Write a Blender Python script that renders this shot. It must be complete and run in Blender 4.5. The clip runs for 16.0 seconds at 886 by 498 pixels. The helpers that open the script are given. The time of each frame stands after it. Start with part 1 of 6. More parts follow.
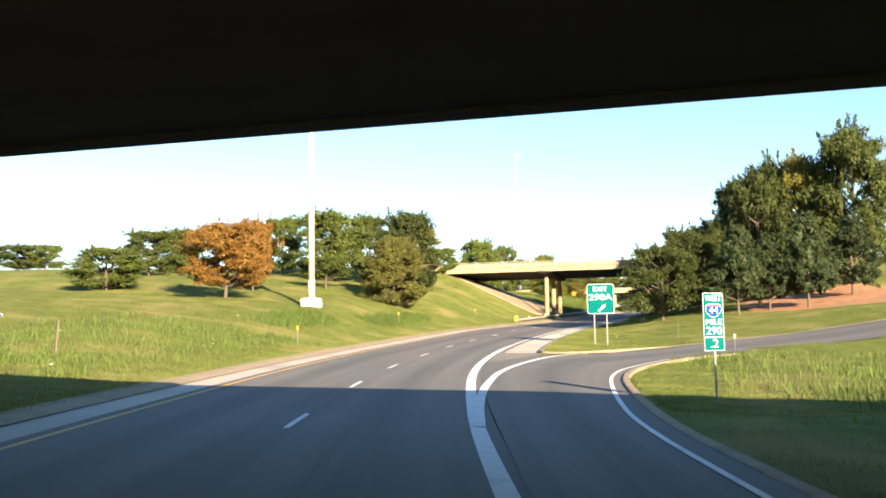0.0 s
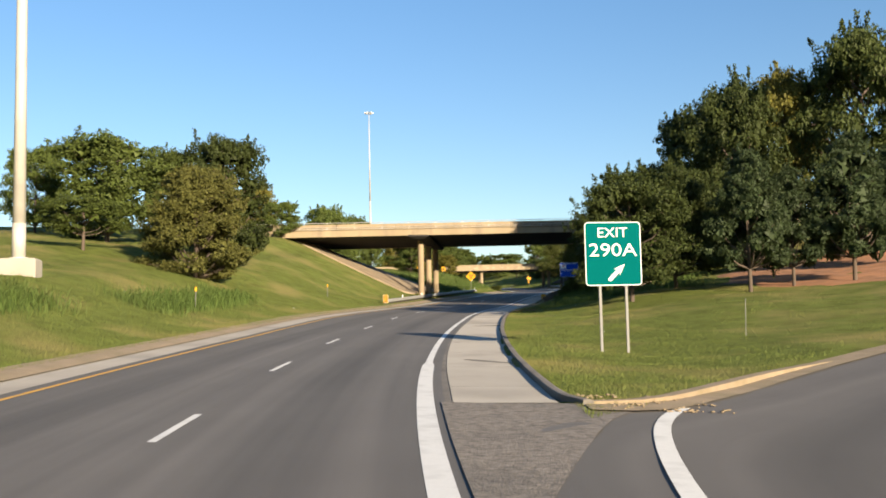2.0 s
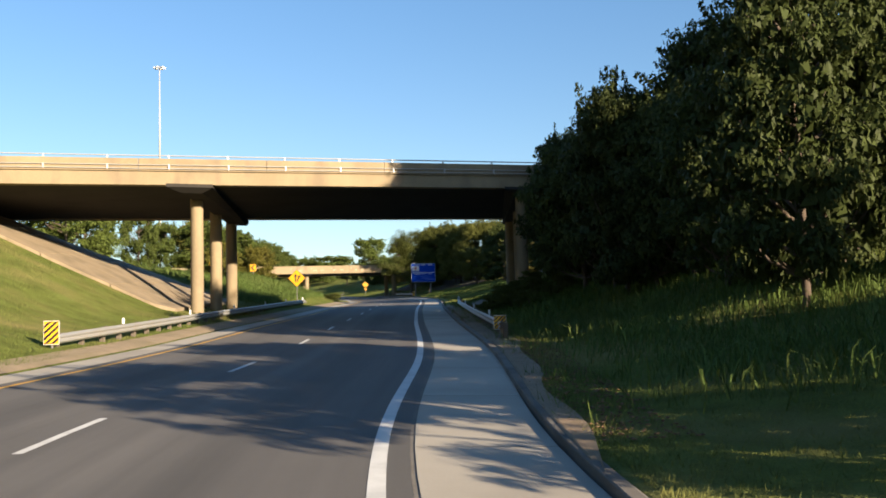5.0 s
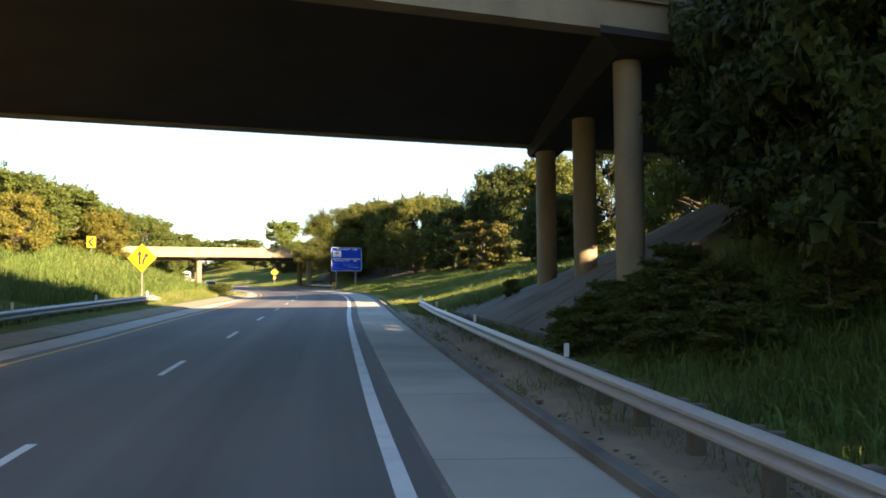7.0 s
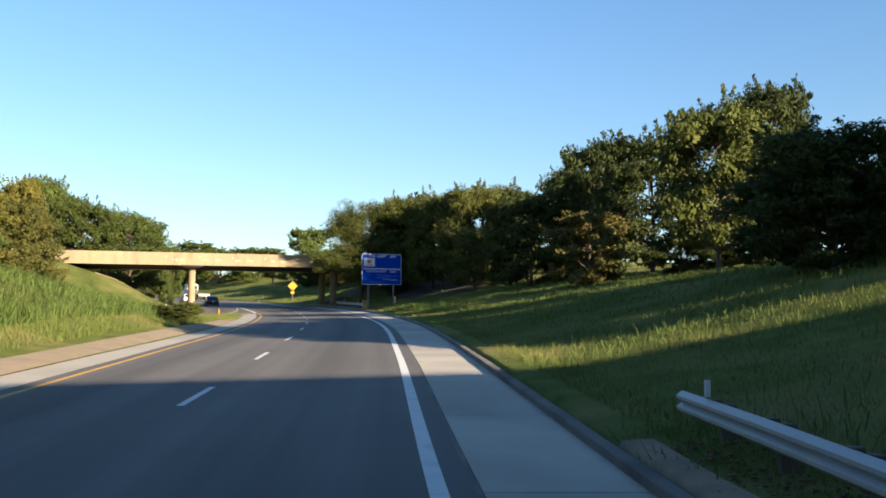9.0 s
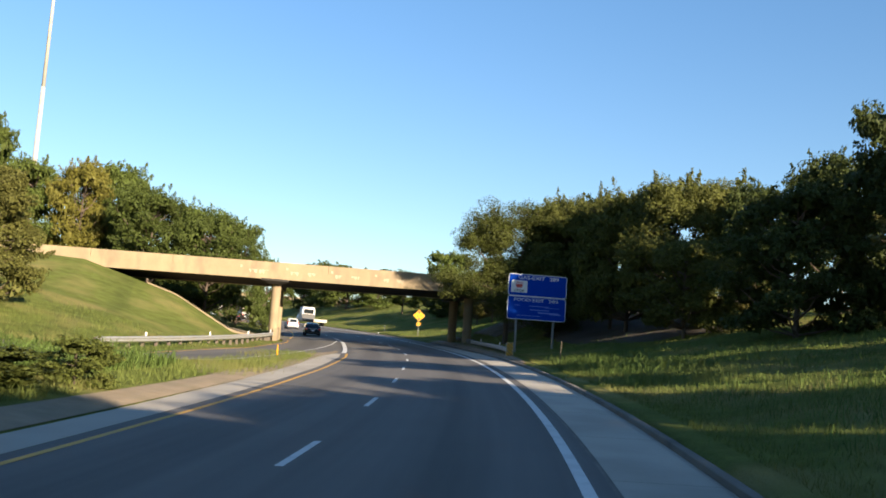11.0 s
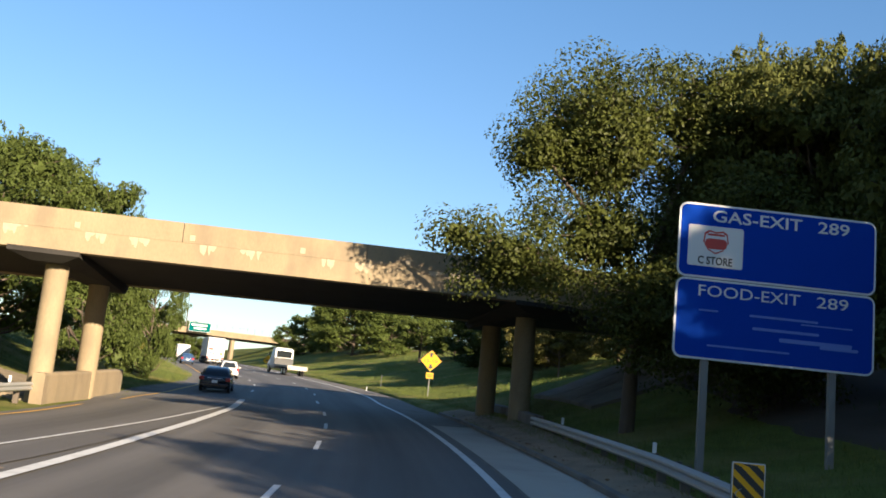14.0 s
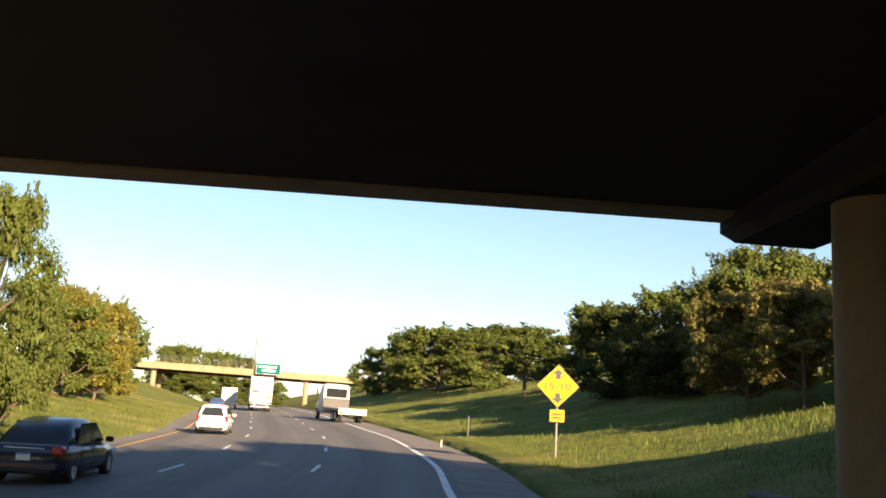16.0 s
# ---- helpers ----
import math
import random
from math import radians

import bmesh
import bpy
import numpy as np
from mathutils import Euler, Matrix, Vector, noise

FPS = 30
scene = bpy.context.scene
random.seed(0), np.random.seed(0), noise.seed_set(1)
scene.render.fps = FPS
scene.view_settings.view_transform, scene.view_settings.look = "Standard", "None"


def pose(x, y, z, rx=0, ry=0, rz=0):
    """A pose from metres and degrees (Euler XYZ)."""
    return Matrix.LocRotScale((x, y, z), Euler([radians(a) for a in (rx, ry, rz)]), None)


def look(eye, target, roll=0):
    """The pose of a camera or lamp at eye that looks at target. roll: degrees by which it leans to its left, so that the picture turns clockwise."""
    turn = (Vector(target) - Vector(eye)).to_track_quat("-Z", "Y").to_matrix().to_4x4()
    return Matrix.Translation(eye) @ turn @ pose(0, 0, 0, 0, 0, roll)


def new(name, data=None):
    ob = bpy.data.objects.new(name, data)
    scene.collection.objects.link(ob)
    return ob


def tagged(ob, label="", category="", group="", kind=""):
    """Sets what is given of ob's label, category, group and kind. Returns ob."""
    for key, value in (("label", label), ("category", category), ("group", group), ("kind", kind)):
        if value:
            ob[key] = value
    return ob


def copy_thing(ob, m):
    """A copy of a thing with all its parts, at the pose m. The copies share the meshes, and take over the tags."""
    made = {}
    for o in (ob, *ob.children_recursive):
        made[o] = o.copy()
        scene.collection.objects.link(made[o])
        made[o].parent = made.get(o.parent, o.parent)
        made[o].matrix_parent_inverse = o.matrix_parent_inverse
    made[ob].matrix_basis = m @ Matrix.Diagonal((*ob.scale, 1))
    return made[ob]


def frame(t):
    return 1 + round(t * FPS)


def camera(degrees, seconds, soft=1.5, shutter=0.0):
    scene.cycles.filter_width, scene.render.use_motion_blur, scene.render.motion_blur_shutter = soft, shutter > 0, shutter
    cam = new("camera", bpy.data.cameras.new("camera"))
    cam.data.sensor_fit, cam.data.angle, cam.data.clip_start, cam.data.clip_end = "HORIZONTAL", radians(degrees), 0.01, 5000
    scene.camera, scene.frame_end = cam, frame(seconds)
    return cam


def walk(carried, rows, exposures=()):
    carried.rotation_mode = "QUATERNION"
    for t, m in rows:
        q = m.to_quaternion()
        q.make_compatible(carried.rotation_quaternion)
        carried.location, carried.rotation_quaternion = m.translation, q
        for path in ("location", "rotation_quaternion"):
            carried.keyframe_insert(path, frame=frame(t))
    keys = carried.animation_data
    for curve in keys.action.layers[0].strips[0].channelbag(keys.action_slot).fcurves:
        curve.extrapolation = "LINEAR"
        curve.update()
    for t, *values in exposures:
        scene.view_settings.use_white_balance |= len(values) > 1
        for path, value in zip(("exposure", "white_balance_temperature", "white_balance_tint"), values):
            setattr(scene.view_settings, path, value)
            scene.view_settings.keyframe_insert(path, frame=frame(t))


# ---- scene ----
cam = camera(48.4, 16.0, soft=1.75)
# seconds, eye (x, y, z), turn (rx, ry, rz)
PATH = [
    (0, 0.457, -3.437, 2.937, 95.82, 0.84, -0.08),
    (0.5, 0.176, 7.050, 3.181, 96.24, 2.06, -2.62),
    (1, 0.170, 17.491, 3.449, 96.22, 1.67, -4.55),
    (1.5, 0.464, 27.892, 3.747, 93.76, 0.28, -6.88),
    (2, 1.083, 38.260, 4.082, 94.61, 1.18, -9.18),
    (2.5, 2.012, 48.580, 4.455, 94.47, 1.40, -11.93),
    (3, 3.253, 58.799, 4.861, 95.10, 0.15, -13.04),
    (3.5, 4.823, 68.862, 5.289, 95.24, -0.72, -14.07),
    (3.7, 5.539, 72.831, 5.464, 94.66, -0.52, -15.01),
    (5.8, 16.125, 112.455, 7.417, 95.10, 0.96, -21.51),
    (6, 17.217, 116.071, 7.601, 94.72, 0.57, -22.08),
    (6.5, 20.005, 124.993, 8.059, 94.50, 0.85, -23.61),
    (7, 22.836, 133.787, 8.512, 94.22, 0.34, -24.58),
    (7.5, 25.673, 142.492, 8.960, 94.30, 0.18, -25.60),
    (8, 28.514, 151.147, 9.409, 94.05, -0.59, -25.78),
    (8.5, 31.356, 159.772, 9.866, 95.26, -0.58, -24.42),
    (9, 34.202, 168.384, 10.349, 95.08, -0.18, -22.84),
    (9.5, 37.060, 176.993, 10.847, 94.78, -3.18, -20.09),
    (10, 39.907, 185.625, 11.342, 95.59, -2.58, -16.95),
    (10.2, 41.038, 189.087, 11.533, 95.61, -2.87, -15.44),
    (12.3, 52.597, 225.752, 13.216, 99.74, -4.30, -15.06),
    (12.5, 53.555, 229.255, 13.360, 100.02, -4.71, -15.92),
    (13, 55.841, 238.020, 13.710, 99.10, -4.92, -15.71),
    (13.5, 57.963, 246.798, 14.059, 99.16, -4.78, -14.41),
    (14, 59.901, 255.578, 14.417, 99.81, -5.49, -12.30),
    (14.5, 61.642, 264.341, 14.786, 100.03, -3.78, -9.61),
    (15, 63.202, 273.077, 15.174, 100.16, -3.80, -10.27),
    (15.2, 63.778, 276.567, 15.331, 100.10, -4.34, -9.53),
    (15.5, 64.593, 281.796, 15.567, 99.21, -4.57, -7.57),
    (16, 65.825, 290.496, 15.957, 101.57, -3.30, -6.51),
]
EXPOSURES = [(0.0, 2.5, 6750, 17), (0.3, 2.15, 6600, 17), (0.8, 1.57, 6400, 16), (3.5, 1.69, 6400, 16), (6.0, 1.78, 6600, 17), (6.5, 2.42, 7100, 18), (7.0, 2.9, 7600, 22), (7.6, 3.0, 8300, 24), (8.0, 2.12, 6900, 18), (8.3, 1.98, 6400, 16), (10.0, 1.86, 6350, 16), (14.5, 1.8, 6400, 17), (15.3, 1.8, 7000, 20), (16.0, 2.17, 7700, 24)]   # seconds, stops, kelvin, tint
walk(cam, [(t, pose(x, y, z, rx, ry, rz)) for t, x, y, z, rx, ry, rz in PATH], EXPOSURES)

# ---- light ----
SUN_AZ, SUN_EL = (0.40, -0.9165), 15.6      # where the sun stands: seen from above, and its height in degrees
_el = radians(SUN_EL)
sun_way = Vector((SUN_AZ[0] * math.cos(_el), SUN_AZ[1] * math.cos(_el), math.sin(_el))).normalized()
world = bpy.data.worlds.new("world")
scene.world = world
world.use_nodes = True
wn = world.node_tree
wn.nodes.clear()
sky = wn.nodes.new("ShaderNodeTexSky")
sky.sky_type, sky.sun_disc = "NISHITA", False
sky.sun_elevation, sky.sun_rotation = _el, math.atan2(sun_way.x, sun_way.y)
sky.air_density, sky.dust_density, sky.ozone_density, sky.altitude = 1.0, 0.3, 1.0, 200
bg = wn.nodes.new("ShaderNodeBackground")
bg.inputs["Strength"].default_value = 0.054
wo = wn.nodes.new("ShaderNodeOutputWorld")
clear = wn.nodes.new("ShaderNodeHueSaturation")     # a clean, deep blue morning sky
clear.inputs["Saturation"].default_value = 1.18
way_up = wn.nodes.new("ShaderNodeTexCoord")
split = wn.nodes.new("ShaderNodeSeparateXYZ")
height = wn.nodes.new("ShaderNodeMapRange")
height.inputs[1].default_value, height.inputs[2].default_value = 0.0, 0.5
tint = wn.nodes.new("ShaderNodeMix")               # paler towards the horizon, deeper blue overhead
tint.data_type = "RGBA"
tint.inputs[6].default_value, tint.inputs[7].default_value = (0.8, 0.84, 0.88, 1), (0.9, 1.1, 1.2, 1)
cool = wn.nodes.new("ShaderNodeVectorMath")
cool.operation = "MULTIPLY"
wn.links.new(way_up.outputs["Generated"], split.inputs[0])
wn.links.new(split.outputs[2], height.inputs[0])
wn.links.new(height.outputs[0], tint.inputs[0])
wn.links.new(sky.outputs[0], clear.inputs["Color"])
wn.links.new(clear.outputs[0], cool.inputs[0])
wn.links.new(tint.outputs[2], cool.inputs[1])
wn.links.new(cool.outputs[0], bg.inputs[0])
wn.links.new(bg.outputs[0], wo.inputs[0])
sun_data = bpy.data.lights.new("sun", "SUN")
sun_data.energy, sun_data.angle, sun_data.color = 5.0, radians(0.6), (1.0, 0.84, 0.58)
sun = new("sun", sun_data)
sun.matrix_world = look(tuple(sun_way * 300), (0, 0, 0))

# ---- materials ----
def material(name, base, rough=0.7, metal=0.0, var=0.25, scale=3.0, fine=40.0, bump=0.0, stain=None, stain_scale=0.4, stain_amount=0.5,
             island=0.0, objvar=0.0, translucent=0.0, spec=0.5, stretch=(1, 1, 1), emit=0.0, relief=0.02):
    """A node material: base colour varied by two noises, an optional stain colour, bump, and variation by piece or thing."""
    m = bpy.data.materials.new(name)
    m.use_nodes = True
    nt = m.node_tree
    n, ln = nt.nodes, nt.links
    b = n["Principled BSDF"]
    b.inputs["Roughness"].default_value, b.inputs["Metallic"].default_value = rough, metal
    b.inputs["Specular IOR Level"].default_value = spec
    tc = n.new("ShaderNodeTexCoord")
    mp = n.new("ShaderNodeMapping")
    mp.inputs["Scale"].default_value = stretch
    ln.new(tc.outputs["Object"], mp.inputs[0])

    def tex(s, detail=4.0):
        t = n.new("ShaderNodeTexNoise")
        t.inputs["Scale"].default_value, t.inputs["Detail"].default_value = s, detail
        ln.new(mp.outputs[0], t.inputs["Vector"])
        return t.outputs[0]

    def math_node(op, a, c):
        k = n.new("ShaderNodeMath")
        k.operation = op
        for i, v in enumerate((a, c)):
            if isinstance(v, (int, float)):
                k.inputs[i].default_value = v
            else:
                ln.new(v, k.inputs[i])
        return k.outputs[0]

    big, small = tex(scale), tex(fine, 6.0)
    val = math_node("ADD", math_node("MULTIPLY", big, 0.6), math_node("MULTIPLY", small, 0.4))
    val = math_node("ADD", math_node("MULTIPLY", math_node("SUBTRACT", val, 0.5), 2.2 * var), 1.0)
    if island:
        g = n.new("ShaderNodeNewGeometry")
        val = math_node("ADD", val, math_node("MULTIPLY", math_node("SUBTRACT", g.outputs["Random Per Island"], 0.5), 2 * island))
    if objvar:
        o = n.new("ShaderNodeObjectInfo")
        val = math_node("ADD", val, math_node("MULTIPLY", math_node("SUBTRACT", o.outputs["Random"], 0.5), 2 * objvar))
    mul = n.new("ShaderNodeVectorMath")
    mul.operation = "SCALE"
    mul.inputs[0].default_value = base
    ln.new(val, mul.inputs["Scale"])
    col = mul.outputs[0]
    if stain:
        ramp = n.new("ShaderNodeMapRange")
        ramp.inputs[1].default_value, ramp.inputs[2].default_value = 0.48, 0.68
        ramp.inputs[4].default_value = stain_amount
        ln.new(tex(stain_scale, 5.0), ramp.inputs[0])
        mix = n.new("ShaderNodeMix")
        mix.data_type = "RGBA"
        ln.new(ramp.outputs[0], mix.inputs[0])
        ln.new(col, mix.inputs[6])
        mix.inputs[7].default_value = (*stain, 1)
        col = mix.outputs[2]
    ln.new(col, b.inputs["Base Color"])
    if bump:
        bp = n.new("ShaderNodeBump")
        bp.inputs["Strength"].default_value, bp.inputs["Distance"].default_value = bump, relief
        ln.new(small, bp.inputs["Height"])
        ln.new(bp.outputs[0], b.inputs["Normal"])
    if emit:
        b.inputs["Emission Strength"].default_value = emit
        b.inputs["Emission Color"].default_value = (*base, 1)
    if translucent:
        tr = n.new("ShaderNodeBsdfTranslucent")
        ln.new(col, tr.inputs[0])
        mx = n.new("ShaderNodeMixShader")
        mx.inputs[0].default_value = translucent
        ln.new(b.outputs[0], mx.inputs[1])
        ln.new(tr.outputs[0], mx.inputs[2])
        ln.new(mx.outputs[0], n["Material Output"].inputs[0])
    return m


def road_material(name, base):
    """Asphalt on a sheet whose UV gives the way across and along the road in metres: aggregate, polished wheel paths, oil down the lanes, patches."""
    m = material(name, base, 0.8, var=0.2, scale=0.35, fine=45, bump=0.25, spec=0.35)
    nt = m.node_tree
    n, ln = nt.nodes, nt.links
    b = n["Principled BSDF"]
    col = b.inputs["Base Color"].links[0].from_socket
    uv = n.new("ShaderNodeUVMap")
    uv.uv_map = "along"
    sep = n.new("ShaderNodeSeparateXYZ")
    ln.new(uv.outputs[0], sep.inputs[0])

    def op(kind, a, c=0.0):
        k = n.new("ShaderNodeMath")
        k.operation = kind
        for i, v in enumerate((a, c)):
            if isinstance(v, (int, float)):
                k.inputs[i].default_value = v
            else:
                ln.new(v, k.inputs[i])
        return k.outputs[0]

    def streak(sx, sy, detail=5.0):
        mp = n.new("ShaderNodeMapping")
        mp.inputs["Scale"].default_value = (sx, sy, 1)
        ln.new(uv.outputs[0], mp.inputs[0])
        t = n.new("ShaderNodeTexNoise")
        t.inputs["Scale"].default_value, t.inputs["Detail"].default_value = 1.0, detail
        ln.new(mp.outputs[0], t.inputs["Vector"])
        return t.outputs[0]

    phase = op("MULTIPLY", op("ADD", sep.outputs[0], 2.12), 6.2832 / 4.25)
    oil = op("POWER", op("MULTIPLY", op("ADD", op("COSINE", phase), 1.0), 0.5), 6.0)
    wheel_path = op("POWER", op("MULTIPLY", op("SUBTRACT", 1.0, op("COSINE", op("MULTIPLY", phase, 2.0))), 0.5), 3.0)
    val = op("ADD", 0.62, op("MULTIPLY", streak(2.6, 0.035), 0.55))
    val = op("ADD", val, op("MULTIPLY", op("SUBTRACT", streak(0.3, 0.05), 0.5), 0.5))
    val = op("ADD", val, op("MULTIPLY", wheel_path, 0.1))
    val = op("SUBTRACT", val, op("MULTIPLY", oil, op("MULTIPLY", streak(1.2, 0.08), 0.38)))
    mul = n.new("ShaderNodeVectorMath")
    mul.operation = "SCALE"
    ln.new(col, mul.inputs[0])
    ln.new(val, mul.inputs["Scale"])
    ln.new(mul.outputs[0], b.inputs["Base Color"])
    return m


M = {
    "asphalt": road_material("asphalt", (0.1, 0.093, 0.085)),
    "asphalt_old": material("asphalt_old", (0.12, 0.107, 0.09), 0.9, var=0.9, scale=0.8, fine=18, bump=0.8, stain=(0.06, 0.055, 0.05), stain_scale=0.5),
    "chip_seal": material("chip_seal", (0.135, 0.118, 0.1), 0.95, var=1.5, scale=7, fine=26, bump=1.0, stain=(0.075, 0.068, 0.06), stain_scale=0.5),
    "concrete": material("concrete", (0.33, 0.3, 0.25), 0.85, var=0.22, scale=0.7, fine=35, bump=0.15, stain=(0.162, 0.145, 0.119), stain_scale=0.35, objvar=0.1),
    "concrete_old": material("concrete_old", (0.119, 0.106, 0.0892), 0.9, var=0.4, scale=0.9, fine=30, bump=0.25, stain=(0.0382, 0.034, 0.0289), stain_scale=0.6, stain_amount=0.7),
    "bridge": material("bridge_concrete", (0.215, 0.166, 0.1), 0.88, var=0.42, scale=0.6, fine=16, bump=0.25, stain=(0.15, 0.115, 0.075), stain_scale=0.9, stain_amount=0.75, stretch=(1, 1, 0.45)),
    "lime": material("lime_stain", (0.29, 0.24, 0.165), 0.9, var=0.35, scale=6, fine=40, stain=(0.3, 0.25, 0.18), stain_scale=4.0),
    # Bridge undersides: their deep shade is put into this near-black colour.
    "soffit_shade": material("shaded_soffit_concrete", (0.032, 0.029, 0.026), 0.95, var=0.3, scale=0.4, fine=12, bump=0.1, stain=(0.018, 0.016, 0.015), stain_scale=0.5, spec=0.2),
    "white_line": material("white_line", (0.532, 0.532, 0.513), 0.7, var=0.2, scale=1.5, fine=30, stain=(0.285, 0.285, 0.275), stain_scale=1.5),
    "yellow_line": material("yellow_line", (0.5, 0.27, 0.03), 0.7, var=0.2, scale=1.5, fine=30, stain=(0.28, 0.18, 0.06), stain_scale=1.5),
    "gravel": material("gravel", (0.21, 0.16, 0.1), 0.95, var=0.45, scale=2, fine=45, bump=0.5, stain=(0.123, 0.104, 0.0475), stain_scale=0.7),
    "ground": material("ground_grass", (0.104, 0.124, 0.03), 0.95, var=0.8, scale=1.1, fine=16, bump=1.0, relief=0.1, stain=(0.21, 0.18, 0.07), stain_scale=0.22, stain_amount=0.75, spec=0.05),
    "blade": material("grass_blade", (0.1, 0.125, 0.03), 0.75, var=0.3, scale=0.2, fine=2, island=0.35, translucent=0.3, stain=(0.2, 0.175, 0.065), stain_scale=0.22, stain_amount=0.65, spec=0.15),
    "blade_tall": material("tall_grass_blade", (0.085, 0.128, 0.0298), 0.75, var=0.3, scale=0.2, fine=2, island=0.35, translucent=0.3, stain=(0.12, 0.135, 0.045), stain_scale=0.15, stain_amount=0.5, spec=0.15),
    # Brown earth, its colour taken darker to deepen the tree shade.
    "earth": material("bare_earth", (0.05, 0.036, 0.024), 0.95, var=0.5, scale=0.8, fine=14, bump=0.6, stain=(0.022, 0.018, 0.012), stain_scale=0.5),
    "dirt": material("dirt", (0.2, 0.142, 0.088), 0.95, var=0.5, scale=1.2, fine=30, bump=0.5, stain=(0.06, 0.05, 0.028), stain_scale=0.8),
    "litter": material("dead_leaves", (0.12, 0.07, 0.035), 0.95, var=0.5, scale=1.2, fine=15, island=0.4),
    # Dirt-brown concrete, darkened to carry the shade below the decks.
    "paving_dark": material("shaded_dirty_concrete", (0.115, 0.096, 0.074), 0.95, var=0.4, scale=0.9, fine=30, bump=0.25, stain=(0.035, 0.029, 0.022), stain_scale=0.6, stain_amount=0.7),
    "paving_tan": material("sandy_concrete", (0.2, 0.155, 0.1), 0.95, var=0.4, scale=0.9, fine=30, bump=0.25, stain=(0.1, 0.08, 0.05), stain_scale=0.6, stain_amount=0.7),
    "mulch": material("mulch", (0.26, 0.12, 0.055), 0.95, var=0.5, scale=1.2, fine=15, bump=0.6, stain=(0.09, 0.05, 0.025), stain_scale=0.8),
    "leaf": material("leaf_green", (0.064, 0.085, 0.019), 0.6, var=0.25, scale=0.6, fine=4, island=0.22, objvar=0.2, translucent=0.22, spec=0.12),
    "leaf_green": material("leaf_fresh", (0.07, 0.083, 0.018), 0.6, var=0.25, scale=0.6, fine=4, island=0.22, translucent=0.2, spec=0.12),
    "leaf_light": material("leaf_light", (0.08, 0.088, 0.021), 0.6, var=0.25, scale=0.6, fine=4, island=0.25, translucent=0.22, spec=0.12),
    "leaf_mid": material("leaf_mid", (0.056, 0.066, 0.015), 0.5, var=0.2, scale=0.6, fine=4, island=0.22, translucent=0.25, spec=0.12),
    "leaf_dark": material("leaf_dark", (0.04, 0.053, 0.014), 0.6, var=0.25, scale=0.6, fine=4, island=0.22, objvar=0.2, translucent=0.22, spec=0.12),
    "leaf_yellow": material("leaf_yellow", (0.111, 0.104, 0.0204), 0.6, var=0.25, scale=0.6, fine=4, island=0.22, objvar=0.15, translucent=0.22, spec=0.12),
    "leaf_brown": material("leaf_brown", (0.105, 0.095, 0.027), 0.62, var=0.3, scale=0.5, fine=4, island=0.25, objvar=0.2, translucent=0.18, spec=0.12, stain=(0.19, 0.105, 0.035), stain_scale=0.5),
    "leaf_olive": material("leaf_olive", (0.075, 0.076, 0.019), 0.65, var=0.25, scale=0.8, fine=5, island=0.22, translucent=0.15, spec=0.12),
    "leaf_orange": material("leaf_orange", (0.15, 0.08, 0.018), 0.65, var=0.3, scale=0.5, fine=3, island=0.22, translucent=0.2, spec=0.12, stain=(0.1, 0.098, 0.024), stain_scale=0.4, stain_amount=1.0),
    "needle": material("pine_needles", (0.026, 0.04, 0.013), 0.65, var=0.25, scale=0.6, fine=4, island=0.22, objvar=0.15, translucent=0.12, spec=0.2),
    "bark": material("bark", (0.075, 0.055, 0.04), 0.95, var=0.4, scale=3, fine=20, bump=0.6, stretch=(1, 1, 0.3)),
    "steel": material("galvanised_steel", (0.15, 0.15, 0.142), 0.65, metal=0.3, var=0.15, scale=2, fine=25, stain=(0.17, 0.16, 0.14), stain_scale=1.2),
    "rail_steel": material("weathered_rail", (0.34, 0.34, 0.33), 0.5, metal=0.45, var=0.2, scale=1.5, fine=15, stain=(0.3, 0.26, 0.2), stain_scale=1.5),
    "wood_post": material("wood_post", (0.1, 0.08, 0.06), 0.9, var=0.35, scale=4, fine=30, bump=0.4, stretch=(1, 1, 0.2)),
    "sign_green": material("sign_green", (0.0, 0.078, 0.076), 0.75, var=0.08, scale=2, fine=20, spec=0.0),
    "sign_blue": material("sign_blue", (0.005, 0.038, 0.28), 0.7, var=0.08, scale=2, fine=20, spec=0.0),
    "sign_white": material("sign_white", (0.527, 0.535, 0.527), 0.6, var=0.06, scale=2, fine=20, spec=0.3),
    "sign_yellow": material("sign_yellow", (0.527, 0.255, 0.00425), 0.65, var=0.08, scale=2, fine=20, spec=0.25),
    "sign_orange": material("sign_orange", (0.72, 0.36, 0.012), 0.65, var=0.08, scale=2, fine=20, spec=0.25),
    "sign_red": material("sign_red", (0.4, 0.05, 0.04), 0.6, var=0.06, scale=2, fine=20, spec=0.3),
    "sign_black": material("sign_black", (0.015, 0.015, 0.015), 0.5, var=0.1, scale=2, fine=20),
    "sign_faded": material("sign_faded_blue", (0.1, 0.17, 0.45), 0.7, var=0.2, scale=2, fine=20, spec=0.2),
    "mast": material("mast_paint", (0.378, 0.36, 0.315), 0.55, metal=0.1, var=0.12, scale=1, fine=15, stain=(0.27, 0.243, 0.207), stain_scale=0.8),
    "white_paint": material("white_paint", (0.527, 0.527, 0.51), 0.4, var=0.1, scale=1, fine=12, stain=(0.391, 0.365, 0.332), stain_scale=0.6, stain_amount=0.4),
    "red_paint": material("red_paint", (0.5, 0.045, 0.025), 0.3, var=0.08, scale=1, fine=12),
    "black_paint": material("black_paint", (0.012, 0.014, 0.018), 0.18, var=0.1, scale=1, fine=12),
    "blue_paint": material("blue_paint", (0.03, 0.06, 0.12), 0.25, var=0.1, scale=1, fine=12),
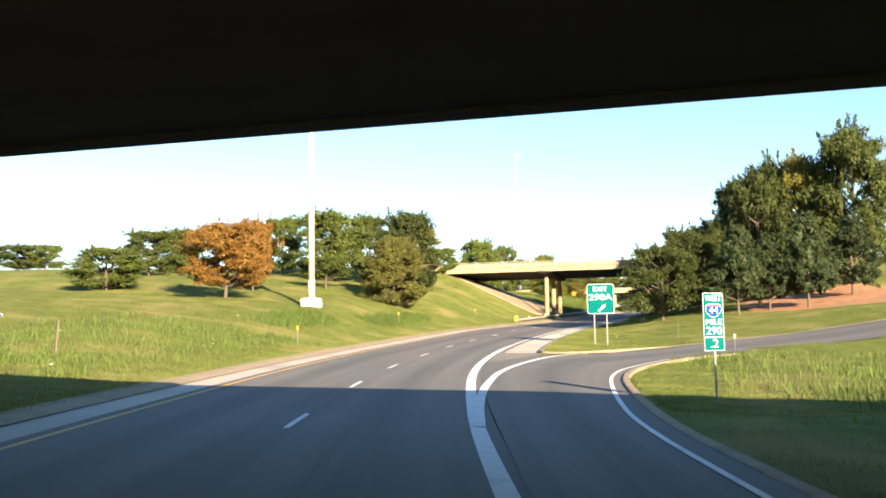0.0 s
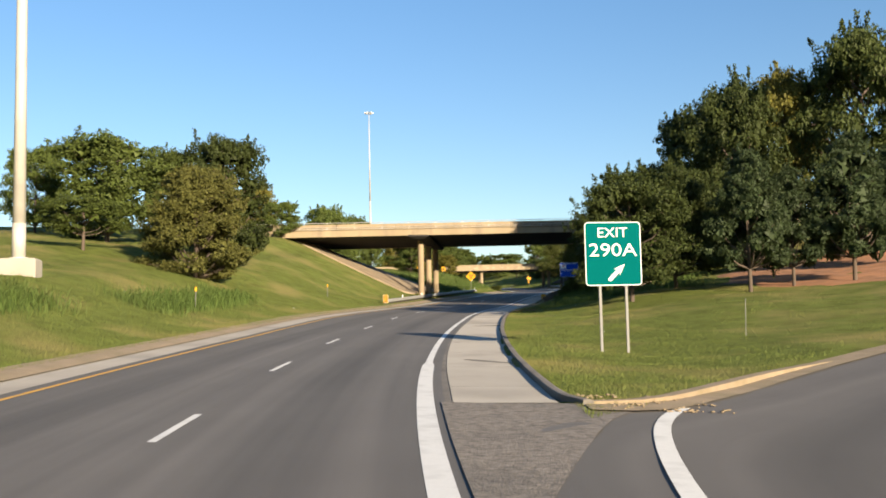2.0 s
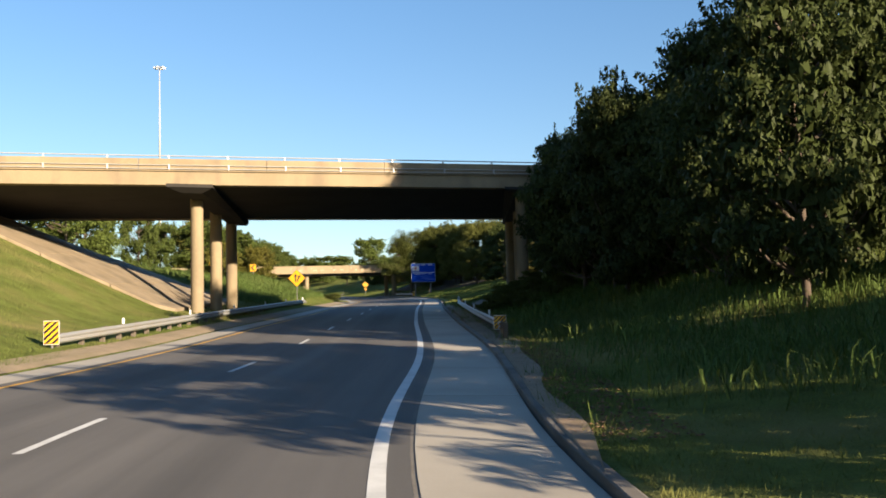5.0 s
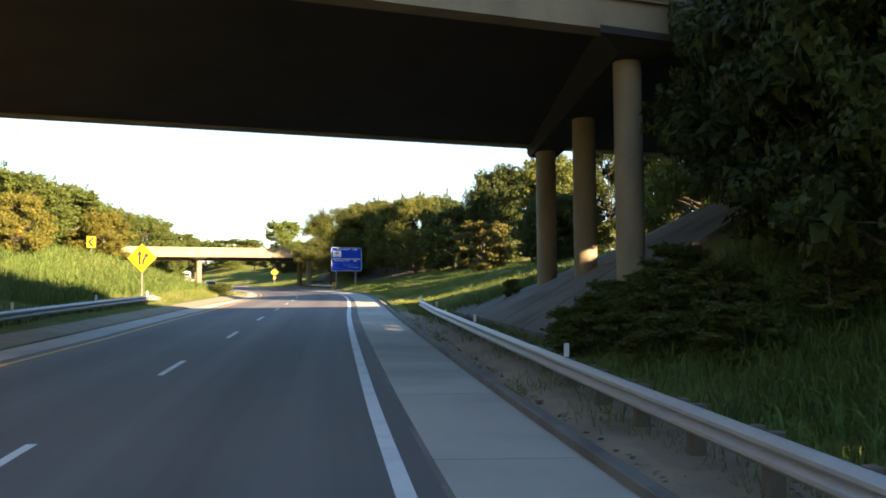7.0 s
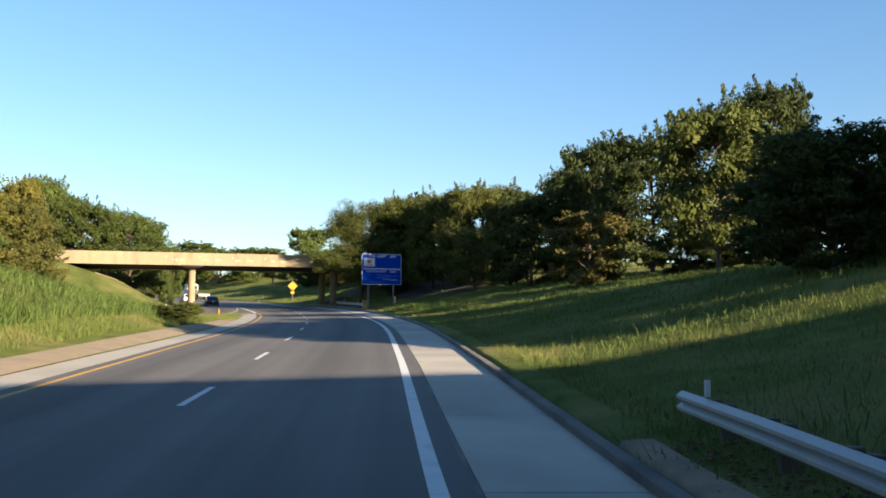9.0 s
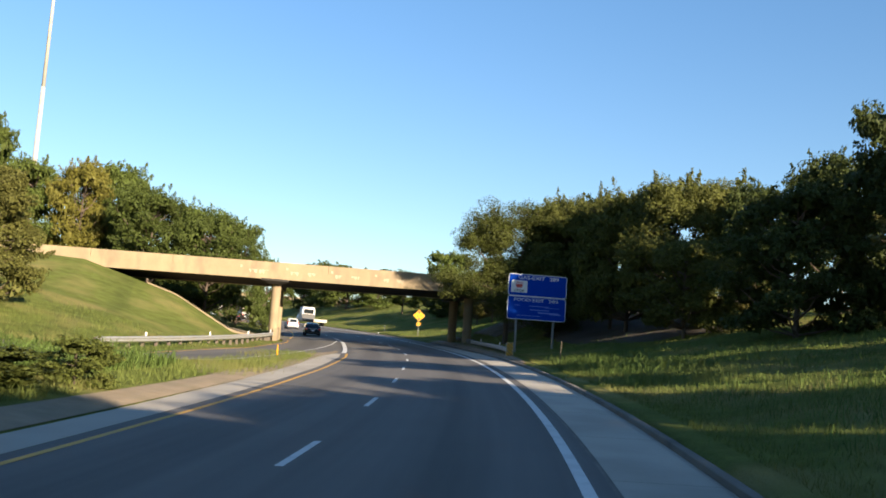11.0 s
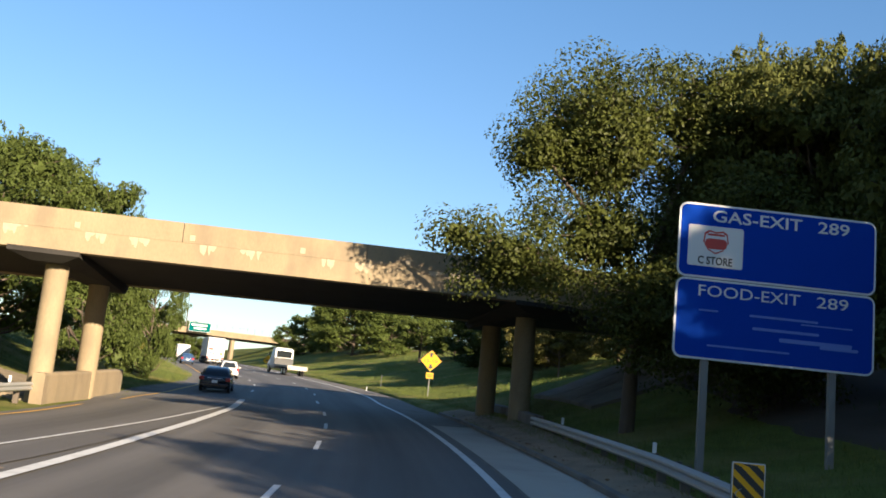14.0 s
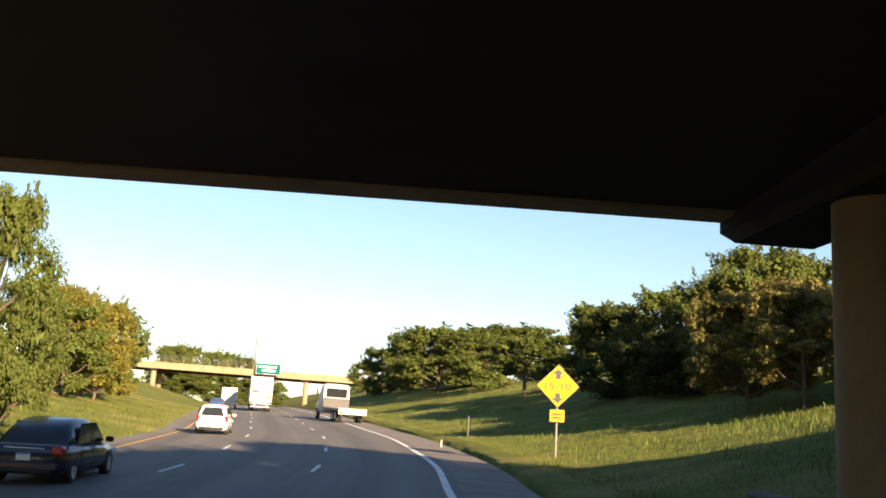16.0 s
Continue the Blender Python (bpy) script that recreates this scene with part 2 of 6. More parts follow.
    "rubber": material("rubber", (0.02, 0.02, 0.02), 0.8, var=0.2, scale=4, fine=30),
    "dark_metal": material("dark_metal", (0.05, 0.05, 0.05), 0.6, metal=0.4, var=0.2, scale=3, fine=20),
    "rim": material("wheel_rim", (0.6, 0.6, 0.6), 0.35, metal=0.8, var=0.1, scale=3, fine=20),
    "window_dark": material("car_glass", (0.015, 0.018, 0.02), 0.08, var=0.05, scale=1, fine=8),
    "tail_red": material("tail_lamp", (0.4, 0.015, 0.012), 0.25, var=0.05, scale=3, fine=20),
    "amber": material("amber_lamp", (0.7, 0.25, 0.02), 0.3, var=0.05, scale=3, fine=20),
    "plate": material("number_plate", (0.6, 0.6, 0.58), 0.5, var=0.05, scale=5, fine=30),
}

# ---- shapes ----
class Shape:
    """Vertices and faces of one mesh, from boxes, tubes, plates and sheets."""

    def __init__(self):
        self.v, self.f = [], []

    def add(self, verts, faces):
        k = len(self.v)
        self.v += [tuple(map(float, p)) for p in verts]
        self.f += [tuple(k + i for i in q) for q in faces]
        return self

    def box(self, c, s, m=None, bevel=0.0):
        x, y, z = (a / 2 for a in s)
        if bevel <= 0:
            vs = [(i * x, j * y, k * z) for k in (-1, 1) for j in (-1, 1) for i in (-1, 1)]
            fs = [(0, 2, 3, 1), (4, 5, 7, 6), (0, 1, 5, 4), (2, 6, 7, 3), (0, 4, 6, 2), (1, 3, 7, 5)]
        else:
            q = min(bevel, x * 0.9, y * 0.9, z * 0.9)
            vs, idx = [], {}
            for k in (-1, 1):
                for j in (-1, 1):
                    for i in (-1, 1):
                        for a, p in enumerate(((i * x, j * (y - q), k * (z - q)), (i * (x - q), j * y, k * (z - q)), (i * (x - q), j * (y - q), k * z))):
                            idx[i, j, k, a] = len(vs)
                            vs.append(p)
            fs = []
            for s1 in (-1, 1):
                for a, (u, w) in enumerate(((1, 2), (0, 2), (0, 1))):
                    ring = []
                    for p, r in ((-1, -1), (1, -1), (1, 1), (-1, 1)):
                        key = [0, 0, 0]
                        key[a], key[u], key[w] = s1, p, r
                        ring.append(idx[(*key, a)])
                    fs.append(tuple(ring))
            for a, (u, w) in enumerate(((1, 2), (0, 2), (0, 1))):
                for p in (-1, 1):
                    for r in (-1, 1):
                        k1, k2 = [0, 0, 0], [0, 0, 0]
                        k1[a], k2[a] = -1, 1
                        k1[u] = k2[u] = p
                        k1[w] = k2[w] = r
                        fs.append((idx[(*k1, u)], idx[(*k2, u)], idx[(*k2, w)], idx[(*k1, w)]))
            fs += [(idx[i, j, k, 0], idx[i, j, k, 1], idx[i, j, k, 2]) for k in (-1, 1) for j in (-1, 1) for i in (-1, 1)]
        c = Vector(c)
        if m is None:
            return self.add([c + Vector(p) for p in vs], fs)
        return self.add([c + m.to_3x3() @ Vector(p) for p in vs], fs)

    def tube(self, p0, p1, r0, r1=None, n=12, caps=True):
        p0, p1 = Vector(p0), Vector(p1)
        r1 = r0 if r1 is None else r1
        q = (p1 - p0).to_track_quat("Z", "Y").to_matrix()
        vs = []
        for p, r in ((p0, r0), (p1, r1)):
            vs += [p + q @ Vector((r * math.cos(6.28318 * i / n), r * math.sin(6.28318 * i / n), 0)) for i in range(n)]
        fs = [(i, (i + 1) % n, n + (i + 1) % n, n + i) for i in range(n)]
        if caps:
            fs += [tuple(range(n - 1, -1, -1)), tuple(range(n, 2 * n))]
        return self.add(vs, fs)

    def lathe(self, prof, n=16, axis="x", c=(0, 0, 0)):
        """A ring of profile points (along the axis, radius) turned about the axis."""
        vs = []
        for a, r in prof:
            for i in range(n):
                u, w = r * math.cos(6.28318 * i / n), r * math.sin(6.28318 * i / n)
                p = {"x": (a, u, w), "y": (u, a, w), "z": (u, w, a)}[axis]
                vs.append(tuple(p[k] + c[k] for k in range(3)))
        fs = [(j * n + i, j * n + (i + 1) % n, (j + 1) * n + (i + 1) % n, (j + 1) * n + i) for j in range(len(prof) - 1) for i in range(n)]
        return self.add(vs, fs)

    def plate(self, outline, y0, y1):
        """An outline in x and z, given thickness along y."""
        n = len(outline)
        vs = [(x, y0, z) for x, z in outline] + [(x, y1, z) for x, z in outline]
        fs = [tuple(range(n)), tuple(range(2 * n - 1, n - 1, -1))] + [(i, n + i, n + (i + 1) % n, (i + 1) % n) for i in range(n)]
        return self.add(vs, fs)

    def sections(self, rings, close=True):
        """Skin over rings of equally many points."""
        n = len(rings[0])
        vs = [p for r in rings for p in r]
        fs = [(j * n + i, j * n + (i + 1) % n, (j + 1) * n + (i + 1) % n, (j + 1) * n + i) for j in range(len(rings) - 1) for i in range(n)]
        if close:
            fs += [tuple(range(n - 1, -1, -1)), tuple(range((len(rings) - 1) * n, len(rings) * n))]
        return self.add(vs, fs)

    def mesh(self, name, mat, smooth=False):
        me = bpy.data.meshes.new(name)
        me.from_pydata(self.v, [], self.f)
        me.materials.append(mat)
        bm = bmesh.new()
        bm.from_mesh(me)
        if len(bm.faces) < 6000:
            bmesh.ops.recalc_face_normals(bm, faces=bm.faces)
        bm.to_mesh(me)
        bm.free()
        if smooth:
            me.polygons.foreach_set("use_smooth", [True] * len(me.polygons))
        return me


def part(name, shape, mat, parent=None, label="", smooth=False):
    """One mesh object, from a Shape or a mesh, under a thing or a part."""
    me = shape if isinstance(shape, bpy.types.Mesh) else shape.mesh(name, mat, smooth)
    ob = new(name, me)
    if parent:
        ob.parent = parent
    if label:
        ob["label"] = label
    return ob


def thing(name, m=None, label="", category="", group="", kind=""):
    ob = new(name)
    ob.empty_display_size = 0.3
    if m is not None:
        ob.matrix_basis = m
    return tagged(ob, label, category, group, kind)


def fast_mesh(name, verts, faces, mat, smooth=False):
    """A mesh from arrays, all faces with equally many corners."""
    verts, faces = np.asarray(verts, np.float32), np.asarray(faces, np.int32)
    me = bpy.data.meshes.new(name)
    me.vertices.add(len(verts))
    me.vertices.foreach_set("co", verts.ravel())
    k = faces.shape[1]
    me.loops.add(faces.size)
    me.loops.foreach_set("vertex_index", faces.ravel())
    me.polygons.add(len(faces))
    me.polygons.foreach_set("loop_start", np.arange(0, faces.size, k, dtype=np.int32))
    me.polygons.foreach_set("loop_total", np.full(len(faces), k, np.int32))
    me.materials.append(mat)
    if smooth:
        me.polygons.foreach_set("use_smooth", np.ones(len(faces), bool))
    me.update(calc_edges=True)
    return me


def along(me, faces, uv):
    """Give a sheet its way across and along the road as a UV map."""
    layer = me.uv_layers.new(name="along")
    layer.data.foreach_set("uv", np.asarray(uv, np.float32)[np.asarray(faces).ravel()].ravel())


# ---- the road's line: northing, easting and height of the right-hand edge line ----
LINE = np.array([
    (-300, -2.2, -6.4), (-60, 0.64, -0.54), (-30, 1.02, 0.18), (0, 1.33, 0.89), (20, 1.20, 1.42), (40, 1.94, 2.05), (60, 4.17, 2.80), (78, 7.39, 3.58),
    (95, 11.22, 4.39), (110, 15.2, 5.15), (125, 20.71, 5.95), (150, 28.83, 7.31), (177, 37.84, 8.76), (196, 44.45, 9.72), (225, 53.9, 11.10),
    (250, 60.36, 12.20), (270, 64.5, 13.02), (291, 67.25, 13.92), (303, 68.2, 14.46)])
AHEAD = np.array([
    (314, 68.75, 14.95), (324, 69.45, 15.42), (336, 69.5, 15.98), (348, 69.2, 16.53), (360, 68.2, 17.09), (381, 66.6, 18.06), (420, 63.2, 19.8),
    (470, 58.6, 21.8), (520, 54.0, 23.6), (600, 46.0, 26.0), (700, 35.0, 29.0), (1200, -40.0, 36.0)])
LINE = np.vstack([LINE, AHEAD])
BANK = np.array([(-300, 0.018), (100, 0.018), (135, -0.006), (190, -0.01), (215, -0.02), (250, -0.045), (300, -0.035), (330, -0.022), (1200, -0.022)])


def _dense():
    y = np.arange(-300.0, 1200.5, 1.0)
    out = []
    for c in (1, 2):
        p, q = LINE[:, 0], LINE[:, c]
        s = np.diff(q) / np.diff(p)
        t = np.r_[s[0], (s[1:] * np.diff(p)[:-1] + s[:-1] * np.diff(p)[1:]) / (p[2:] - p[:-2]), s[-1]]
        i = np.clip(np.searchsorted(p, y, side="right") - 1, 0, len(p) - 2)
        h = p[i + 1] - p[i]
        u = (y - p[i]) / h
        out.append(q[i] * (1 + 2 * u) * (1 - u) ** 2 + t[i] * h * u * (1 - u) ** 2 + q[i + 1] * u * u * (3 - 2 * u) + t[i + 1] * h * u * u * (u - 1))
    return y, out[0], out[1]


DY, DX, DZ = _dense()
DT = np.arctan(np.gradient(DX, DY))       # heading, to the right of the y axis


def line_x(y):
    return np.interp(y, DY, DX)


def plane_z(x, y):
    """Height of the road's surface, and its continuation, at a place; and the way across from the edge line."""
    x, y = np.asarray(x, float), np.asarray(y, float)
    off = (x - np.interp(y, DY, DX)) * np.cos(np.interp(y, DY, DT))
    return np.interp(y, DY, DZ) - np.interp(y, BANK[:, 0], BANK[:, 1]) * np.clip(off, -13, 7), off


def across(y, l):
    """The place l metres to the right of the edge line, square to it, beside the station y."""
    y, l = np.asarray(y, float), np.asarray(l, float)
    t = np.interp(y, DY, DT)
    return np.interp(y, DY, DX) + l * np.cos(t), y - l * np.sin(t)


def on_road(y, l, up=0.0):
    x, yy = across(y, l)
    return x, yy, plane_z(x, yy)[0] + up


# ---- ground: heights above the road's edge at growing distances from it ----
FAR = np.array([0, 2, 5, 10, 18, 30, 60, 150, 600])
RIGHT = {-300: (0, 0, 0, .1, .3, 1, 3, 6, 8), 45: (0, -.05, -.1, -.1, 0, .4, 1, 3, 5), 70: (.1, 0, -.1, .1, .6, 1.9, 3.2, 5, 6), 96: (.1, .15, .45, 1.1, 1.7, 2.8, 5, 8, 9), 106: (.1, .2, .6, 1.5, 2.3, 3.6, 5.5, 8, 9),
         122: (.1, .1, .5, 1.8, 3.4, 5.8, 7.5, 9, 9), 136: (0, -.1, 0.2, 2.5, 5.2, 7.4, 8.5, 9, 9), 144: (.05, .1, 1.0, 3.4, 6.6, 8.2, 8.8, 9, 9), 154: (.1, .5, 2.3, 4.9, 8.2, 9, 9, 9, 9), 180: (.1, .2, .9, 2.5, 4.0, 5.4, 7.0, 8.5, 9), 200: (.1, .2, .9, 2.4, 3.9, 5.4, 7, 8.5, 9), 223: (.1, .2, .8, 1.9, 3.3, 5, 7, 8, 9),
         250: (.1, .2, .6, 1.6, 3.2, 5, 7, 8, 9)}
RIGHT |= {277: (.1, .25, .6, 1.8, 4.5, 6, 7, 8, 8), 298: (.1, .5, 1.7, 4.2, 6.2, 6.5, 7, 7, 7), 326: (.1, .3, .8, 2.0, 4.5, 6.5, 8, 9, 9),
          400: (.1, .3, .8, 2, 4, 6, 8, 9, 9), 520: (.1, .3, 1, 3, 6, 7, 8, 8, 8), 1200: (.1, .3, 1, 3, 6, 7, 8, 8, 8)}
LEFT = {-300: (0, .1, .3, .5, 1, 2, 3, 5, 8), 30: (.05, .1, .3, .8, 1.6, 2.5, 4, 7, 8), 60: (.05, .2, .8, 1.8, 2.8, 3.8, 5.5, 8, 9), 88: (.05, .2, 1.0, 2.6, 3.6, 4.2, 5.5, 8, 9),
        120: (.05, .3, 1.3, 3.3, 5.3, 6.5, 8, 9, 9), 157: (.05, .3, .9, 3.4, 7.6, 8.7, 9, 9, 9), 190: (.05, .3, 1.0, 2.6, 4, 5.5, 7, 8, 9), 215: (.05, .4, 1.6, 3.2, 4.3, 5.5, 7, 8, 9),
        238: (.05, .2, .5, .8, 2.4, 4, 6, 8, 9)}
LEFT |= {256: (0, 0, 0, .1, 1.2, 3, 6, 8, 9), 275: (0, 0, 0, .7, 3, 5, 7, 8, 9), 295: (0, 0, .5, 3.4, 6, 6.5, 7, 7, 7), 326: (0, .1, .6, 1.6, 3, 5, 7, 8, 9),
         400: (0, .1, .5, 1.5, 3, 4, 5, 6, 6), 520: (0, .1, .5, 2, 4, 5, 6, 6, 6), 1200: (0, .1, .5, 2, 4, 5, 6, 6, 6)}
INNER = np.array([(-300, -8.15), (70, -8.15), (80, -8.2), (88, -8.4), (100, -8.7), (125, -8.4), (145, -7.97), (155, -7.65), (163, -7.38), (182, -7.3), (192, -7.5), (201, -7.62), (211, -7.7), (220, -7.9), (240, -8.1), (262, -8.05), (269, -8.2)])


def inner(y):
    """Way across to the yellow line along the inner shoulder."""
    return float(np.interp(y, INNER[:, 0], INNER[:, 1]))


LEFT_EDGE = np.array([(y, inner(y) - 1.65) for y in range(-300, 256, 5)] + [(275, -10.4), (300, -13.9), (312, -13.6), (330, -12.7), (344, -12.6), (356, -12.85), (380, -13.35), (420, -13.9), (1200, -13.9)])
KERB = 2.45


def profile(table, y, d):
    st = np.array(sorted(table))
    hs = np.array([table[k] for k in st])
    i = np.clip(np.searchsorted(st, y, side="right") - 1, 0, len(st) - 2)
    u = (y - st[i]) / (st[i + 1] - st[i])
    u = u * u * (3 - 2 * u)
    d = np.clip(d, 0, 599.0)
    j = np.clip(np.searchsorted(FAR, d, side="right") - 1, 0, len(FAR) - 2)
    w = (d - FAR[j]) / (FAR[j + 1] - FAR[j])
    a = hs[i, j] * (1 - w) + hs[i, j + 1] * w
    b = hs[i + 1, j] * (1 - w) + hs[i + 1, j + 1] * w
    return a * (1 - u) + b * u


def ground_z(x, y):
    z, off = plane_z(x, y)
    y = np.broadcast_to(np.asarray(y, float), np.shape(z))
    left = np.interp(y, LEFT_EDGE[:, 0], LEFT_EDGE[:, 1])
    return z + np.where(off > KERB, profile(RIGHT, y, off - KERB), np.where(off < left, profile(LEFT, y, left - off), -0.12))


def spot(x, y, up=0.0):
    return float(x), float(y), float(ground_z(x, y)) + up


def on_ramp(x, y, grow=0.0):
    """Whether a place lies on the exit ramp or on the slip road."""
    off = plane_z(x, y)[1]
    right = np.interp(y, [-30, 8, 25, 32, 36, 40, 44, 48.5, 53.4, 58, 63, 68, 73, 90], [3.5, 3.7, 4.5, 5.2, 5.7, 6.4, 7.4, 9.0, 11.2, 15.5, 23.5, 35, 50, 110]) + grow
    left = np.interp(off, [2.4, 3.0, 4, 8.2, 14.7, 21, 32, 46, 110], [53, 53.8, 55, 60.6, 68.6, 74.1, 80.6, 86.6, 110]) + grow
    exit_ramp = (off > 0.2) & (y < left) & (off < right) | (y > 45) & (y < left) & (off > 0.2) & (off < right)
    s_right = np.interp(y, [195, 210, 220, 240, 258, 275, 290], [-34, -26, -21.5, -15.2, -12.2, -9.0, -8]) + grow
    s_left = np.interp(y, [195, 210, 220, 240, 258, 275, 290], [-44, -35, -29, -21, -17, -15, -13]) - grow
    return exit_ramp | ((y > 196) & (y < 292) & (off < s_right) & (off > s_left))


def on_paving(x, y):
    off = plane_z(x, y)[1]
    return (y > 149) & (y < 175) & ((off > 4.6) & (off < 22) | (off < -13.0) & (off > -28)) & (y > 153.5) & (y < 174.5)


def relief(x, y):
    """Small humps and hollows of the turf, away from the road, the ramps and the paving."""
    x, y = np.broadcast_arrays(np.asarray(x, float), np.asarray(y, float))
    off = plane_z(x, y)[1]
    le = np.interp(y, LEFT_EDGE[:, 0], LEFT_EDGE[:, 1])
    far = np.clip(np.maximum(off - KERB - 0.6, le - off - 0.8), 0, 4) / 4
    far = far * ~(on_ramp(x, y, 0.5) | on_paving(x, y) | (y > 289) & (y < 306))
    h = np.array([0.22 * noise.noise((a * 0.13, b * 0.13, 0)) + 0.12 * noise.noise((a * 0.5, b * 0.5, 3)) for a, b in zip(x.ravel(), y.ravel())])
    return far * h.reshape(x.shape)


def turf(x, y):
    return ground_z(x, y) + relief(x, y)


def build_ground():
    ys = np.r_[np.arange(-300, -20, 20), np.arange(-20, 345, 1.5), np.arange(345, 560, 5), np.arange(560, 1201, 40)]
    r = np.r_[KERB, np.arange(2.7, 14, 0.7), np.arange(14, 40, 2), np.arange(40, 100, 10), 130, 180, 260, 400, 650]
    l = np.r_[-1, -0.97, np.arange(0.7, 14, 0.7), np.arange(14, 40, 2), np.arange(40, 100, 10), 130, 180, 260, 400, 650]
    rows = []
    for y in ys:
        t = np.interp(y, DY, DT)
        le = np.interp(y, LEFT_EDGE[:, 0], LEFT_EDGE[:, 1])
        off = np.r_[(le - l)[::-1], np.linspace(le + 2, 1.6, 4), KERB - 0.03, r]
        x = np.interp(y, DY, DX) + off / math.cos(t)
        z = ground_z(x, np.full_like(x, y))
        z = z + relief(x, np.full_like(x, y))
        ramp = on_ramp(x, np.full_like(x, y), 0.5)
        z = np.where(ramp, ground_z(x, np.full_like(x, y)) - 0.08, z)
        rows.append(np.stack([x, np.full_like(x, y), z], 1))
    n = rows[0].shape[0]
    v = np.concatenate(rows)
    i = np.arange(len(ys) - 1)[:, None] * n + np.arange(n - 1)
    f = np.stack([i, i + 1, i + n + 1, i + n], -1).reshape(-1, 4)
    ob = new("ground", fast_mesh("ground", v, f, M["ground"], True))
    tagged(ob, "rough mown grass verges and banks, patchy green and straw", "ground", kind="structure")


build_ground()


def curve(*pts):
    p = np.array(pts, float)
    return lambda y: float(np.interp(y, p[:, 0], p[:, 1]))


def strip(name, y0, y1, l0, l1, up, mat, label, step=1.5, category="road", cuts=3, thick=0.0):
    """A sheet along the road between two offsets (numbers, or functions of the station)."""
    n = max(2, int((y1 - y0) / step) + 1)
    ys = np.linspace(y0, y1, n)
    a = np.array([l0(y) if callable(l0) else l0 for y in ys])
    b = np.array([l1(y) if callable(l1) else l1 for y in ys])
    w = np.linspace(0, 1, cuts)
    l = a[:, None] * (1 - w) + b[:, None] * w
    x, yy, z = on_road(ys[:, None] * np.ones(cuts), l, up)
    v = np.stack([x, yy, z], -1).reshape(-1, 3)
    i = np.arange(n - 1)[:, None] * cuts + np.arange(cuts - 1)
    f = np.stack([i, i + 1, i + cuts + 1, i + cuts], -1).reshape(-1, 4)
    ob = new(name, fast_mesh(name, v, f, M[mat], True))
    along(ob.data, f, np.stack([l, ys[:, None] * np.ones(cuts)], -1).reshape(-1, 2))
    if label:
        tagged(ob, label, category, kind="structure")
    return ob


lane = curve((-300, -3.9), (52, -3.9), (64, -4.07), (77, -4.28), (90, -4.4), (101, -4.6), (120, -4.55), (141, -4.2), (153, -4.0), (164, -3.85), (173, -3.87), (184, -3.97), (195, -4.12), (206, -4.25), (218, -4.4), (230, -4.45), (250, -4.4), (262, -4.2), (273, -4.0), (285, -3.8), (1200, -3.8))
left_asphalt = curve(*[(y, inner(y) - 0.4) for y in range(-300, 256, 5)], (262, -9.2), (285, -9.4), (300, -13.95), (1200, -13.95))
strip("road", -250, 1100, left_asphalt, 0.4, 0.0, "asphalt", "worn grey asphalt carriageway with tyre-polished lanes", cuts=12)
shoulder_l = curve((53, 0.5), (60, 0.55), (80, 0.45), (1200, 0.42))
shoulder_r = curve((53, 2.5), (60, 2.55), (80, 2.52), (110, 2.35), (140, 2.16), (1200, 2.1))
strip("shoulder_base", 53, 600, shoulder_l, shoulder_r, 0.001, "asphalt_old", "dark worn asphalt shoulder and joint filler under the slabs", category="shoulder", cuts=3)
shoulder = tagged(new("shoulder"), "pale concrete hard shoulder of jointed slabs", "shoulder", kind="structure")
seams = [56.9] + [60.0 + 5.6 * k for k in range(43)]
for ya, yb in zip(seams, seams[1:]):
    slab_ob = strip("slab", ya + 0.012, yb - 0.012, shoulder_l, shoulder_r, 0.014, "concrete", "", cuts=4)
    slab_ob.parent = shoulder
strip("shoulder", -250, 268, curve(*[(y, inner(y) - 1.72) for y in range(-250, 260, 5)], (261, -9.9), (268, -9.0)), lambda y: inner(y) - 0.4, 0.004, "concrete", "pale concrete inner shoulder along the verge", category="shoulder")
strip("gutter", 53, 500, 0.38, shoulder_l, 0.002, "asphalt_old", "dark worn joint between asphalt and concrete", category="joint", cuts=2)

# edge lines
def wide(y):
    return float(np.interp(y, [30, 40, 66.0, 67.0], [0.16, 0.17, 0.17, 0.1]))


edge = strip("edge_line", -250, 1000, lambda y: -wide(y), lambda y: wide(y) if y < 67 else 0.1, 0.006, "white_line", "solid white edge line of the carriageway", category="road line", cuts=2, step=0.5)
strip("yellow_line", -250, 268.5, lambda y: inner(y) - 0.07, lambda y: inner(y) + 0.07, 0.006, "yellow_line", "solid yellow line along the inner shoulder", category="road line", cuts=2)
left_yellow = curve((294, -12.95), (304, -12.5), (311, -11.8), (326, -11.5), (1200, -11.5))
strip("yellow_line", 294, 1000, lambda y: left_yellow(y) - 0.07, lambda y: left_yellow(y) + 0.07, 0.006, "yellow_line", "solid yellow line along the inner shoulder", category="road line", cuts=2)
gore_edge = curve((268.5, -8.42), (282, -8.3), (292, -8.0), (298, -7.75), (307, -7.75))
strip("gore_line", 268.5, 307, lambda y: gore_edge(y) - 0.16, lambda y: gore_edge(y) + 0.16, 0.036, "white_line", "broad white line where the slip road joins", category="road line", cuts=2)
strip("shoulder", 300, 600, lambda y: np.interp(y, LEFT_EDGE[:, 0], LEFT_EDGE[:, 1]) - 0.06, lambda y: left_yellow(y) - 0.5, 0.006, "asphalt_old", "dirty worn asphalt inner shoulder beyond the overpass", category="shoulder")


def dashes(l, stations, name="lane_dash"):
    for y in stations:
        n = 3
        ys = np.linspace(y, y + 3.05, n)
        mid = l(y) if callable(l) else l
